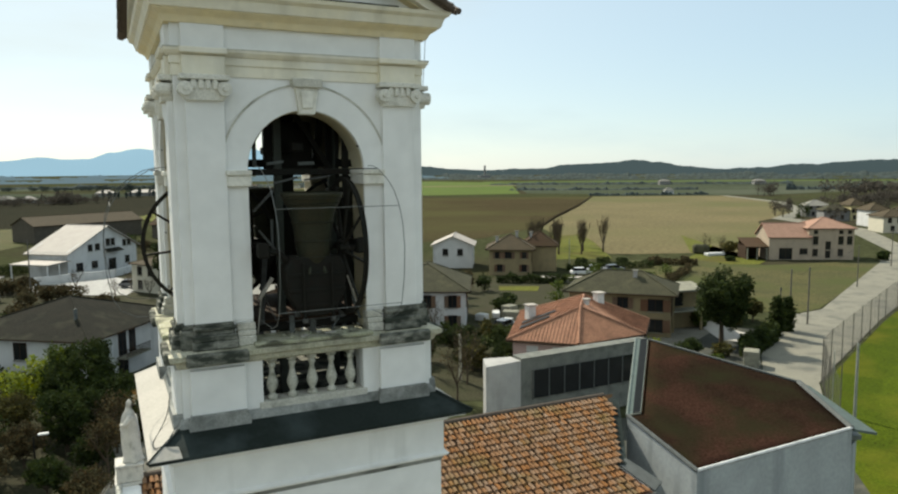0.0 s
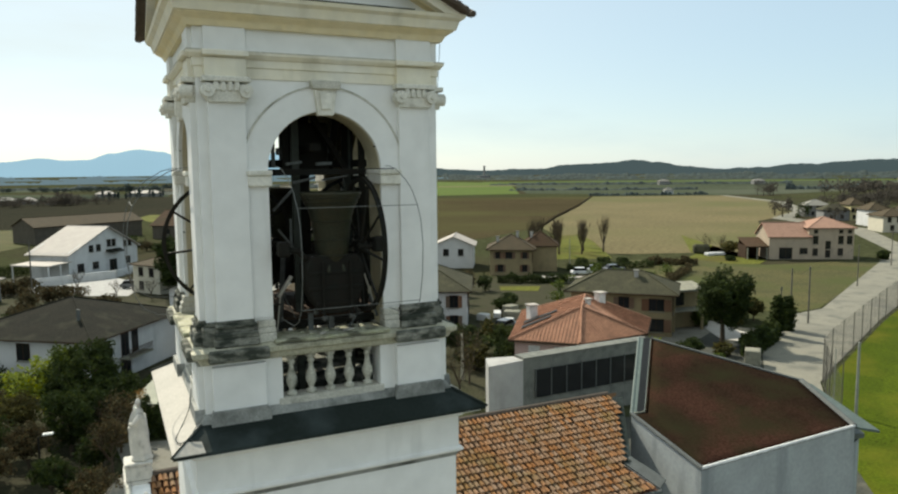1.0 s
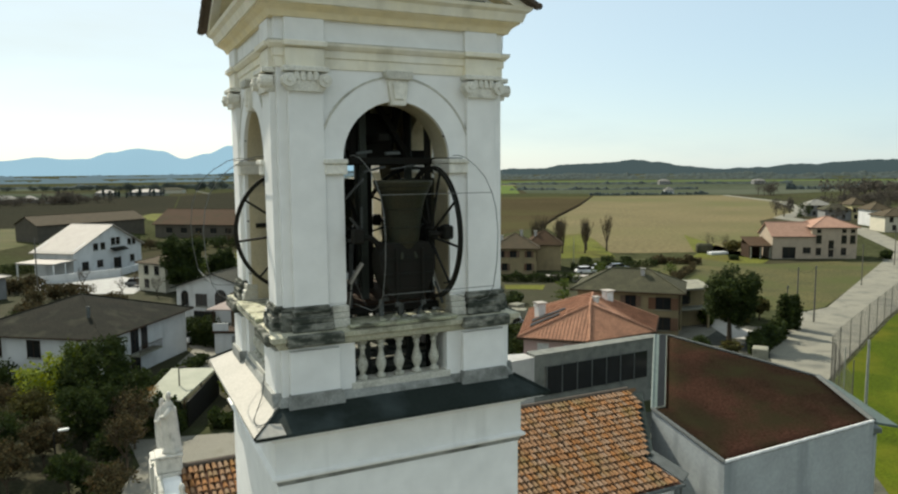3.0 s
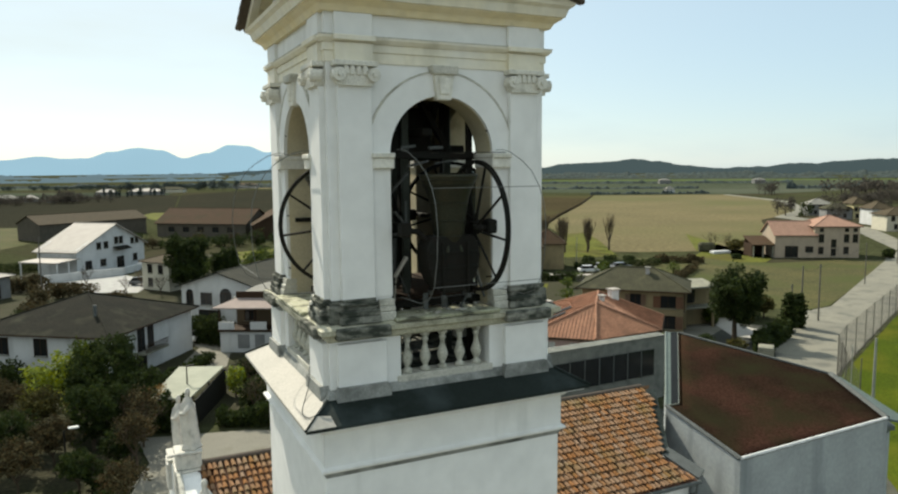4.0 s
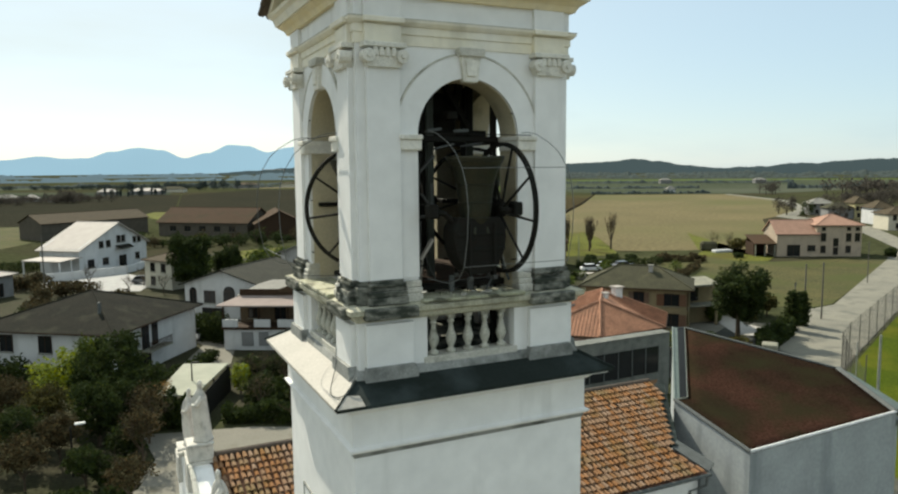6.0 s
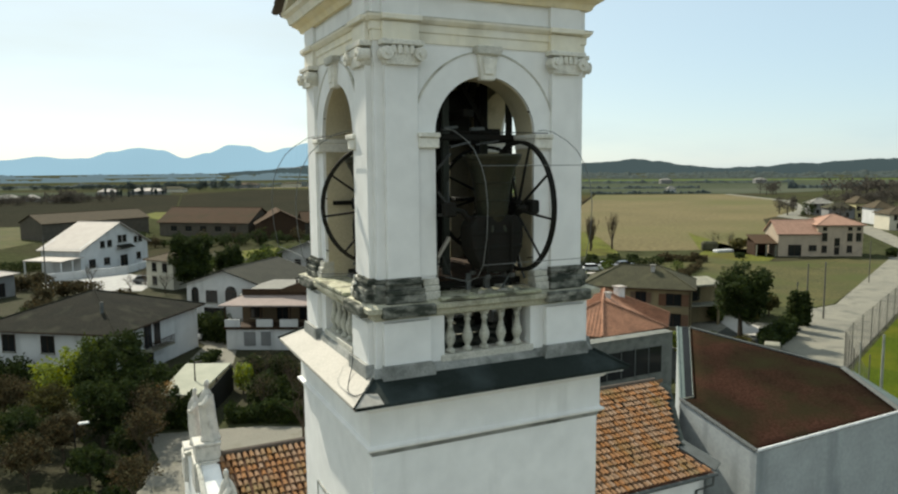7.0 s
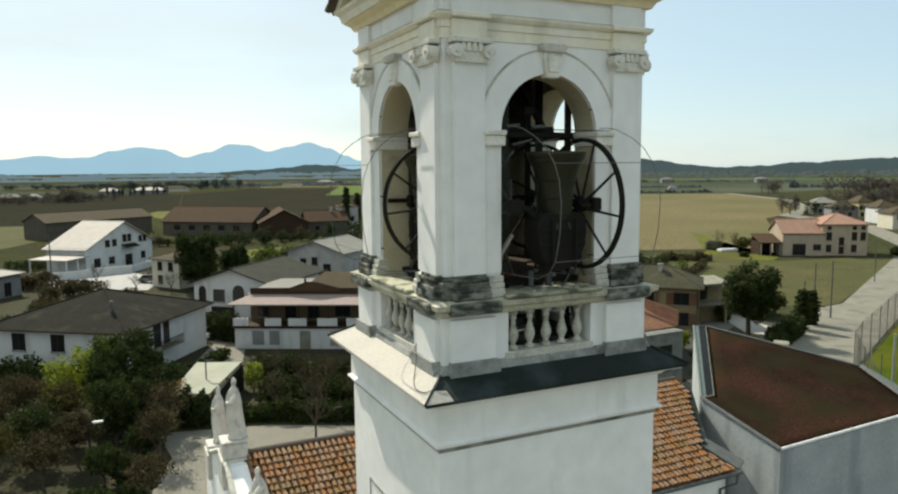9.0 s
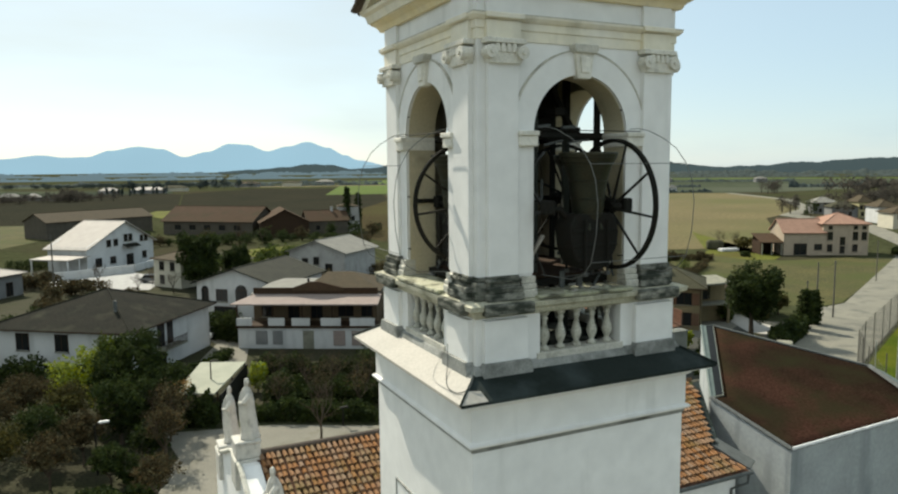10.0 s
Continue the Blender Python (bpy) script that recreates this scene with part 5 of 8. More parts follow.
    for p in planes:          # hips and ridges
        for a, b in zip(p, p[1:] + p[:1]):
            key = tuple(sorted((a, b)))
            if key in seen and (a[2] > ze + 0.01 or b[2] > ze + 0.01):
                part("ridge_cap", tube(bmesh.new(), [a, b], 0.10, 0.10, 6), roof_mat, e)
            seen.add(key)
    if kind != "flat":
        for a, b in ((p[0], p[1]) for p in planes if abs(p[0][2] - p[1][2]) < 0.01 and p[0][2] < ridge - 0.01):
            a2, b2 = Vector(a) - Vector((0, 0, thick * 0.6)), Vector(b) - Vector((0, 0, thick * 0.6))
            part("gutter", tube(bmesh.new(), [a2, b2], 0.07, 0.07, 6), WOOD, e)

    def window(side, s, z, w, h, style="shut"):
        if side == "front":
            m = Matrix.Translation((s, 0, z))
        elif side == "left":
            m = Matrix.Translation((0, s, z)) @ Matrix.Rotation(-math.pi / 2, 4, "Z")
        else:
            m = Matrix.Translation((A, s, z)) @ Matrix.Rotation(math.pi / 2, 4, "Z")
        g = part("window", boxes((-w / 2, w / 2, -0.025, 0.05, 0, h)), GLASS if style != "door" else WOOD, e, m=m)
        part("window_frame", boxes((-w / 2 - 0.07, -w / 2, -0.06, 0.03, -0.07, h + 0.07), (w / 2, w / 2 + 0.07, -0.06, 0.03, -0.07, h + 0.07),
                                   (-w / 2, w / 2, -0.06, 0.03, h, h + 0.07), (-0.03, 0.03, -0.05, 0.03, 0, h)), COPING if style == "white" else WOOD, g)
        part("window_sill", boxes((-w / 2 - 0.12, w / 2 + 0.12, -0.14, 0.03, -0.12, -0.05)), CONCRETE, g)
        if shutters and style == "shut":
            for sx in (-1, 1):
                x0, x1 = sorted((sx * (w / 2 + 0.04), sx * (w + 0.02)))
                part("shutter", boxes((x0, x1, -0.09, -0.065, 0, h)), shutters, g)

    for side, rows in (("front", front), ("left", left), ("right", right)):
        for row in rows:
            window(side, *row)
    for x, y, w, h in chimneys:
        inset = max(0.0, min(x, y, A - x, B - y))
        zr = eave + (ridge - eave) * min(1.0, inset / (min(A, B) / 2)) - 0.5
        w = w * 0.85
        c = part("chimney", boxes((x - w / 2, x + w / 2, y - w / 2, y + w / 2, zr, zr + h)), END_WALL, e)
        part("chimney_cap", boxes((x - w / 2 - 0.12, x + w / 2 + 0.12, y - w / 2 - 0.12, y + w / 2 + 0.12, zr + h, zr + h + 0.12)), ROOF_ASH, c)
    return e


def prismy(bm, pts, x0, x1):
    """A polygon in the yz plane, made solid from x0 to x1."""
    a = [bm.verts.new((x0, y, z)) for y, z in pts]
    b = [bm.verts.new((x1, y, z)) for y, z in pts]
    bm.faces.new(a), bm.faces.new(b)
    for i in range(len(pts)):
        j = (i + 1) % len(pts)
        bm.faces.new((a[i], a[j], b[j], b[i]))
    return bm


def ribs_on(poly, step, r):
    """Rows of tiles up a slope whose first edge is the eave."""
    a, b = poly[0], poly[1]
    e = (b - a).normalized()
    up = (b - a).cross(poly[2] - a).normalized().cross(e)
    up = up if up.z > 0 else -up
    flat_pts = [((p - a).dot(e), (p - a).dot(up)) for p in poly]
    bm = bmesh.new()
    lo, hi = min(p[0] for p in flat_pts), max(p[0] for p in flat_pts)
    k = lo + step / 2
    while k < hi:
        cuts = []
        for (s0, t0), (s1, t1) in zip(flat_pts, flat_pts[1:] + flat_pts[:1]):
            if (s0 - k) * (s1 - k) < 0:
                cuts.append(t0 + (t1 - t0) * (k - s0) / (s1 - s0))
        if len(cuts) > 1 and max(cuts) - min(cuts) > 0.2:
            tube(bm, [a + e * k + up * min(cuts) + Vector((0, 0, 0.02)), a + e * k + up * max(cuts) + Vector((0, 0, 0.02))], r, r, 4)
        k += step
    return bm


def red_house():
    """A house under one red roof of several hips, a blunt corner towards the hall."""
    e = thing("house", pose(0, 0, 0), "rose house with a bright red tiled roof of several hips", "house")
    v = Vector
    ll, nn, rr, r2, kk, l2 = v((30.9, 46.4, 4.0)), v((35.85, 41.75, 4.0)), v((44.1, 42.2, 4.0)), v((48.9, 47.2, 4.0)), v((46.4, 57.0, 4.0)), v((39.0, 57.4, 4.0))
    aa, cc = v((39.2, 46.2, 6.40)), v((43.4, 51.4, 6.45))
    mid = (ll + nn + rr + r2 + kk + l2) / 6
    inner = [mid + (p - mid) * 0.92 for p in (ll, nn, rr, r2, kk, l2)]
    part("wall", slab(bmesh.new(), [(p.x, p.y) for p in inner], 0, 3.92), ROSE, e)
    for p in ((ll, nn, aa), (nn, rr, aa), (rr, r2, cc), (rr, cc, aa), (r2, kk, cc), (kk, l2, cc), (l2, ll, aa), (l2, aa, cc)):
        so = part("roof_slope", sheet(bmesh.new(), p, 0.14), ROOF_RED, e)
    for p in ((ll, nn, aa), (nn, rr, aa), (rr, r2, cc, aa), (l2, ll, aa, cc)):
        o2 = part("tile_course", ribs_on(p, 0.34, 0.055), ROOF_RED, e)
        o2["kind"] = "stuff"
    for a, b in ((nn, aa), (ll, aa), (rr, aa), (aa, cc), (r2, cc), (kk, cc), (l2, cc)):
        part("ridge_cap", tube(bmesh.new(), [a + v((0, 0, 0.05)), b + v((0, 0, 0.05))], 0.13, 0.13, 7), ROOF_RED, e)
    for a, b in ((ll, nn), (nn, rr), (rr, r2), (l2, ll)):
        part("gutter", tube(bmesh.new(), [a - v((0, 0, 0.12)), b - v((0, 0, 0.12))], 0.10, 0.10, 6), WOOD, e, "dark brown gutter")
    for f, g in ((0.16, 0.55), (0.34, 0.62)):          # dark roof lights on the back slope
        a, b = ll.lerp(l2, f), ll.lerp(l2, f + 0.10)
        q = [a.lerp(aa.lerp(cc, f), 0.14), a.lerp(aa.lerp(cc, f), g), b.lerp(aa.lerp(cc, f + 0.10), g), b.lerp(aa.lerp(cc, f + 0.10), 0.14)]
        part("roof_light", sheet(bmesh.new(), [p + v((0, 0, 0.16)) for p in q], 0.10), DARK_PANEL, e, "dark roof light")
    along_wall = (inner[1] - inner[0])
    turn = math.atan2(along_wall.y, along_wall.x)
    for f in (0.30, 0.70):
        p = inner[0] + along_wall * f
        g = part("window", boxes((-0.55, 0.55, -0.04, 0.05, 0, 1.5)), COPING, e, "white closed shutter", pose(p.x, p.y, 1.9, 0, 0, math.degrees(turn)))
        part("window_sill", boxes((-0.70, 0.70, -0.15, 0.03, -0.12, -0.05)), CONCRETE, g)
    for x, y, z, h in ((44.3, 50.0, 5.3, 1.5), (36.7, 51.5, 4.4, 1.5), (41.2, 47.9, 6.2, 0.5)):
        w = 0.42 if h > 1 else 0.2
        c = part("chimney", boxes((x - w, x + w, y - w, y + w, z, z + h)), COPING, e, "white chimney")
        part("chimney_cap", boxes((x - w - 0.14, x + w + 0.14, y - w - 0.14, y + w + 0.14, z + h, z + h + 0.14)), ROOF_PALE, c)
    return e


# houses on the far side of the hall
red_house()
house("wide beige house with a grey-brown hip roof", 48.2, 60.9, -44.4, 12.0, 7.4, 5.45, 7.4, BEIGE, ROOF_GREY, over=0.75,
      front=((3, 3.3, 1.2, 1.3), (6.4, 3.3, 1.2, 1.3), (10.2, 3.1, 1.7, 1.4), (10.2, 0.6, 1.7, 1.5)), right=((2.0, 2.6, 2.2, 2.2), (5.0, 2.8, 1.4, 1.6)), shutters=SHUTTER, chimneys=((7.6, 2.6, 0.55, 1.2),))
wing = thing("house_wing", pose(0, 0, 0), "flat-roofed side wing with a grey slab over a dark porch", "house wing")
part("roof_slab", slab(bmesh.new(), [(58.6, 54.2), (63.3, 53.6), (66.2, 59.2), (61.2, 60.4)], 5.02, 5.22), CONCRETE, wing, "grey flat roof slab")
part("wall", slab(bmesh.new(), [(59.6, 56.4), (64.0, 55.6), (65.6, 59.0), (61.4, 60.2)], 0, 5.02), BEIGE, wing)
part("window", boxes((60.4, 61.8, 55.9, 56.2, 2.9, 4.5)), GLASS, wing, m=pose(0, 0, 0))
part("porch_floor", slab(bmesh.new(), [(58.8, 54.4), (63.0, 53.9), (63.8, 55.7), (59.6, 56.5)], 2.45, 2.62), CONCRETE, wing)
for x, y in ((58.9, 54.5), (63.0, 54.0)):
    part("porch_post", boxes((x - 0.12, x + 0.12, y - 0.12, y + 0.12, 0, 5.02)), BEIGE, wing)
house("beige house with brown shutters and tiled hip roof", 62.3, 107.4, -31, 8.0, 8.0, 5.2, 7.5, BEIGE, ROOF_BROWN, over=0.7,
      front=((1.5, 3.2, 0.8, 1.2), (3.6, 3.2, 1.2, 1.2), (6.6, 3.2, 0.8, 1.2), (6.6, 0.7, 0.9, 1.3), (2.0, 0.7, 1.0, 1.3)), right=((2.0, 2.4, 2.4, 2.2), (5.5, 2.4, 2.0, 2.2)), chimneys=((1.4, 3.5, 0.6, 1.5), (5.2, 5.0, 0.6, 1.6)), shutters=SHUTTER)
house("red roofed rear wing of a beige house", 70.6, 108.6, -31, 6.4, 7.0, 5.3, 7.7, BEIGE, ROOF_RUST, over=0.5, name="house_wing", chimneys=((1.5, 2.5, 0.6, 1.6),), right=((2.0, 2.9, 1.0, 1.4), (5.0, 2.9, 1.0, 1.4)))
house("white house with a grey-green hip roof", 27.6, 71.2, -28, 10.2, 12.0, 5.4, 8.0, WHITE, ROOF_GREY, over=0.6,
      front=((2.0, 3.1, 1.1, 1.5), (5.4, 3.1, 1.1, 1.5), (8.6, 3.1, 1.0, 1.5), (8.6, 0.6, 1.0, 1.5)), right=((2.5, 3.0, 1.1, 1.6), (6.5, 3.0, 1.1, 1.6), (9.5, 0.5, 1.1, 1.6)), shutters=SHUTTER)
house("small pale house with a light gable", 57.0, 121.5, -30, 8.0, 8.0, 4.8, 6.6, WHITE, ROOF_PALE, kind="gable_y", front=((2.5, 2.6, 1.0, 1.3), (5.5, 2.6, 1.0, 1.3)))
house("low brick outbuilding with a dark flat roof", 58.8, 63.0, -35, 14.0, 5.0, 3.6, 3.6, CONCRETE, WOOD, kind="flat", over=0.2, name="outbuilding")

# the farm by the road
house("cream farmhouse of three floors with a red hip roof", 133.3, 94.2, -30.5, 9.3, 9.0, 6.9, 8.9, FARM_WALL, ROOF_FARM, over=0.45,
      front=((1.4, 3.3, 0.95, 1.7), (4.0, 2.2, 0.95, 1.7), (6.6, 3.3, 0.95, 1.7), (8.4, 3.3, 0.95, 1.7), (1.4, 0.8, 0.95, 1.5), (6.6, 0.8, 0.95, 1.5), (4.0, 0.4, 0.9, 1.5), (1.4, 5.6, 0.7, 0.7), (6.6, 5.6, 0.7, 0.7), (8.4, 5.6, 0.7, 0.7)), right=((2.5, 3.3, 0.9, 1.6), (6, 3.3, 0.9, 1.6)))
house("long barn with a rose tiled roof and pale gable", 126.0, 98.2, -30.5, 8.6, 8.5, 5.0, 7.7, FARM_WALL, ROOF_FARM, kind="gable_x", over=0.35, name="barn", front=((7.2, 1.2, 1.5, 1.2), (3.5, 0.1, 2.6, 2.4)))
lean = thing("lean_to_shed", pose(126.0, 98.2, 0, 0, 0, -30.5), "open lean-to shed with a brown tiled roof against the barn", "shed")
part("roof", sheet(bmesh.new(), [(-4.9, -0.6, 2.9), (-0.2, -0.6, 2.9), (-0.2, 6.2, 4.3), (-4.9, 6.2, 4.3)], 0.16), ROOF_RUST, lean)
part("back_wall", boxes((-4.6, -0.2, 5.8, 6.0, 0, 4.0)), WOOD, lean)
part("side_wall", boxes((-4.7, -4.55, 0.4, 5.9, 0, 2.9)), WOOD, lean)
for x in (-4.5, -2.5, -0.5):
    part("post", boxes((x - 0.12, x + 0.12, -0.3, -0.06, 0, 2.85)), CONCRETE, lean, "pale post")
part("beam", boxes((-4.7, -0.3, -0.32, -0.08, 2.6, 2.82)), WOOD, lean)
# the village along the road beyond
VILLAGE = ((246, 184, -35, 9, 8, 4.6, GREY_WALL, ROOF_ASH), (234, 167, -35, 9, 8, 4.0, GREY_WALL, ROOF_GREY), (241, 161.5, -33, 4.6, 9, 6.0, YELLOW, ROOF_BROWN), (223, 142, -31, 6.4, 9, 5.6, WHITE, ROOF_BROWN),
           (206, 126, -30, 9, 9, 5.0, PALE, ROOF_BROWN), (244, 142, -30, 11, 9, 5.2, PALE, ROOF_BROWN), (186, 101, -30, 13, 10, 5.4, ROSE, ROOF_BROWN), (272, 152, -28, 12, 10, 5.6, WHITE, ROOF_BROWN))
for x, y, tn, A, B, ev, wm, rm in VILLAGE:
    house("small village house with a tiled roof by the road", x, y, tn, A, B, ev, ev + 2.0, wm, rm, over=0.5,
          front=((A * 0.2, 3.0, 1.0, 1.5), (A * 0.5, 3.0, 1.0, 1.5), (A * 0.8, 3.0, 1.0, 1.5), (A * 0.3, 0.6, 1.0, 1.5), (A * 0.7, 0.6, 1.0, 1.5)))

# houses on the other side
h = house("white two-storey house with a dark hip roof and balcony", -5.0, 60.8, 54, 14.4, 14.6, 4.95, 7.5, WHITE, ROOF_DARK, over=0.65,
          left=((7.1, 2.7, 1.3, 1.6), (11.3, 2.7, 1.3, 1.6), (11.3, 0.3, 1.6, 0.9)),
          front=((2.0, 2.5, 1.3, 1.6), (5.0, 2.2, 1.1, 2.2), (6.6, 2.2, 0.9, 2.2), (5.0, 0.1, 1.4, 2.0)), chimneys=())
part("flue", tube(bmesh.new(), [(3.0, 3.4, 5.9), (3.0, 3.4, 7.1)], 0.16, 0.16, 8), GREY_METAL, h, "small grey flue pipe")
bal = part("balcony", boxes((4.0, 8.0, -1.15, 0.0, 2.0, 2.15)), CONCRETE, h)
bm = boxes((4.0, 8.0, -1.15, -1.10, 2.95, 3.0))
for i in range(27):
    box(bm, 4.0 + i * 0.15, 4.03 + i * 0.15, -1.14, -1.11, 2.15, 2.95)
part("balcony_rail", bm, WOOD, bal)
gable = house("white house with a wide front gable", 3.7, 85.4, -41, 11.2, 13, 5.45, 7.3, WHITE, ROOF_SLATE, kind="gable_y", over=0.6,
      front=((1.2, 3.0, 0.9, 1.5), (3.6, 3.0, 1.5, 1.5), (6.4, 3.0, 1.5, 1.5), (4.0, 0.3, 3.0, 2.0)))
for x, w in ((1.2, 0.9), (6.4, 1.5)):
    bm = bmesh.new()
    prism(bm, [(x + w / 2 * math.cos(math.pi * k / 10), 4.56 + w * 0.42 * math.sin(math.pi * k / 10)) for k in range(11)], -0.05, 0.03)
    part("arched_window_head", bm, GLASS, gable, "dark arched window head")
# house with a veranda
h = house("two-storey house with a rose veranda roof and brown hip roof", 8.2, 71.2, -28, 14.0, 11, 5.7, 5.7, VERANDA, ROOF_ASH, kind="flat", over=0.3,
          front=((1.6, 3.1, 1.2, 1.9), (4.6, 2.9, 1.2, 2.1), (7.2, 2.9, 1.2, 2.1), (10.5, 3.1, 1.6, 1.9), (12.9, 3.1, 1.2, 1.9)))
part("lower_wall", boxes((-1.0, 14.0, -2.6, 0.0, 0, 2.35)), WHITE, h)
bm = bmesh.new()
sheet(bm, [(-1.6, -3.3, 5.1), (14.6, -3.3, 5.1), (14.6, -0.5, 5.75), (0.3, -0.5, 5.75)], 0.14)
part("veranda_roof", bm, ROOF_ROSE, h, "rose sheet veranda roof")
part("fascia", boxes((0.2, 14.2, -0.55, -0.4, 5.55, 6.45)), WOOD, h, "dark fascia above the veranda")
bm = bmesh.new()
prism(bm, [(4.6, 6.1), (10.4, 6.1), (10.4, 6.44), (7.6, 7.15), (6.6, 7.15), (4.6, 6.44)], -0.60, -0.42)
part("fascia_pediment", bm, ROOF_RUST, h, "low dark pediment on the fascia")
tops = [(7.6, 4.6, 7.55), (10.6, 4.6, 7.55)]
low = [(5.4, 0.2, 5.95), (14.4, 0.2, 5.95), (14.4, 9.4, 5.95), (5.4, 9.4, 5.95)]
for p in ((low[0], low[1], tops[1], tops[0]), (low[1], low[2], tops[1]), (low[2], low[3], tops[0], tops[1]), (low[3], low[0], tops[0])):
    part("roof_slope", sheet(bmesh.new(), p, 0.14), ROOF_BROWN, h, "brown tiled hip roof")
part("vent_pipe", tube(bmesh.new(), [(6.0, 1.4, 5.8), (6.0, 1.4, 7.2)], 0.13, 0.13, 8), IRON, h)
part("veranda_floor", boxes((-1.2, 14.2, -2.8, 0.0, 2.35, 2.6)), WOOD, h)
for x0, x1 in ((-1.1, 0.6), (2.4, 4.2), (5.0, 7.0), (8.2, 10.4), (11.4, 14.1)):
    part("parapet", boxes((x0, x1, -2.75, -2.55, 2.6, 3.45), bevel=0.02), WHITE, h)
for x in (-1.0, 2.9, 6.2, 9.5, 13.9):
    part("veranda_post", boxes((x - 0.07, x + 0.07, -2.72, -2.58, 2.6, 5.15)), WOOD, h)
part("veranda_rail", boxes((-1.0, 14.0, -2.68, -2.62, 3.35, 3.42), (-1.0, 14.0, -2.68, -2.62, 3.0, 3.05)), WOOD, h)
for x, w, hh, mt in ((1.6, 1.3, 1.5, GREY_WALL), (3.4, 1.1, 1.5, GREY_WALL), (6.8, 1.2, 2.1, CONCRETE), (10.2, 1.3, 1.6, ROOF_ROSE), (12.2, 1.3, 1.6, ROOF_ROSE)):
    part("closed_shutter", boxes((x - w / 2, x + w / 2, -2.68, -2.6, 2.0 - hh, 2.05), bevel=0.015), mt, h)
house("grey rendered house with a pale gable roof", 22.95, 116.9, -46.6, 11.2, 11.5, 5.15, 7.1, END_WALL, ROOF_ASH, kind="gable_y", over=0.6, front=((3.2, 2.4, 1.1, 1.4), (8.0, 1.5, 1.3, 1.5), (5.5, 2.8, 1.0, 1.3)))
h = house("large white house with a pale sheet roof and tall gable", -9.9, 141.5, 50, 19.5, 9, 5.0, 9.4, WHITE, ROOF_PALE, kind="gable_y", ridge_at=0.55, over=0.6,
          front=((6.0, 4.6, 1.1, 1.3), (8.0, 4.6, 1.1, 1.3), (11.0, 5.2, 1.0, 1.4), (12.4, 5.2, 1.0, 1.4), (15.8, 4.8, 0.9, 1.2), (17.2, 4.8, 0.9, 1.2), (3.0, 1.0, 1.6, 1.6), (7.0, 1.2, 1.5, 1.3), (12.0, 0.3, 2.0, 2.2), (16.5, 1.2, 1.2, 1.4)))
bm = bmesh.new()
sheet(bm, [(-6.0, -1.0, 3.4), (-0.2, -1.0, 3.6), (-0.2, 7.5, 3.6), (-6.0, 7.5, 3.4)], 0.2)
part("canopy", bm, ROOF_PALE, h, "white flat canopy")
for x, y in ((-5.8, -0.8), (-3.0, -0.8), (-5.8, 7.2)):
    part("canopy_post", boxes((x - 0.1, x + 0.1, y - 0.1, y + 0.1, 0, 3.3)), WHITE, h)
part("small_canopy", sheet(bmesh.new(), [(10.0, -1.2, 4.1), (14.2, -1.2, 4.1), (14.2, 0, 4.7), (10.0, 0, 4.7)], 0.1), ROOF_DARK, h)
house("grey farm shed with a low gable roof", -21.5, 222, 32, 34, 12, 5.0, 7.4, BARN_WALL, ROOF_BROWN, kind="gable_x", over=0.4, name="barn")
house("long low barn with a reddish-brown tiled roof", 9.5, 224, -40, 30, 15, 4.3, 8.3, BARN_WALL, ROOF_RUST, kind="gable_x", over=0.6, name="barn", front=((5, 1.5, 2, 1.5), (10, 1.5, 2, 1.5), (15, 1.5, 2, 1.5), (20, 1.5, 2, 1.5), (25, 1.5, 2, 1.5)))
house("dark farm barn with a brown roof and wide gable", 33.5, 197, -8, 13.5, 18, 4.4, 8.0, WOOD, ROOF_RUST, kind="gable_y", over=0.6, name="barn")
house("low farm building with a rusty brown roof", 47.6, 199, -6, 12, 11, 4.2, 7.0, BARN_WALL, ROOF_RUST, kind="gable_x", over=0.5, name="barn", front=((3, 1.4, 1.0, 1.3), (7, 1.4, 1.0, 1.3)), chimneys=((8, 5, 0.8, 2.2),))
house("narrow grey farm tower house with small windows", 58.5, 203, -10, 6, 6, 8.0, 8.9, END_WALL, ROOF_BROWN, over=0.3, front=((1.5, 3.5, 0.9, 1.4), (4.2, 3.5, 0.9, 1.4), (1.5, 0.8, 0.9, 1.4)))
house("small rose house with a flat hip roof", 0.6, 120.0, -55, 6.6, 7, 4.9, 6.0, PALE, ROOF_BROWN, over=0.4, front=((2.0, 2.9, 1.0, 1.4), (4.6, 2.9, 1.0, 1.4), (2.0, 0.6, 1.0, 1.4)))
house("low house with a pale roof at the field edge", -29, 109.5, 49, 15.5, 10, 3.7, 5.2, GREY_WALL, ROOF_PALE, over=0.6, front=((10, 1.2, 1.2, 1.4), (13, 0.2, 1.1, 2.1), (6, 1.2, 1.2, 1.4)))


# ---- fields, roads and yards ----
flat("field_stubble", [(131, 197), (118, 167), (100, 128), (104, 122), (121, 115), (134, 111), (160, 128), (212, 177), (258, 199), (341, 280), (382, 357), (302, 397)], 0.05, FIELD, "olive stubble field with a pale track along it", "field")
flat("field_ploughed", [(60, 170), (95, 172), (131, 197), (301, 397), (230, 432), (150, 465), (60, 420)], 0.04, SOIL, "brown ploughed field", "field")
flat("field_wheat", [(140, 505), (218, 492), (292, 478), (500, 850), (470, 1040), (330, 1050)], 0.06, MEADOW, "bright green winter wheat field", "field")
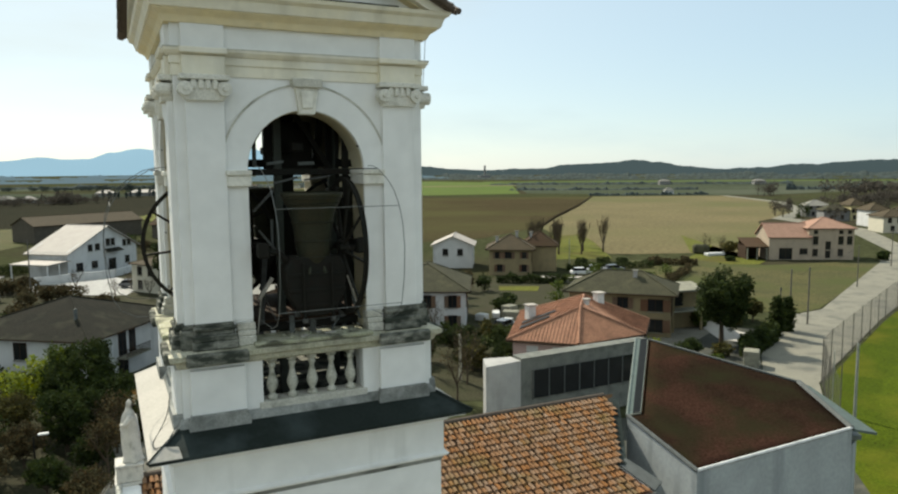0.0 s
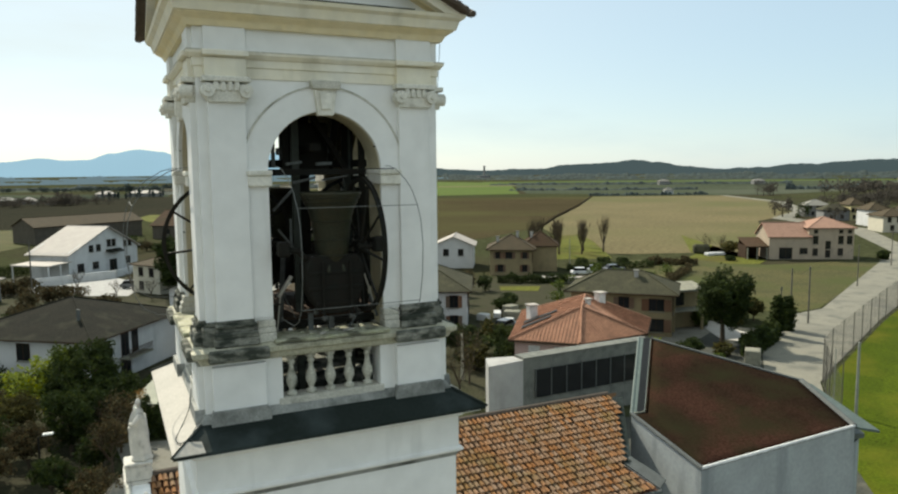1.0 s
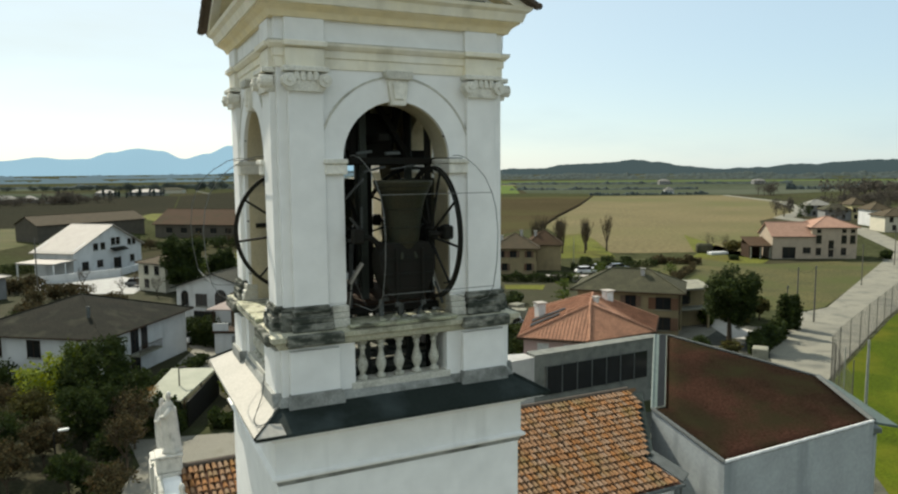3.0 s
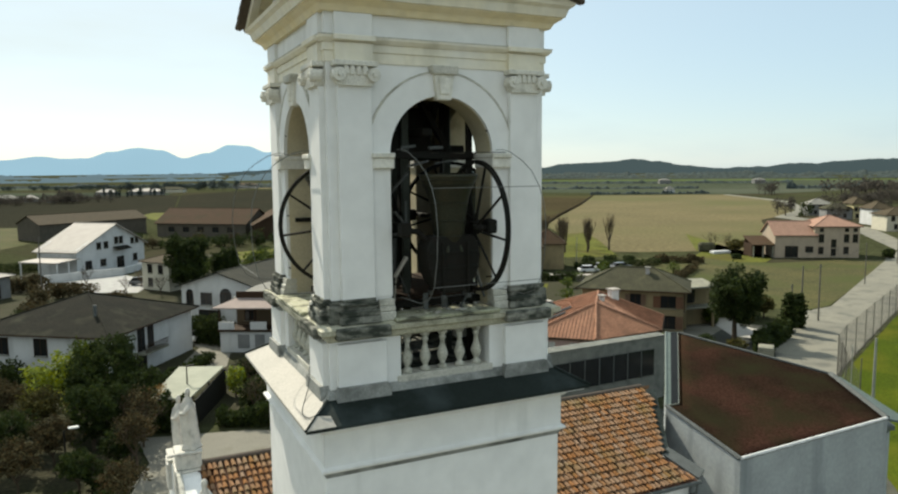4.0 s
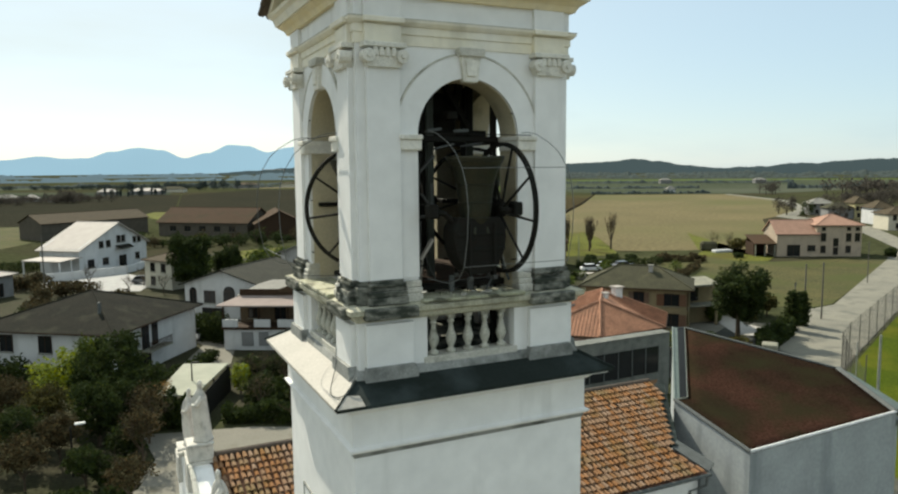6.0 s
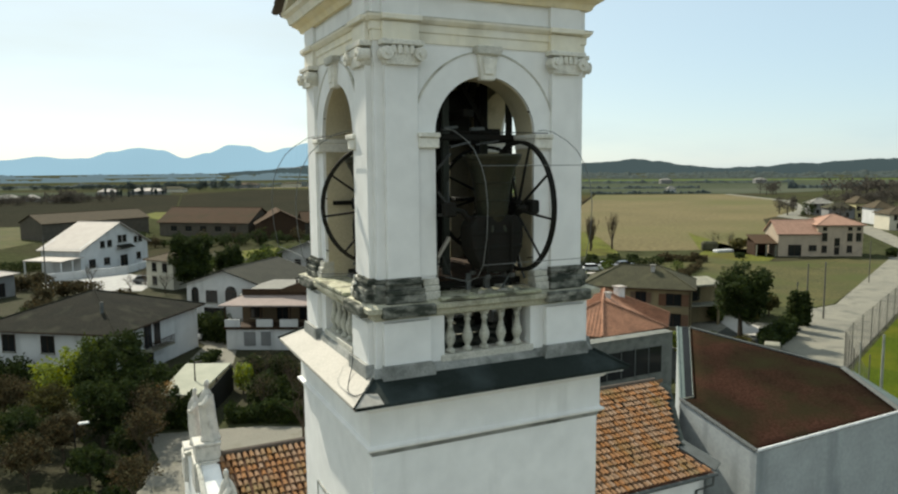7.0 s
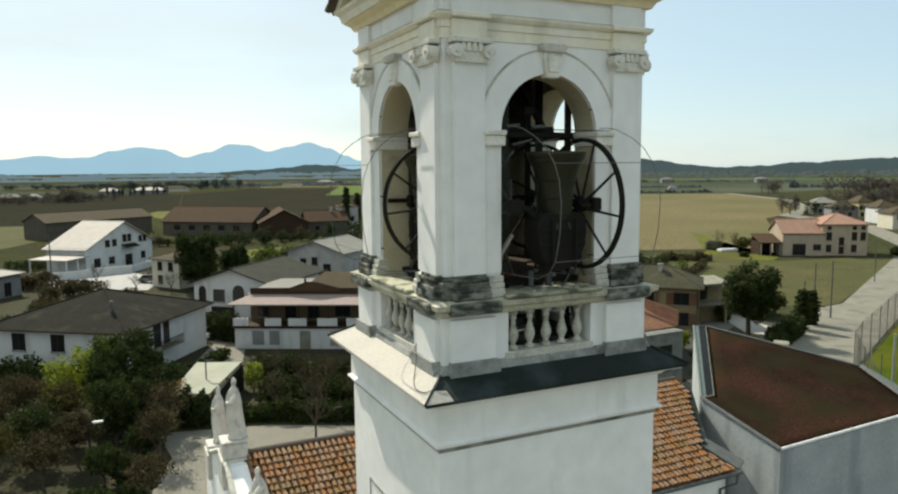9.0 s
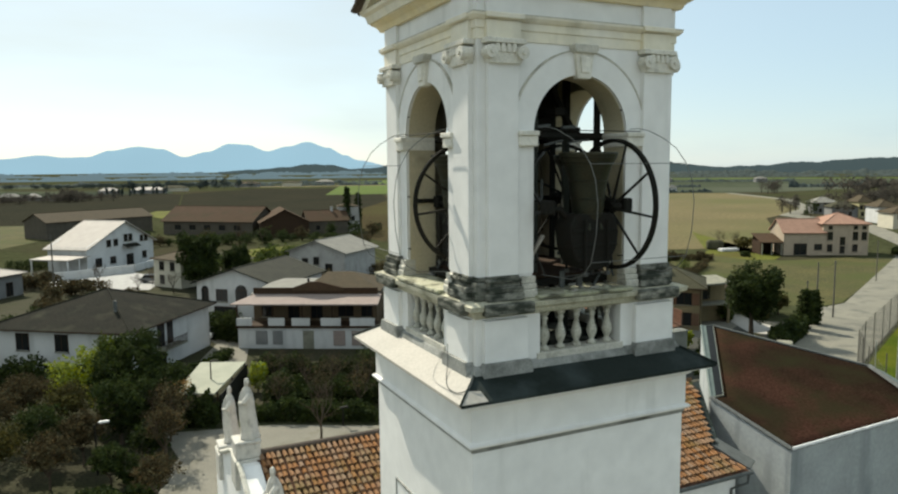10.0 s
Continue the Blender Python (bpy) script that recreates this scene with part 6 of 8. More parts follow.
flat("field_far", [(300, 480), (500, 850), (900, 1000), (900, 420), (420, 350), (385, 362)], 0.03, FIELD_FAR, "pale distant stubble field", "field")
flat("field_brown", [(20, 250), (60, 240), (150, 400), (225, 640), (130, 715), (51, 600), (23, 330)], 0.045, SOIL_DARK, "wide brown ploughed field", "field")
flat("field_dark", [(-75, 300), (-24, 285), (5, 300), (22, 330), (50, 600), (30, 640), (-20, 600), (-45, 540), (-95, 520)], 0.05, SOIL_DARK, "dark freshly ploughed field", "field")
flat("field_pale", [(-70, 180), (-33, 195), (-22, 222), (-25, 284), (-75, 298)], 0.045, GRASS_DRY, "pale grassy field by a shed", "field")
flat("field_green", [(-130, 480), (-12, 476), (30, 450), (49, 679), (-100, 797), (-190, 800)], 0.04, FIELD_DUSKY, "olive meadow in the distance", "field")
flat("field_green_strip", [(14, 300), (19, 306), (32, 350), (16, 356), (8, 330)], 0.07, LAWN, "small bright green meadow", "field")
flat("verge_dry", [(78, 60), (81.3, 55.6), (87.5, 56.3), (143, 83.5), (137, 88), (118, 92), (112, 107), (98, 112), (88, 100), (84, 80)], 0.06, GRASS_DRY, "dry grass plot beside the road", "grass")
flat("verge_farm", [(118, 93.5), (124, 97), (121, 116), (150, 150), (136, 124), (112, 108), (113, 96)], 0.08, LAWN, "green grass round the farm", "grass")
flat("lawn_trees", [(86, 121), (98, 116), (118, 150), (126, 168), (104, 165)], 0.07, LAWN, "yellow-green grass under the bare trees", "grass")
flat("lawn_garden", [(66, 95), (72, 91), (76, 96), (70, 101)], 0.07, LAWN, "small garden lawn", "grass")
flat("lawn_strip", [(22, 152), (32, 160), (36, 172), (24, 168)], 0.07, LAWN, "bright garden grass strip", "grass")
flat("sports_ground", [(30.5, 5.0), (34.5, 10.4), (41.2, 18.2), (48.7, 25.2), (56.4, 32.0), (87.7, 46.9), (159, 77.4), (220, 60), (150, -20), (60, -30), (28, -12)], 0.06, GRASS, "bright green sports ground behind a fence", "grass")
flat("road_main", [(43.4, 25.6), (48.7, 25.6), (56.2, 32.4), (87.4, 47.4), (159, 78.6), (260, 118), (258, 126), (205, 108), (160, 92), (143, 84.5), (87.3, 55.8), (81.5, 55.2), (72, 49), (64, 46), (56, 38.5), (46, 30)], 0.08, ROAD, "pale worn asphalt road", "road")
flat("road_farm", [(143, 85), (160, 93), (206, 138), (228, 185), (270, 209), (332, 270), (381, 358), (386, 357), (338, 268), (276, 206), (236, 182), (214, 136), (168, 93), (158, 86)], 0.09, ROAD, "pale dirt track along the field", "road")
flat("forecourt", [(42, 27.5), (45.6, 29.8), (56, 38.6), (64, 46.2), (71.5, 49.2), (66, 54), (57.6, 49.5), (52, 50), (44, 44), (39, 33)], 0.095, ASPHALT, "worn asphalt beside the houses, dark with painted shade", "yard")
flat("road_junction", [(42.4, 24.8), (48.6, 25.5), (56.2, 32.3), (65.2, 36.8), (75.2, 41.6), (78, 46.5), (72, 48.6), (64, 45.8), (56, 38.2), (46, 29.4)], 0.105, ROAD, "pale worn asphalt at the road junction", "road")
flat("yard_bright", [(69.6, 60.4), (66.4, 52.6), (66.2, 47.4), (62.6, 46.6), (61.0, 49.0), (63.4, 53.6), (67.4, 60.6)], 0.115, PAVING, "pale paved strip between the garden and the road", "yard")
flat("lawn_hedge", [(57.4, 95.0), (63.5, 91.6), (60.5, 87.6), (55.4, 91.2)], 0.075, LAWN, "lime green grass strip before the beige house", "grass")
flat("hall_yard", [(25, -20), (32, -6), (31, 4.5), (35, 11), (42, 17.4), (47, 22), (43, 30), (36, 33), (22.2, 33), (22.2, 18), (26, 12), (25.5, 6)], 0.052, ASPHALT, "dark yard behind the hall with shade in its colour", "yard")
flat("yard_red_house", [(50, 50), (58, 47), (68, 57), (64, 62), (56, 60)], 0.05, LOT, "pale gravel yard beside the houses", "yard")
flat("yard_houses", [(20, 45), (30, 40), (50, 48), (60, 62), (80, 96), (60, 104), (40, 90), (20, 70)], 0.035, YARD, "earthy yards between the houses", "yard")
flat("yard_gardens", [(-40, 40), (-4, 48), (12, 44), (24, 52), (40, 110), (30, 170), (-10, 160), (-40, 130)], 0.03, YARD, "gardens and earth between the houses", "yard")
flat("yard_pale", [(-15, 144), (-5.2, 148), (3, 127), (-0.5, 116), (-9.9, 121), (-16, 128)], 0.06, END_WALL, "pale paved yard before the white house", "yard")
flat("drive", [(0.2, 62.2), (4.2, 72.6), (3.0, 76.6), (6.6, 75.6), (7.4, 70.4), (5.8, 63.2), (2.6, 59.2)], 0.06, LOT, "pale gravel drive between the houses", "drive")
flat("car_park", [(-3.4, 45.5), (4.4, 43.6), (14, 38.5), (22, 34), (22, 18.8), (-2.0, 19.0), (-6, 26), (-4.5, 36), (-2.8, 40)], 0.07, LOT, "pale gravel car park beside the church", "car park")
flat("church_yard", [(-30, -30), (38, -30), (46, 24), (40, 30), (22, 34), (22, 18), (-2.6, 19), (-6, 26), (-30, 24)], 0.04, LOT, "pale paved ground round the church", "yard")
flat("shrub_bed", [(-30, 26), (-5.8, 26), (-4.6, 36), (-3.2, 41), (-3.6, 47), (-14, 50), (-30, 50)], 0.055, YARD, "dark earth under the shrubs", "garden bed")
for k, (a, b, d, mt, lb) in enumerate((((-260, 900), (160, 860), 90, FIELD_FAR, "pale distant meadow strip"), ((-300, 1060), (330, 980), 70, FIELD_FAR, "distant green field strip"), ((120, 760), (460, 690), 40, FIELD, "distant tan field strip"),
                                        ((480, 900), (960, 560), 60, MEADOW, "distant green field strip"), ((420, 700), (860, 420), 50, FIELD_FAR, "distant grey-green field strip"), ((640, 1000), (1150, 560), 90, FIELD_DUSKY, "distant grey-green field strip"))):
    u = Vector((b[0] - a[0], b[1] - a[1])).normalized()
    nn = Vector((-u.y, u.x)) * d
    flat("field_strip_%d" % (k + 1), [a, b, (b[0] + nn.x, b[1] + nn.y), (a[0] + nn.x, a[1] + nn.y)], 0.07 + 0.01 * k, mt, lb, "field")
bm = bmesh.new()
tube(bm, [(131, 197, 0.1), (160, 232, 0.3), (220, 300, 0.3), (301, 397, 0.1)], 0.8, 0.6, 6)
solid("field_hedge", bm, LEAF_BROWN, "low brown hedge between two fields", "hedge", kind="stuff")


# ---- trees and shrubs ----
def leaf_cloud(bm, centre, radii, count, size, rnd, hollow=0.55, seed=0):
    """Many small leaf sprays in an uneven crown with gaps."""
    cx, cy, cz = centre
    made = 0
    while made < count:
        d = Vector((rnd.gauss(0, 1), rnd.gauss(0, 1), rnd.gauss(0, 1))).normalized()
        f = 0.72 + 0.55 * noise.noise(d * 2.1 + Vector((seed, seed * 0.7, 0)))
        r = rnd.uniform(hollow, 1.0) ** 0.6 * f
        p = Vector((cx + d.x * r * radii[0], cy + d.y * r * radii[1], cz + d.z * r * radii[2]))
        if noise.noise(p * 1.3 / max(radii[0], 0.6) * 2 + Vector((seed, 0, 0))) < -0.22:
            if rnd.random() < 0.75:
                made += 1
                continue
        u = Vector((rnd.gauss(0, 1), rnd.gauss(0, 1), rnd.gauss(0, 0.6))).normalized()
        v = u.orthogonal().normalized()
        s = size * rnd.uniform(0.6, 1.3)
        a = [bm.verts.new(p + u * s), bm.verts.new(p + v * s * 0.55 + d * s * 0.15), bm.verts.new(p - u * s), bm.verts.new(p - v * s * 0.55 + d * s * 0.1)]
        bm.faces.new(a)
        made += 1


def branches(bm, rnd, base, d, length, r, depth, spread=0.6, up=0.15):
    p = Vector(base)
    pts = [p]
    steps = 3
    for i in range(steps):
        d = (d + Vector((rnd.gauss(0, 0.12), rnd.gauss(0, 0.12), rnd.gauss(0, 0.06) + up * 0.3))).normalized()
        pts.append(pts[-1] + d * length / steps)
    tube(bm, pts, r, r * 0.62, 5 if depth > 1 else 3)
    if depth <= 0:
        return
    for k in range(3 if depth > 1 else 4):
        i = rnd.choice((1, 2, 3, 3))
        nd = (d + Vector((rnd.gauss(0, spread), rnd.gauss(0, spread), rnd.gauss(0, spread * 0.5) + up))).normalized()
        branches(bm, rnd, pts[i], nd, length * rnd.uniform(0.55, 0.8), r * 0.5, depth - 1, spread, up)


def tree(x, y, h, rx, mat, label, seed, leaves=1500, size=0.22, trunk=0.22, kind="round", name="tree", z0=None, group=""):
    rnd = random.Random(seed)
    e = thing(name, pose(x, y, 0), label, "tree" if name == "tree" else "shrub", group)
    bm = bmesh.new()
    top = h * (0.55 if kind != "column" else 0.9)
    tube(bm, [(0, 0, 0), (rnd.gauss(0, 0.06), rnd.gauss(0, 0.06), top * 0.5), (rnd.gauss(0, 0.1), rnd.gauss(0, 0.1), top)], trunk, trunk * 0.45, 8)
    for k in range(6):
        a = rnd.uniform(0, 6.28)
        z = rnd.uniform(0.3, 0.6) * h
        tube(bm, [(0, 0, z), (math.cos(a) * rx * 0.3, math.sin(a) * rx * 0.3, z + h * 0.08), (math.cos(a) * rx * 0.6, math.sin(a) * rx * 0.6, z + h * 0.15)], trunk * 0.4, trunk * 0.12, 5)
    part("trunk", bm, BARK, e)
    bm = bmesh.new()
    zb = (z0 if z0 is not None else 0.28) * h
    hz = (h - zb) / 2
    if kind == "round":
        leaf_cloud(bm, (0, 0, zb + hz), (rx, rx, hz), int(leaves * 0.5), size, rnd, 0.45, seed)
        for k in range(7):
            a = rnd.uniform(0, 6.28)
            q = rnd.uniform(0.35, 0.7)
            leaf_cloud(bm, (math.cos(a) * rx * q, math.sin(a) * rx * q, zb + hz * rnd.uniform(0.4, 1.6)), (rx * 0.42, rx * 0.42, hz * 0.38), leaves // 14, size, rnd, 0.3, seed + k)
    elif kind == "cone":
        for k in range(9):
            t = k / 8
            leaf_cloud(bm, (0, 0, zb + (h - zb) * (0.08 + 0.86 * t)), (rx * (1.05 - 0.9 * t), rx * (1.05 - 0.9 * t), h * 0.10), int(leaves / 9 * (1.5 - t)), size, rnd, 0.3, seed + k)
    elif kind == "column":
        for k in range(8):
            t = k / 7
            w = rx * math.sin(math.pi * (0.12 + 0.78 * t)) ** 0.5
            leaf_cloud(bm, (0, 0, zb + (h - zb) * (0.05 + 0.9 * t)), (w, w, h * 0.10), leaves // 8, size, rnd, 0.3, seed + k)
    part("crown", bm, mat, e)
    return e


def bare_tree(x, y, h, label, seed, depth=4, trunk=0.16, spread=0.55, up=0.2, haze=0, group="", rad=None, leaf=LEAF_BROWN):
    rnd = random.Random(seed)
    e = thing("bare_tree", pose(x, y, 0), label, "tree", group)
    bm = bmesh.new()
    tube(bm, [(0, 0, 0), (0.03, 0.02, h * 0.16), (0.0, 0.05, h * 0.3)], trunk, trunk * 0.7, 7)
    part("trunk", bm, BARK, e)
    bm = bmesh.new()
    for k in range(5):
        a = k * 1.26 + rnd.uniform(-0.3, 0.3)
        branches(bm, rnd, (0, 0.03, h * rnd.uniform(0.2, 0.3)), Vector((math.cos(a) * spread, math.sin(a) * spread, 0.9)).normalized(), h * 0.32, trunk * 0.5, depth - 1, spread, up)
    part("branch_crown", bm, TWIG, e)
    if haze:
        bm = bmesh.new()
        leaf_cloud(bm, (0, 0, h * 0.66), (rad or h * 0.4, rad or h * 0.4, h * 0.34), haze, 0.10, rnd, 0.2, seed)
        part("dry_leaves", bm, leaf, e)
    return e


# garden before the white house
tree(-5.2, 49.6, 7.8, 3.3, LEAF_DARK, "dense dark evergreen tree in the garden", 3, 21000, 0.125, 0.2, z0=0.03)
tree(-3.6, 47.0, 5.6, 2.4, LEAF_DARK, "dense dark evergreen bush by the car park", 4, 9000, 0.12, 0.15, z0=0.0, name="shrub")
tree(-6.2, 44.6, 5.6, 2.5, LEAF_DARK, "dark evergreen bush in the garden", 41, 9000, 0.12, 0.15, z0=0.0, name="shrub")
tree(-6.4, 50.6, 7.3, 1.7, LEAF_MID, "leafy green shrub in the garden", 42, 5000, 0.13, 0.1, z0=0.2, name="shrub")
tree(-7.6, 51.6, 6.4, 1.5, LEAF_BRIGHT, "sunlit yellow-green shrub in the garden", 5, 2200, 0.16, 0.1, z0=0.05, name="shrub")
tree(-10.0, 52.4, 5.8, 1.7, LEAF_BRIGHT, "sunlit yellow-green shrub in the garden", 6, 2200, 0.16, 0.1, z0=0.05, name="shrub")
tree(-2.3, 48.6, 3.6, 1.8, LEAF_OCHRE, "ochre dry-leaved shrub in the garden", 7, 2200, 0.15, 0.1, z0=0.02, name="shrub")
tree(5.0, 52.6, 3.0, 1.1, LEAF_BRIGHT, "sunlit yellow-green shrub by the carport", 8, 1400, 0.14, 0.08, z0=0.02, name="shrub")
for i, (x, y, h, r) in enumerate(((-12.5, 49.5, 5.2, 2.6), (-9.6, 47.0, 4.8, 2.3), (-14.5, 46.0, 5.0, 2.6), (-11.2, 43.2, 4.4, 2.2), (-8.6, 41.6, 4.0, 1.8), (-13.4, 40.5, 4.2, 2.2), (-10.4, 38.4, 3.8, 1.9), (-7.0, 37.0, 3.0, 1.5), (-16.8, 50.5, 5.2, 2.6))):
    bare_tree(x, y, h, "brown half-bare shrub with dry leaves", 60 + i, 4, 0.08, 0.7, 0.1, 5200, "brown garden shrubs", r, (LEAF_BROWN, LEAF_OLIVE, LEAF_BROWN, LEAF_DARK)[i % 4])
for i, (x, y, h, r) in enumerate(((-4.8, 41.0, 3.0, 1.6), (-5.6, 37.6, 2.0, 1.5), (-7.8, 33.8, 1.6, 1.6), (-5.2, 34.4, 1.2, 1.2))):
    tree(x, y, h, r, LEAF_DARK, "low dark evergreen shrub by the car park", 90 + i, 1900, 0.15, 0.08, z0=0.0, name="shrub", group="low dark shrubs")
for i, (x, y, hh) in enumerate(((-3.6, 39.4, 4.6), (-4.6, 32.6, 3.8), (-3.0, 43.5, 4.8))):
    bare_tree(x, y, hh, "half-bare tree at the edge of the car park", 420 + i, 4, 0.09, 0.6, 0.2, 1800, "trees at the car park", 1.8)
bare_tree(6.9, 38.9, 4.9, "bare young tree in the car park", 21, 4, 0.10, 0.55, 0.2)


def hedge(a, b, h, w, label, seed, n, mat=LEAF_DARK):
    """A clipped hedge: an uneven leafy wall along a line."""
    rnd = random.Random(seed)
    bm = bmesh.new()
    A, B = Vector(a), Vector(b)
    d = (B - A).normalized()
    nrm = Vector((-d.y, d.x))
    for k in range(n):
        f = rnd.random()
        c = A.lerp(B, f)
        hh = h * (0.82 + 0.6 * noise.noise(Vector((f * 7, seed, 0))) + 0.3 * noise.noise(Vector((f * 23, seed, 4))))
        if hh < 0.5 * h and rnd.random() < 0.6:
            continue
        off = rnd.uniform(-1, 1) * w / 2
        z = rnd.random() ** 0.8 * hh
        p = Vector((c.x + nrm.x * off, c.y + nrm.y * off, z))
        u = Vector((rnd.gauss(0, 1), rnd.gauss(0, 1), rnd.gauss(0, 0.7))).normalized()
        v = u.orthogonal().normalized()
        s = rnd.uniform(0.09, 0.2)
        bm.faces.new([bm.verts.new(p + u * s), bm.verts.new(p + v * s * 0.6), bm.verts.new(p - u * s), bm.verts.new(p - v * s * 0.6)])
    for k in range(int((B - A).length / 0.8)):
        c = A + d * (0.4 + k * 0.8)
        tube(bm, [(c.x, c.y, 0), (c.x + rnd.gauss(0, 0.1), c.y + rnd.gauss(0, 0.1), h * 0.8)], 0.05, 0.02, 5)
    return solid("hedge", bm, mat, label, "hedge", kind="stuff")


hedge((2.6, 46.0), (17.5, 38.6), 1.7, 1.6, "dark clipped hedge behind the car park", 31, 9000)
hedge((-2.9, 47.3), (0.6, 45.7), 2.6, 1.6, "dark hedge before the carport", 36, 4200)
hedge((5.2, 50.0), (20.5, 42.2), 2.2, 3.0, "tall dark hedge before the veranda house", 32, 12000)
for i, (x, y, hh) in enumerate(((5.6, 46.8, 3.6), (8.6, 45.6, 4.2), (11.6, 44.0, 3.8), (13.8, 42.6, 4.4), (16.4, 41.2, 4.0), (10.2, 48.2, 4.0), (13.0, 46.8, 4.4), (16.6, 44.8, 4.2))):
    bare_tree(x, y, hh, "bare grey shrub behind the car park", 400 + i, 4, 0.07, 0.6, 0.25, 260, "bare shrubs", 1.5)
hedge((6.0, 56.5), (18.6, 50.0), 2.4, 1.8, "tall dark hedge under the veranda house", 33, 9000)
hedge((-2.0, 56.5), (4.6, 66.0), 1.3, 1.2, "low dark hedge along the drive", 34, 3000)
hedge((-18.4, 67.4), (-7.6, 59.6), 2.7, 1.8, "dark hedge before the white house", 35, 6000)
tree(14.6, 50.6, 3.8, 1.8, LEAF_DARK, "dark evergreen shrub before the veranda house", 131, 2200, 0.15, 0.1, z0=0.03, name="shrub")
for i, (x, y) in enumerate(((9.0, 51.5), (11.5, 50.2), (6.8, 53.2))):
    bare_tree(x, y, 4.0, "bare grey shrub before the veranda house", 140 + i, 4, 0.07, 0.6, 0.2, 120)
# conifers between the houses
tree(7.0, 111.5, 10.2, 4.3, LEAF_DARK, "large dense dark evergreen tree between the houses", 9, 15000, 0.24, 0.3, z0=0.03)
tree(13.4, 116.5, 7.4, 2.8, LEAF_DARK, "dense dark evergreen tree between the houses", 10, 8000, 0.22, 0.25, z0=0.05)
tree(61.0, 203.0, 13.5, 1.9, LEAF_DARK, "tall dark columnar cypress by the farm", 12, 1400, 0.5, 0.3, kind="column", z0=0.03)
tree(65.5, 206.0, 11.5, 1.7, LEAF_DARK, "tall dark columnar cypress by the farm", 13, 1200, 0.5, 0.3, kind="column", z0=0.03)
tree(-17, 126.5, 3.0, 3.0, LEAF_BROWN, "brown shrubs by the yard", 14, 1200, 0.25, 0.1, z0=0, name="shrub")
tree(-10.5, 116.0, 2.8, 2.6, LEAF_BROWN, "brown shrubs by the yard", 15, 1200, 0.25, 0.1, z0=0, name="shrub")
for i, (x, y, h) in enumerate(((-2.2, 114.5, 3.4), (2.8, 111.0, 3.6), (-8, 123, 4.5), (0.4, 122.5, 3.8), (20, 150, 5), (30, 178, 6), (26, 186, 6.5))):
    bare_tree(x, y, h, "bare grey garden tree", 160 + i, 4, 0.09, 0.5, 0.2, 80)
# beside the road
tree(59.4, 47.2, 9.2, 3.5, LEAF_DARK, "dense round dark evergreen tree by the road", 16, 30000, 0.16, 0.3, z0=0.15)
tree(68.2, 47.2, 4.8, 1.35, LEAF_DARK, "dense dark upright bush beside the road", 17, 5000, 0.16, 0.15, kind="column", z0=0.0)
tree(71.6, 48.6, 4.2, 1.3, LEAF_DARK, "dense dark upright bush beside the road", 19, 5000, 0.16, 0.15, kind="column", z0=0.0)
tree(72.6, 54.6, 3.4, 1.5, LEAF_OLIVE, "olive-brown small tree beside the road", 18, 2600, 0.16, 0.12, z0=0.12)
for i, (x, y, h, r, mt) in enumerate(((68.8, 54.0, 2.6, 1.5, LEAF_OLIVE), (69.2, 48.6, 1.2, 1.1, LEAF_DARK), (52.5, 54.2, 2.6, 1.3, LEAF_BRIGHT), (48.8, 46.8, 2.4, 1.2, LEAF_BRIGHT))):
    tree(x, y, h, r, mt, "leafy green shrub in the roadside garden", 180 + i, 1200, 0.16, 0.08, z0=0.0, name="shrub", group="roadside shrubs")
for i, (x, y, h, r, mt) in enumerate(((50.2, 43.6, 2.6, 1.5, LEAF_DARK), (53.0, 45.2, 2.2, 1.4, LEAF_DARK), (46.8, 41.0, 2.8, 1.6, LEAF_DARK), (55.6, 43.4, 1.8, 1.3, LEAF_OLIVE), (58.6, 42.2, 2.2, 1.4, LEAF_DARK), (44.2, 38.6, 2.4, 1.4, LEAF_OLIVE), (60.6, 44.6, 1.9, 1.3, LEAF_MID), (52.2, 41.2, 1.4, 1.1, LEAF_MID), (41.8, 36.4, 2.0, 1.3, LEAF_DARK))):
    tree(x, y, h, r, mt, "dark shrub in the shaded forecourt garden", 450 + i, 1700, 0.14, 0.08, z0=0.0, name="shrub", group="forecourt shrubs")
# pollarded trees near the beige house
for i, (x, y, h) in enumerate(((92, 128, 7), (97, 126, 6.5), (101, 131, 7), (96, 136, 7), (104, 127, 8.6), (88, 131, 6.5), (106, 138, 7), (100, 141, 7), (93, 141, 7.5), (90, 137, 7), (98, 146, 8), (104, 146, 7))):
    bare_tree(x, y, h, "tall bare pollarded tree in the grass", 200 + i, 4, 0.26, 0.35, 0.5, 700, "pollarded trees", 1.3)
for i, (x, y, h, r, mt) in enumerate(((84, 108, 2.2, 1.8, LEAF_DARK), (88, 106, 2.4, 1.6, LEAF_DARK), (92, 105, 2.2, 1.6, LEAF_DARK), (80, 98, 2.6, 1.4, LEAF_MID), (99, 103, 2.4, 1.5, LEAF_BROWN), (104, 100, 2.2, 1.5, LEAF_BROWN), (47, 76, 2.2, 1.8, LEAF_DARK), (50, 79, 2.2, 1.8, LEAF_DARK), (33, 56, 2.6, 2.0, LEAF_DARK), (30, 53, 2.4, 1.8, LEAF_DARK))):
    tree(x, y, h, r, mt, "dark garden hedge shrub between the houses", 230 + i, 800, 0.22, 0.08, z0=0.0, name="shrub", group="garden hedge shrubs")
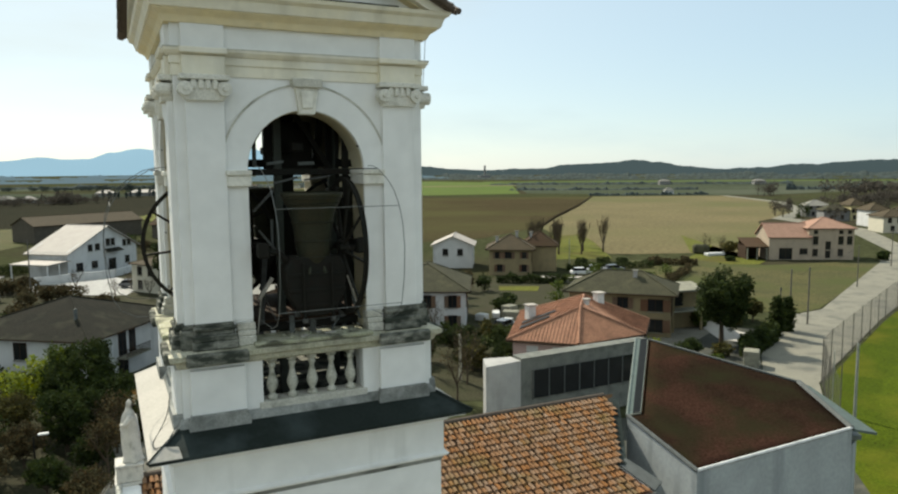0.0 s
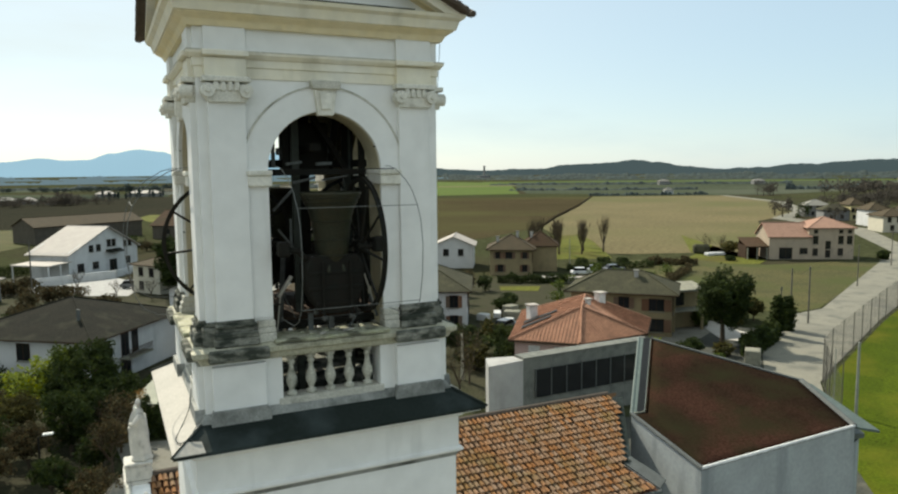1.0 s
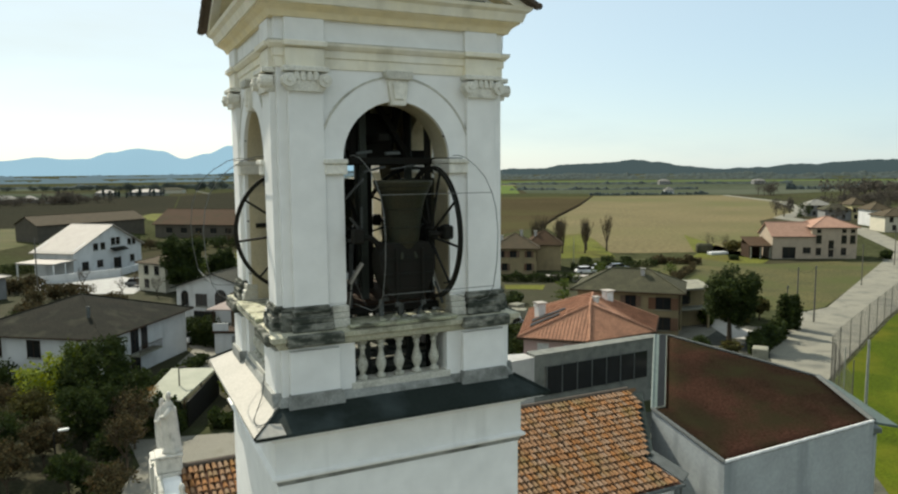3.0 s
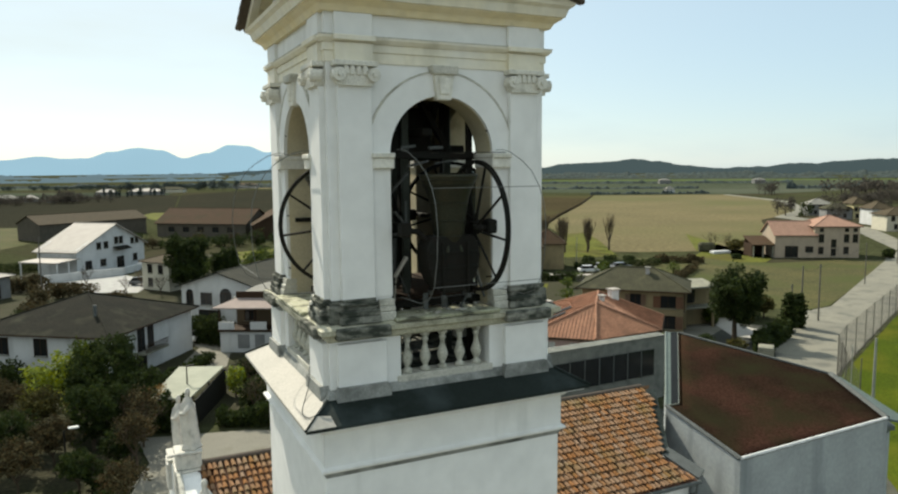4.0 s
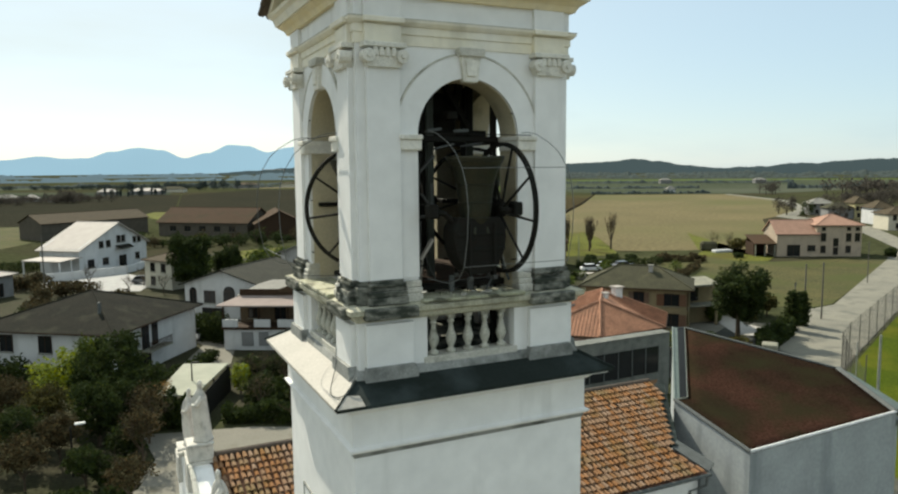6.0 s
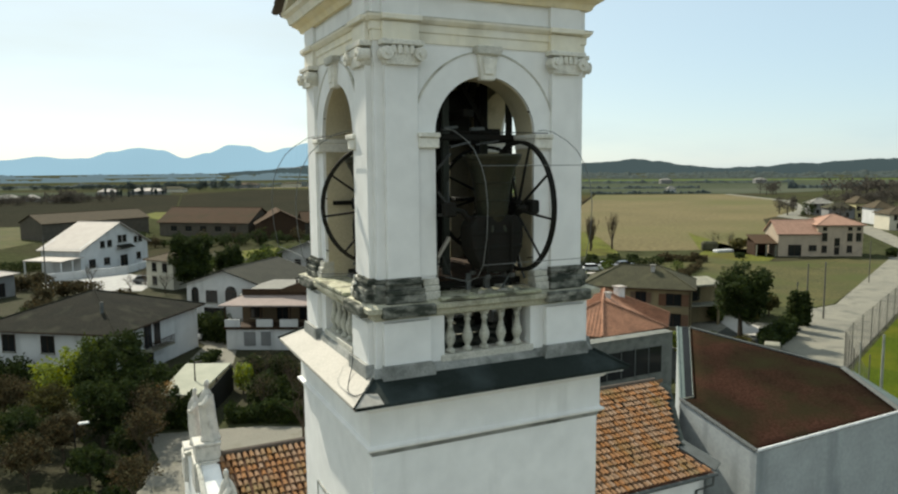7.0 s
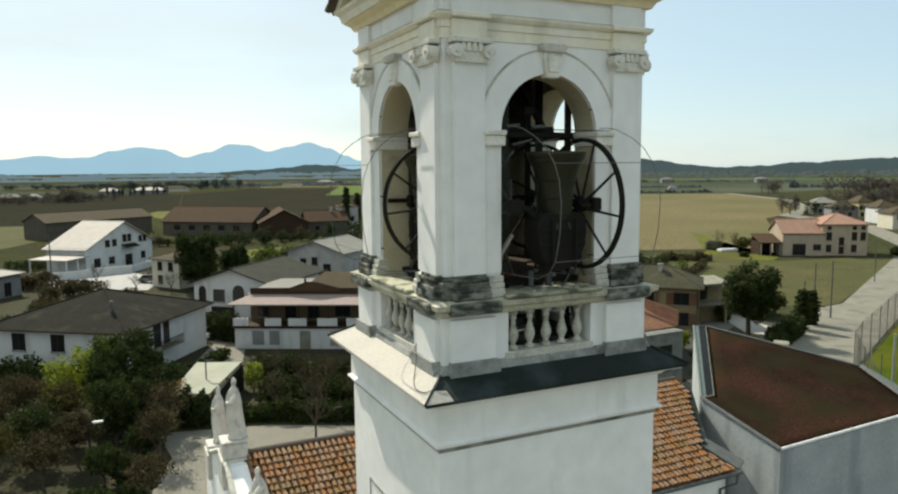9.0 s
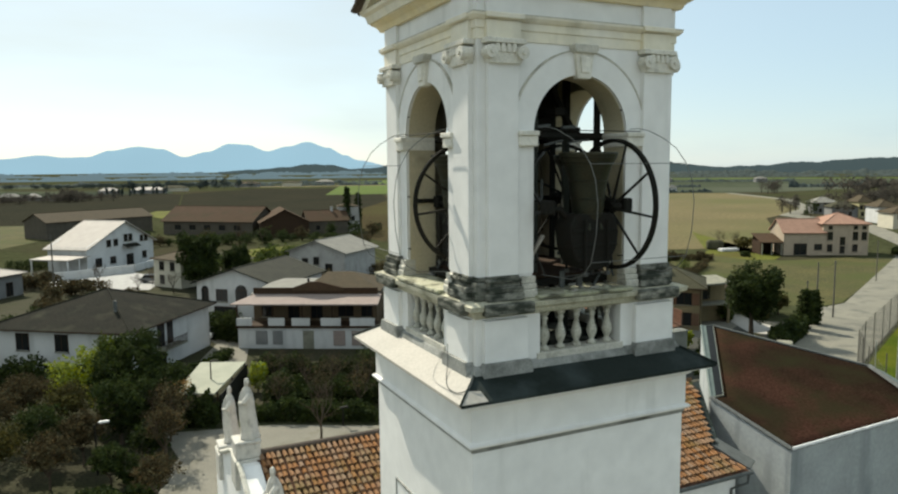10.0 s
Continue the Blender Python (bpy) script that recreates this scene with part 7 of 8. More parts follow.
for i, (x, y, h) in enumerate(((24, 43, 5.5), (27, 47, 6.0), (22, 47, 6), (25, 52, 6.5), (29, 60, 6))):
    bare_tree(x, y, h, "bare brown tree behind the tower", 250 + i, 4, 0.1, 0.5, 0.3, 300)
for i, (x, y, h, r, mt) in enumerate(((26.0, 56.0, 3.8, 2.1, LEAF_DARK), (29.6, 51.0, 3.2, 1.8, LEAF_OLIVE), (33.2, 51.0, 3.0, 1.8, LEAF_DARK), (36.0, 56.0, 3.2, 1.9, LEAF_DARK), (24.0, 59.0, 4.2, 2.2, LEAF_DARK), (31.6, 46.6, 2.6, 1.7, LEAF_DARK), (22.6, 54.0, 4.4, 2.3, LEAF_DARK), (36.8, 60.6, 2.8, 1.7, LEAF_OLIVE), (31.0, 58.0, 3.6, 2.0, LEAF_DARK))):
    tree(x, y, h, r, mt, "dark leafy shrub in the garden behind the church", 480 + i, 2200, 0.16, 0.09, z0=0.0, name="shrub", group="shrubs behind the church")
# farm bushes
for i, (x, y, h, r, mt) in enumerate(((127, 110, 3.4, 2.4, LEAF_OLIVE), (130, 108, 3.0, 2.0, LEAF_DARK), (117, 100.4, 1.2, 1.2, LEAF_DARK), (146, 86, 2.2, 1.6, LEAF_DARK), (228, 171, 7.2, 2.9, LEAF_DARK), (150, 79.5, 1.2, 1.0, LEAF_MID))):
    tree(x, y, h, r, mt, "dark shrub near the farm", 270 + i, 900, 0.3, 0.1, z0=0.0, name="shrub")
for i, (x, y, h) in enumerate(((123.5, 113.5, 5.0), (126.5, 112.0, 4.6))):
    bare_tree(x, y, h, "bare tree beside the farm shed", 280 + i, 4, 0.1, 0.6, 0.2, 150)

# hedges and shrubs that close the gaps between the houses
hedge((59.0, 98.6), (69.5, 92.2), 1.8, 1.2, "dark hedge before the beige house", 301, 4200)
hedge((78, 104.5), (96, 100.5), 1.8, 1.6, "dark hedge along the parking row", 302, 4200)
hedge((98, 104.5), (106, 98.5), 1.7, 1.4, "brown dry hedge by the plot", 303, 3000, LEAF_BROWN)
hedge((84, 83.0), (99, 93.5), 1.6, 1.2, "brown dry hedge by the plot", 304, 3600, LEAF_BROWN)
hedge((38.5, 62.5), (45.5, 58.5), 1.6, 1.4, "dark hedge in the crowded yard", 305, 3000)
hedge((29.0, 64.0), (38.0, 61.0), 2.0, 1.6, "dark hedge beside the white house", 306, 3600)
hedge((60.4, 43.4), (66.0, 46.0), 2.4, 1.8, "dark hedge beside the road junction", 307, 6000)
hedge((57.4, 41.6), (60.6, 44.6), 2.0, 1.6, "dark hedge behind the tank", 308, 4200)
hedge((3.4, 77.5), (8.0, 71.5), 3.2, 2.4, "tall dark hedge between two houses", 309, 7000)
hedge((-0.5, 70.5), (3.6, 79.5), 1.6, 1.4, "green hedge along the drive", 310, 3000, LEAF_MID)
hedge((6, 100), (20, 92), 2.2, 2.0, "dark hedge behind the white houses", 311, 4200)
hedge((-16, 100), (-3, 104), 2.4, 2.4, "brown hedge behind the white house", 312, 4200, LEAF_BROWN)
hedge((-20, 86), (-12, 92), 2.6, 2.4, "dark hedge behind the white house", 313, 4200)
hedge((30, 112), (42, 118), 2.0, 1.8, "brown hedge by the grey house", 314, 3000, LEAF_BROWN)
hedge((-24, 150), (-13, 156), 2.6, 2.4, "dark hedge behind the large white house", 315, 3600)
for i, (x, y, h, r, mt) in enumerate(((53, 92, 3.2, 1.6, LEAF_DARK), (50, 93, 4.2, 2.0, LEAF_BROWN), (44, 84, 3.6, 1.8, LEAF_BROWN), (47, 90, 4.0, 1.8, LEAF_DARK),
                                      (20, 100, 4.2, 2.0, LEAF_DARK), (26, 104, 3.6, 1.8, LEAF_BROWN), (15, 98, 3.4, 1.6, LEAF_MID), (36, 130, 4.0, 2.2, LEAF_BROWN), (44, 140, 4.4, 2.4, LEAF_DARK), (48, 150, 4.8, 2.6, LEAF_BROWN), (30, 140, 4.0, 2.0, LEAF_MID),
                                      (-14, 106, 3.4, 2.0, LEAF_BROWN), (-8, 102, 3.0, 1.8, LEAF_DARK), (-3, 98, 3.4, 1.8, LEAF_BROWN), (41, 100, 3.0, 1.6, LEAF_DARK), (38, 92, 3.4, 1.7, LEAF_BROWN), (57.6, 56.4, 2.2, 1.2, LEAF_DARK), (63.8, 55.2, 2.6, 1.3, LEAF_MID))):
    tree(x, y, h, r, mt, "garden shrub between the houses", 330 + i, 1100, 0.2, 0.08, z0=0.0, name="shrub", group="garden shrubs")

# far rows of trees and thickets, too many to count
rnd = random.Random(77)


def far_trees(name, pts, mat, label, h, r, per, size):
    bm = bmesh.new()
    for x, y in pts:
        hh, rr = h * rnd.uniform(0.6, 1.25), r * rnd.uniform(0.7, 1.3)
        leaf_cloud(bm, (x, y, hh * 0.5), (rr, rr, hh * 0.52), per, size * rnd.uniform(0.8, 1.2), rnd, 0.2, rnd.random() * 50)
        tube(bm, [(x, y, 0), (x, y, hh * 0.6)], 0.25, 0.1, 4)
    solid(name, bm, mat, label, "trees", kind="stuff")


def row(a, b, n, jit):
    return [(a[0] + (b[0] - a[0]) * (i + rnd.random() * 0.7) / n + rnd.gauss(0, jit), a[1] + (b[1] - a[1]) * (i + rnd.random() * 0.7) / n + rnd.gauss(0, jit)) for i in range(n)]


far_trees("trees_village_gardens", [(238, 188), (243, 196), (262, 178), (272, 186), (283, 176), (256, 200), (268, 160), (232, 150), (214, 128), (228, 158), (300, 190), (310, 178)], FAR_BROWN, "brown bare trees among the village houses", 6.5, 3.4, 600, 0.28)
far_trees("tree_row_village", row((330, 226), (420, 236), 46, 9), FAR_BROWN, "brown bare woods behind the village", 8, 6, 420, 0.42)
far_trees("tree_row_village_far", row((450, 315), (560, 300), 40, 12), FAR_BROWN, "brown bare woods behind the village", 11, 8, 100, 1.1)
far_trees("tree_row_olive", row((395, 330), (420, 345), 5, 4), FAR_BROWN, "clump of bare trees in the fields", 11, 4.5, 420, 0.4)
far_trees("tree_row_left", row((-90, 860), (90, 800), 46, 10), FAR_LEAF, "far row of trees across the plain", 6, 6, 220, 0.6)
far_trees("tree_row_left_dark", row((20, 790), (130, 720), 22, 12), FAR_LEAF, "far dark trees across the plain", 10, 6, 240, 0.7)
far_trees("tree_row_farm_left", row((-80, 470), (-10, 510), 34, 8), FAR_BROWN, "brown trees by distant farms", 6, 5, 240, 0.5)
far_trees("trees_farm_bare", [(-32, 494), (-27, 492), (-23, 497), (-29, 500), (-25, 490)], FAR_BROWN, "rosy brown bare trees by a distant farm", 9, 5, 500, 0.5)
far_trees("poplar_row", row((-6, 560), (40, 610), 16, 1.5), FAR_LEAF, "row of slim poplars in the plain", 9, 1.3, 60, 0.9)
far_trees("thicket_barns", row((6, 190), (60, 178), 26, 5), LEAF_DARK, "dark thicket before the barns", 3, 2.6, 420, 0.22)
far_trees("trees_barns", [(2, 186), (11, 181), (22, 186), (31, 180), (37, 186), (48, 178), (58, 186), (66, 192), (52, 190), (-6, 190)], LEAF_DARK, "dark trees before the barns", 4.6, 2.8, 700, 0.28)
far_trees("trees_barns_bare", [(6, 188), (17, 183), (27, 188), (42, 184), (63, 186), (70, 200), (-2, 196), (74, 196)], LEAF_BROWN, "brown bare trees before the barns", 4.4, 2.4, 500, 0.26)
far_trees("thicket_yards", row((-20, 128), (-4, 112), 16, 2.5), LEAF_BROWN, "brown shrubs along the yard", 2.4, 1.8, 220, 0.22)
far_trees("thicket_houses", row((24, 60), (34, 100), 22, 2.5), LEAF_BROWN, "brown shrubs between the gardens", 3.4, 2.0, 240, 0.22)
far_trees("thicket_gardens", row((66, 84), (84, 92), 16, 3), LEAF_MID, "green shrubs between the gardens", 2.2, 1.8, 220, 0.22)
far_trees("thicket_road", row((56, 60), (84, 74), 14, 2.0), LEAF_BROWN, "brown shrubs along the plot", 2.0, 1.6, 220, 0.2)
far_trees("thicket_left", row((14, 128), (30, 150), 22, 3), LEAF_MID, "green shrubs behind the houses", 3.0, 2.2, 220, 0.3)

# distant farms and hamlets, each a small house
for i, (x, y, A, B, hh, wm, rm) in enumerate(((-53, 536, 8, 6, 2.4, GREY_WALL, ROOF_PALE), (-38, 520, 7, 6, 2.2, GREY_WALL, ROOF_ASH), (-70, 540, 14, 8, 2.6, BARN_WALL, ROOF_ASH), (14, 640, 26, 10, 3, GREY_WALL, ROOF_PALE), (40, 690, 22, 10, 3, PALE, ROOF_GREY), (-10, 640, 14, 8, 3, GREY_WALL, ROOF_PALE),
                                            (170, 780, 20, 10, 4, PALE, ROOF_GREY), (365, 395, 6, 5, 3.2, WHITE, ROOF_ASH), (120, 780, 24, 12, 4, GREY_WALL, ROOF_BROWN), (215, 810, 20, 12, 4, GREY_WALL, ROOF_ASH), (680, 420, 14, 10, 7, WHITE, ROOF_RED), (705, 400, 14, 10, 7, PALE, ROOF_RED), (740, 410, 16, 10, 7, WHITE, ROOF_BROWN), (780, 420, 14, 10, 7, WHITE, ROOF_RED), (725, 372, 14, 10, 7, WHITE, ROOF_RED),
                                            (640, 560, 12, 8, 4, GREY_WALL, ROOF_ASH), (560, 620, 12, 8, 4, GREY_WALL, ROOF_ASH))):
    house("distant pale farm building in the plain", x, y, -25, A, B, hh, hh + 2.2, wm, rm, over=0.4, name="farm_building")


# ---- hills and mountains on the horizon ----
def ridge_line(name, pts, depth, mat, label, base=-4.0, rough=2.0, seed=1):
    """Rolling hill: heights along a line, falling off before and behind it."""
    bm = bmesh.new()
    N2, M2 = 420, 7
    rows = []
    for i in range(N2 + 1):
        s = i / N2 * (len(pts) - 1)
        k = min(int(s), len(pts) - 2)
        f = s - k
        g = f * f * (3 - 2 * f)
        x, y = pts[k][0] * (1 - f) + pts[k + 1][0] * f, pts[k][1] * (1 - f) + pts[k + 1][1] * f
        h = pts[k][2] * (1 - g) + pts[k + 1][2] * g + noise.noise(Vector((s * 3.1, seed, 0))) * rough + noise.noise(Vector((s * 11, seed, 3))) * rough * 0.5 + noise.noise(Vector((s * 31, seed, 6))) * rough * 0.4
        d = Vector((x, y)).normalized()
        rr = []
        for j in range(M2):
            u = j / (M2 - 1) * 2 - 1
            z = base + (h - base) * (math.cos(u * math.pi / 2) ** 0.8 if abs(u) < 1 else 0) * (1 + 0.12 * noise.noise(Vector((s * 4, u * 3, seed))) * (abs(u) > 0.05))
            rr.append(bm.verts.new((x + d.x * u * depth, y + d.y * u * depth, z)))
        rows.append(rr)
    for a, b in zip(rows, rows[1:]):
        for j in range(M2 - 1):
            bm.faces.new((a[j], a[j + 1], b[j + 1], b[j]))
    return solid(name, bm, mat, label, "hills", kind="structure", smooth=True)


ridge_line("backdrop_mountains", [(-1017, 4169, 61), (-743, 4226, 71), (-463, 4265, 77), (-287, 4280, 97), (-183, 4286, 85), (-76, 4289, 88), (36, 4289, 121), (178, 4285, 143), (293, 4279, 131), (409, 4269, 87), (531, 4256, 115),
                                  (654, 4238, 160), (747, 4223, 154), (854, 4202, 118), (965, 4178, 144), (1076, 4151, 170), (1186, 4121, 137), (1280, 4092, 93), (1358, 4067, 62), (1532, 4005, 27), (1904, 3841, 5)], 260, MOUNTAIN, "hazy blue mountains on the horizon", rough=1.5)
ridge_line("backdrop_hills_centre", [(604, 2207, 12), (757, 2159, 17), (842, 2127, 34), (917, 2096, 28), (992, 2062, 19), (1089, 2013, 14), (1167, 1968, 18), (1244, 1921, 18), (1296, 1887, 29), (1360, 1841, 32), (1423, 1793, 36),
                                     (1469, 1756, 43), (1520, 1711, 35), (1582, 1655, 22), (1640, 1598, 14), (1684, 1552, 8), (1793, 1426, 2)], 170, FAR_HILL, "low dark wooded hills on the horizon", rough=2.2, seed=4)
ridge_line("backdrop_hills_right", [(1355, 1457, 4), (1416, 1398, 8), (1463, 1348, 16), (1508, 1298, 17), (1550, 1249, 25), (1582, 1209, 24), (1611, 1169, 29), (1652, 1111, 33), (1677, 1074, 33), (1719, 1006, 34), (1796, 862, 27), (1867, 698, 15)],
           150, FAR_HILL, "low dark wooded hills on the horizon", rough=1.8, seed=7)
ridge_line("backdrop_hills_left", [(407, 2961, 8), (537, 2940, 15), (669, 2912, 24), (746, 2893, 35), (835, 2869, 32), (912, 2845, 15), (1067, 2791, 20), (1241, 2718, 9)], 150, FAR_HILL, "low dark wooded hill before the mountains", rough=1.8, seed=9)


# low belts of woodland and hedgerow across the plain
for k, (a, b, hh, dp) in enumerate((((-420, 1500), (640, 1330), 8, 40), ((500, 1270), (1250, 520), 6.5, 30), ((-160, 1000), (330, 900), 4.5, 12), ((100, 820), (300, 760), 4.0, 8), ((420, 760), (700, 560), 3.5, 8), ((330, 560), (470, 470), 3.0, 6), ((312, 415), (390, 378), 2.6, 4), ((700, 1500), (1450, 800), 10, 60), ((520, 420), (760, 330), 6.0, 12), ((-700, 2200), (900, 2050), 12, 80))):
    # The first and last belts glow in the painted haze colour
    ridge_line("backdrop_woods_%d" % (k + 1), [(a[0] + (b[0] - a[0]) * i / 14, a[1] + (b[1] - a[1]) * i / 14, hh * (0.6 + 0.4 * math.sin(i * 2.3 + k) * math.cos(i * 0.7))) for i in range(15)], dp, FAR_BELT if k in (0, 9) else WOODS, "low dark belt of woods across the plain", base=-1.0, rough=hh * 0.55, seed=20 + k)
solid("distant_tower", boxes((-1.6, 1.6, -1.6, 1.6, 0, 31), (-2.0, 2.0, -2.0, 2.0, 31, 32), (-14, 10, -6, 6, 0, 11), bevel=0.2), GREY_WALL, "distant grey tower on the horizon", "tower", m=pose(737, 1363, -6))


# ---- poles, lamps, fence ----
def pole(x, y, h, r, mat, label, arm=False, group="roadside poles", lean=(0, 0)):
    e = thing("utility_pole", pose(x, y, 0), label, "pole", group)
    part("shaft", tube(bmesh.new(), [(0, 0, 0), (lean[0], lean[1], h)], r, r * 0.7, 8), mat, e)
    if arm:
        part("crossarm", tube(bmesh.new(), [(lean[0] - 0.5, lean[1] - 0.3, h - 0.35), (lean[0] + 0.5, lean[1] + 0.3, h - 0.35)], 0.05, 0.05, 6), mat, e)
        for s in (-1, 1):
            part("insulator", lathe([(0.03, 0), (0.06, 0.04), (0.05, 0.12), (0.02, 0.16)], 8, centre=(lean[0] + s * 0.45, lean[1] + s * 0.27, h - 0.31)), GREY_METAL, e)
    return e


pole(77.3, 50.2, 7.4, 0.11, POLE, "dark wooden pole by the road junction", True)
pole(72.8, 49.2, 7.6, 0.11, POLE, "dark wooden pole by the road junction")
pole(71.9, 49.9, 5.3, 0.09, POLE, "dark wooden pole by the road junction", True)
pole(109.3, 66.0, 7.0, 0.09, POLE, "slim grey pole beside the road")
pole(138, 79, 7.5, 0.1, POLE, "slim grey pole beside the road")
pole(27.0, 48.5, 4.5, 0.17, PALE, "pale concrete pole between the gardens")
pole(-14.5, 121.5, 9.5, 0.12, POLE, "dark pole by the paved yard")
pole(81, 108, 6, 0.08, POLE_PALE, "pale garden lamp post")


def street_lamp(x, y, h, mat, label, dx=0.55, dy=0.2, head=LAMP_WHITE):
    e = thing("street_lamp", pose(x, y, 0), label, "street lamp", "street lamps")
    part("post", tube(bmesh.new(), [(0, 0, 0), (0, 0, h * 0.5), (0, 0, h)], 0.075, 0.05, 8), mat, e)
    part("arm", tube(bmesh.new(), [(0, 0, h), (dx * 0.5, dy * 0.5, h + 0.08), (dx, dy, h + 0.08)], 0.035, 0.03, 6), mat, e)
    bm = boxes((-0.32, 0.32, -0.15, 0.15, -0.06, 0.07), bevel=0.05)
    part("lamp_head", bm, head, e, m=Matrix.Translation((dx, dy, h + 0.08)))
    return e


street_lamp(-7.75, 39.5, 3.4, IRON, "dark street lamp with a white head by the shrubs")
street_lamp(0.75, 50.0, 3.9, IRON, "dark street lamp before the carport", 0.3, 0.0, IRON)
street_lamp(9.2, 41.0, 1.4, IRON, "short dark bollard lamp in the car park", 0.1, 0.0, IRON)

# mesh fence round the sports ground: posts and fine wires
fence = thing("sports_fence", pose(0, 0, 0), "tall wire fence with slim posts along the sports ground", "fence")
FP = [(46.5, 21.0), (49.6, 23.9), (52.2, 26.2), (54.8, 28.5), (57.2, 30.6), (61.5, 32.9), (66, 35.0), (70.6, 37.1), (75.2, 39.3), (79.8, 41.4), (84.4, 43.5), (89, 45.6), (97, 49.2), (105, 52.8), (113, 56.3), (121, 59.8)]
FP = [(x - 0.8, y + 1.6) for x, y in FP]
for i, (x, y) in enumerate(FP):
    part("fence_post", tube(bmesh.new(), [(x, y, 0), (x, y, 4.3 if i > 1 else 5.6)], 0.045, 0.04, 6), POLE if i != 1 else POLE_PALE, fence)
bm = bmesh.new()
for z in [0.1 + 0.22 * k for k in range(20)]:
    tube(bm, [(x, y, z) for x, y in FP], 0.009, 0.009, 3)
for (x0, y0), (x1, y1) in zip(FP, FP[1:]):
    n = int(math.hypot(x1 - x0, y1 - y0) / 0.28)
    for k in range(n):
        f = k / n
        tube(bm, [(x0 + (x1 - x0) * f, y0 + (y1 - y0) * f, 0.05), (x0 + (x1 - x0) * f, y0 + (y1 - y0) * f, 4.25)], 0.007, 0.007, 3)
ob = part("wire_mesh", bm, POLE, fence)
ob["kind"] = "stuff"
pole(50.3, 24.6, 6.2, 0.13, POLE_PALE, "pale green steel floodlight post by the sports ground")
# two thin wires over the road
for a, b, z in (((77.3, 50.2), (109.3, 66.0), 7.0), ((72.8, 49.2), (77.3, 50.2), 7.2)):
    bm = bmesh.new()
    tube(bm, [(a[0] + (b[0] - a[0]) * k / 8, a[1] + (b[1] - a[1]) * k / 8, z - 0.5 * math.sin(math.pi * k / 8)) for k in range(9)], 0.012, 0.012, 4)
    solid("overhead_cable", bm, IRON, "thin overhead cable between two poles", "cable")

# carport
cp = thing("carport", pose(0, 0, 0), "open carport with a pale green sheet roof", "carport")
part("roof_sheet", sheet(bmesh.new(), [(-2.32, 47.5, 2.42), (0.48, 46.07, 2.42), (4.24, 53.96, 2.55), (0.62, 55.62, 2.55)], 0.10), CARPORT, cp)
for x, y in ((-1.7, 48.2), (0.8, 46.8), (4.1, 54.0), (1.4, 55.2), (2.5, 50.6)):
    part("post", boxes((x - 0.06, x + 0.06, y - 0.06, y + 0.06, 0, 2.4)), WOOD, cp)
# Black sheet added in place of the shade beneath the roof
part("back_wall", wall_strip(bmesh.new(), [(4.3, 54.1, 2.3), (0.9, 46.5, 2.1)], 0, 0.12), IRON, cp, "black sheet for the shade under the carport")


# garden walls, tanks and clutter
def block(name, x, y, turn, w, d, h, mat, label, cat, bevel=0.03):
    return solid(name, boxes((-w / 2, w / 2, -d / 2, d / 2, 0, h), bevel=bevel), mat, label, cat, m=pose(x, y, 0, 0, 0, turn))


block("water_tank", 55.4, 39.4, 40, 1.7, 1.5, 1.7, CONCRETE, "pale grey box-shaped tank by the road", "tank", 0.08)
block("garden_wall", -8.5, 137.2, 20, 14, 0.3, 1.5, WHITE, "white wall before the large house", "wall")
block("garden_wall", 0.5, 144.5, 60, 9, 0.3, 1.4, WHITE, "white wall before the large house", "wall")
block("tarpaulin", 121.6, 113.4, -30, 3.6, 2.4, 2.2, ROOF_GREY, "grey tarpaulin cover in the farm grass", "tarpaulin", 0.45)
block("farm_trailer", 121.5, 109.2, -10, 4.5, 1.8, 0.7, WHITE, "white flat trailer in the farm grass", "trailer", 0.15)
block("shed_white", 69.5, 93.5, -30, 8.0, 2.0, 1.0, ROOF_PALE, "long pale garden wall by the beige house", "wall")
for i, (x, y, w, d, h) in enumerate(((45.5, 70.5, 2.2, 1.6, 1.2), (48.0, 69.5, 1.6, 1.4, 0.9), (50.2, 72.0, 2.0, 1.4, 1.1), (47.0, 73.5, 1.8, 1.6, 1.3), (43.5, 68.0, 1.4, 1.2, 0.8), (44.6, 73.0, 2.4, 1.0, 0.7), (52.0, 69.0, 1.6, 1.2, 0.8), (46.4, 66.8, 1.6, 1.2, 0.7), (41.8, 71.8, 1.5, 1.2, 0.9))):
    block("garden_crate", x, y, 20 * i - 40, w, d, h, WHITE if i % 3 else CONCRETE, "pale box among clutter in the yard", "crate", 0.08)


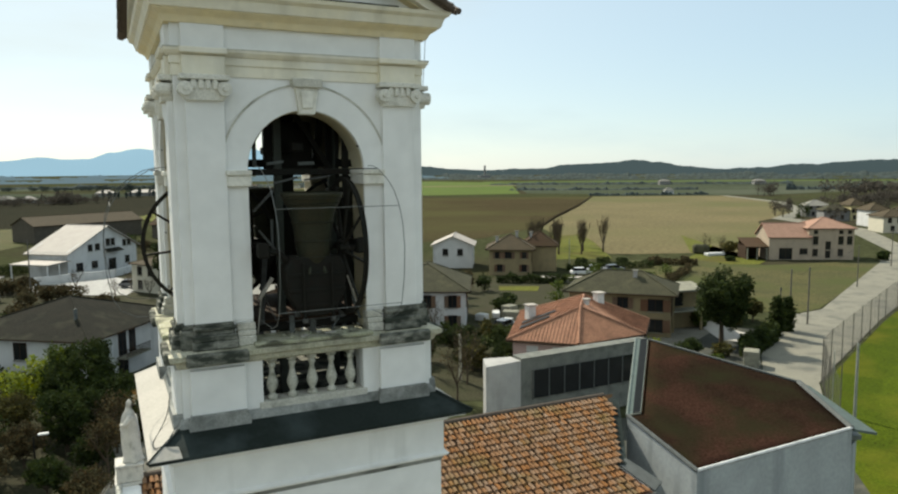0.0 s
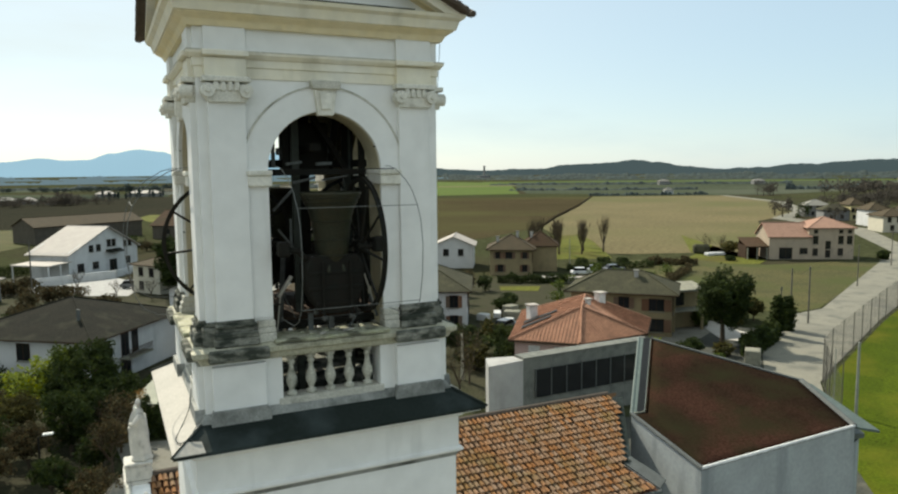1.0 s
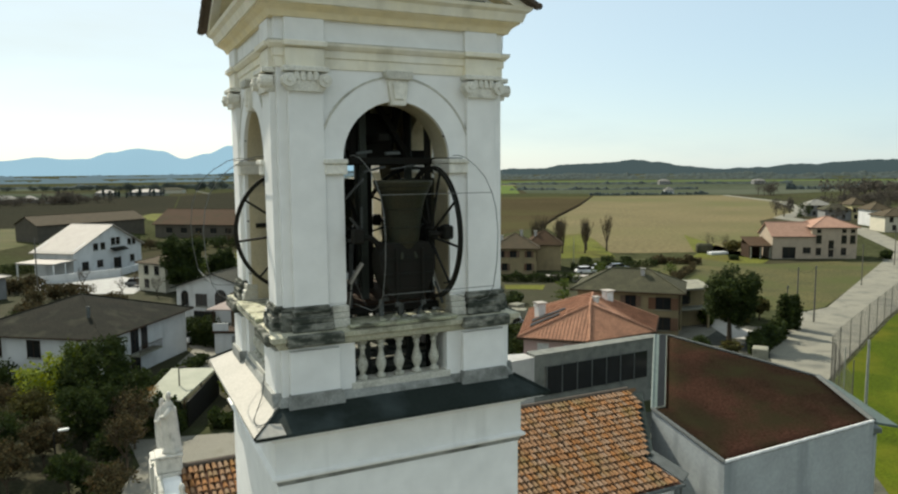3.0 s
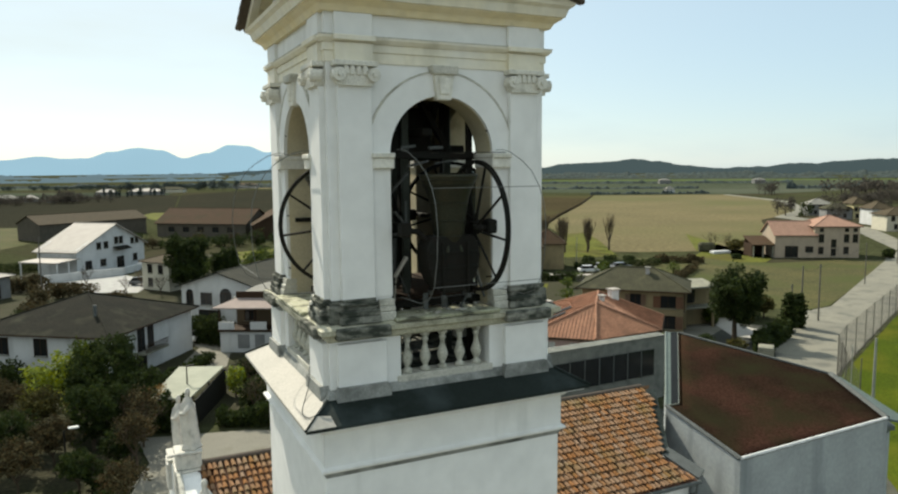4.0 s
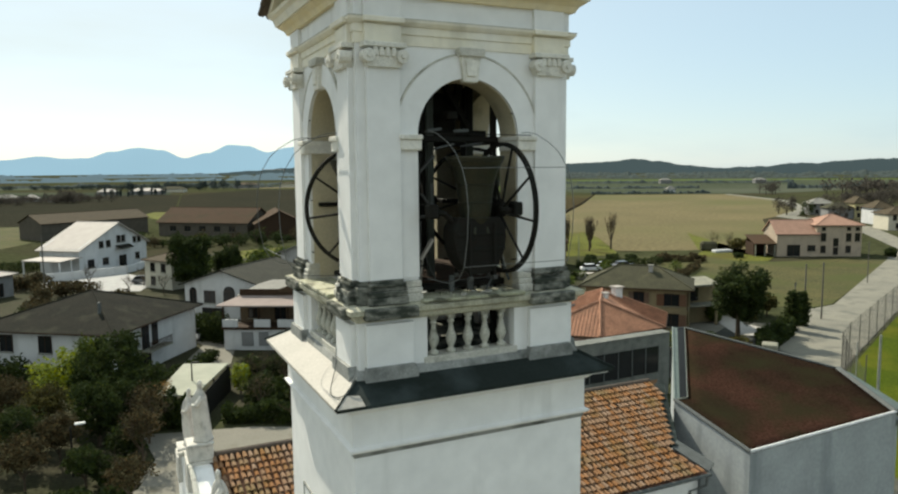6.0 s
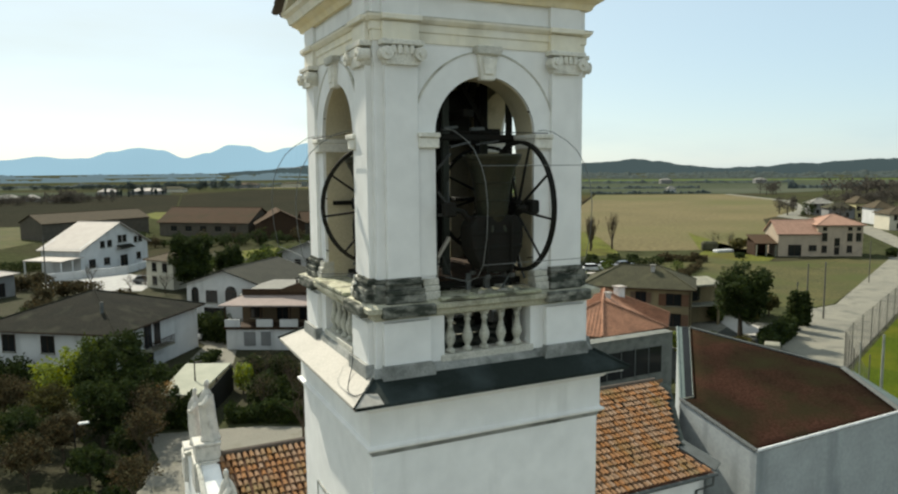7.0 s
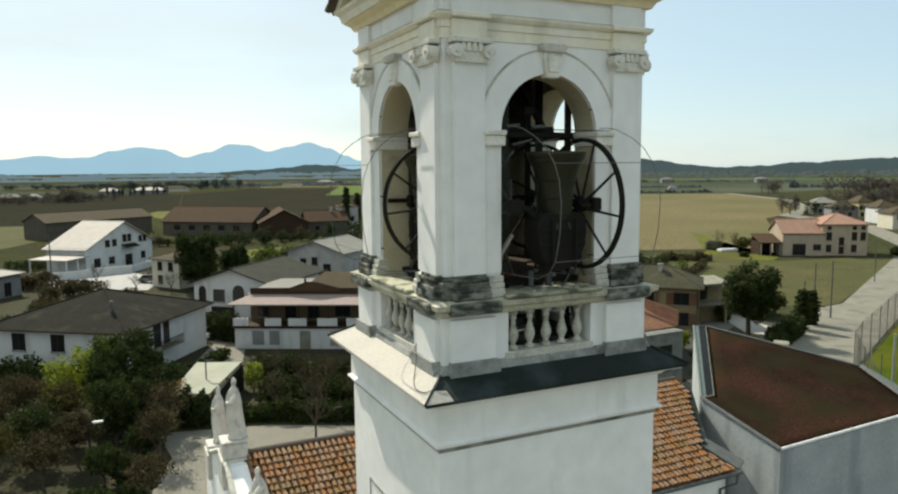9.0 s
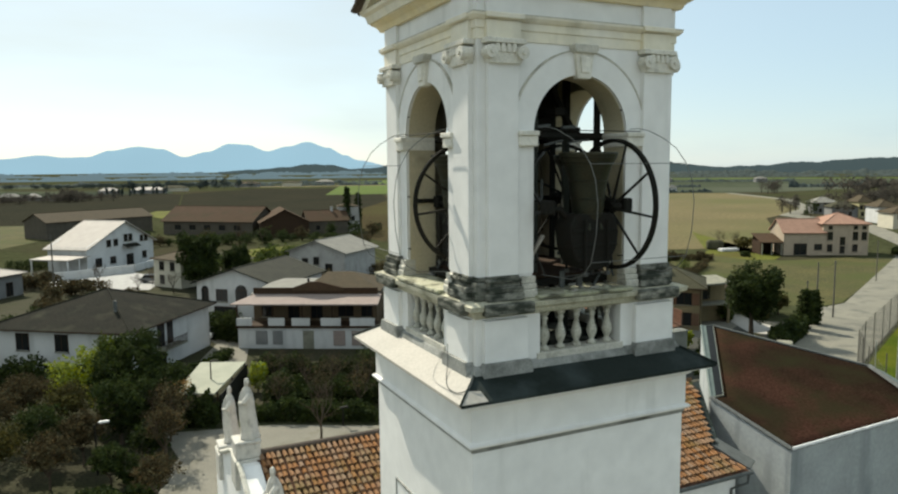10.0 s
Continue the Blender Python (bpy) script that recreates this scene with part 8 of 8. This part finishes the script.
def car(x, y, turn, paint, label):
    e = thing("car", pose(x, y, 0, 0, 0, turn), label, "car", "parked cars")
    bm = bmesh.new()
    prism(bm, [(-2.0, 0.35), (2.0, 0.35), (2.1, 0.6), (1.95, 0.85), (1.1, 0.95), (-1.9, 0.95), (-2.08, 0.7)], -0.82, 0.82)
    bmesh.ops.bevel(bm, geom=bm.edges[:], offset=0.07, segments=2, affect="EDGES")
    part("body", bm, paint, e)
    bm = bmesh.new()
    prism(bm, [(-1.75, 0.93), (1.1, 0.93), (0.45, 1.42), (-1.35, 1.45)], -0.72, 0.72)
    bmesh.ops.bevel(bm, geom=bm.edges[:], offset=0.08, segments=2, affect="EDGES")
    part("cabin_glass", bm, GLASS, e)
    part("roof_panel", boxes((-1.3, 0.4, -0.62, 0.62, 1.42, 1.47), bevel=0.02), paint, e)
    for wx in (-1.25, 1.3):
        for wy in (-0.76, 0.76):
            bm = bmesh.new()
            r = bmesh.ops.create_cone(bm, cap_ends=True, segments=16, radius1=0.32, radius2=0.32, depth=0.2)
            bmesh.ops.transform(bm, verts=r["verts"], matrix=Matrix.Translation((wx, wy, 0.32)) @ Matrix.Rotation(math.pi / 2, 4, "X"))
            w = part("wheel", bm, RUBBER, e)
            bm = bmesh.new()
            r = bmesh.ops.create_cone(bm, cap_ends=True, segments=12, radius1=0.19, radius2=0.19, depth=0.22)
            bmesh.ops.transform(bm, verts=r["verts"], matrix=Matrix.Translation((wx, wy, 0.32)) @ Matrix.Rotation(math.pi / 2, 4, "X"))
            part("rim", bm, STEEL, w)
    return e


car(77.5, 99.0, -20, CAR_WHITE, "white car parked by the beige house")
car(82.0, 101.0, 30, CAR_WHITE, "white car parked by the hedge")
car(85.5, 99.5, -10, CAR_GREY, "grey car parked by the hedge")
car(0.6, 124.5, -20, CAR_GREY, "grey car parked in the pale yard")
car(4.2, 76.6, 60, CAR_WHITE, "white car parked between two houses")
car(47.5, 63.6, 10, CAR_WHITE, "white car in the crowded yard")
car(41.5, 65.2, 30, CAR_GREY, "grey car in the crowded yard")

# ---- roof tiles of the church, piece by piece ----
rnd = random.Random(5)


def tile_shape(w0, w1, length, lift):
    """A tapered half-round clay tile, lying along -y, its upper end at the origin."""
    bm = bmesh.new()
    seg = 5
    ends = []
    for y, w, z in ((0.0, w1, 0.0), (-length, w0, lift)):
        out = [bm.verts.new((-w / 2 * math.cos(math.pi * k / seg), y, z + w * 0.48 * math.sin(math.pi * k / seg))) for k in range(seg + 1)]
        inn = [bm.verts.new((-(w / 2 - 0.018) * math.cos(math.pi * k / seg), y, z + (w * 0.48 - 0.018) * math.sin(math.pi * k / seg))) for k in range(seg + 1)]
        ends.append((out, inn))
    (o0, i0), (o1, i1) = ends
    for k in range(seg):
        bm.faces.new((o0[k], o0[k + 1], o1[k + 1], o1[k]))
        bm.faces.new((o1[k], o1[k + 1], i1[k + 1], i1[k]))
    bmesh.ops.recalc_face_normals(bm, faces=bm.faces[:])
    return bm


TW, TL = 0.195, 0.325
proto = tile_shape(0.160, 0.127, 0.38, 0.050)
tile_me = bpy.data.meshes.new("tile")
proto.to_mesh(tile_me)
tile_me.materials.append(TERRACOTTA)
rest = bmesh.new()
run = math.hypot(RY0 - RY1, RZ0 - RZ1)
ux = Vector((0, math.cos(SLOPE), math.sin(SLOPE)))
tilt = Matrix.Rotation(SLOPE, 4, "X")


def roof_end(y):
    return 14.7 - 0.3 * (y - 7.6) if y < 9.1 else 14.25 + 0.71 * (y - 9.1)


made = 0
joined = []
for i in range(int((16.6 - RX0) / TW)):
    x = RX0 + 0.15 + i * TW
    for j in range(int(run / TL) + 1):
        s = 0.37 + j * TL
        if s > run + 0.1:
            continue
        p = Vector((x + rnd.gauss(0, 0.012), RY1, RZ1)) + ux * min(s, run)
        if p.x > roof_end(p.y) - 0.1 or (abs(p.x + 0.04) < 1.9 and p.y < 1.9):
            continue
        m = Matrix.Translation(p + Vector((0, 0, 0.0 + rnd.uniform(0, 0.012)))) @ tilt @ Matrix.Rotation(rnd.gauss(0, 0.035), 4, "Z")
        if made < 300 and p.x > 9.9 and p.y < 12.6:
            t = new("tile", tile_me)
            t.parent = roof
            t.matrix_basis = m
            made += 1
        else:
            joined.append(m)
base_v = np.array([v.co for v in tile_me.vertices])
faces = [list(f.vertices) for f in tile_me.polygons]
vs, fs = [], []
for k, m in enumerate(joined):
    M = np.array(m)
    vs.append(base_v @ M[:3, :3].T + M[:3, 3])
    fs += [[q + k * len(base_v) for q in f] for f in faces]
me = bpy.data.meshes.new("tile_field")
me.from_pydata(np.concatenate(vs).tolist(), [], fs)
me.materials.append(TERRACOTTA_FAR)
field = new("tile_field", me)
field.parent = roof
field["kind"] = "stuff"
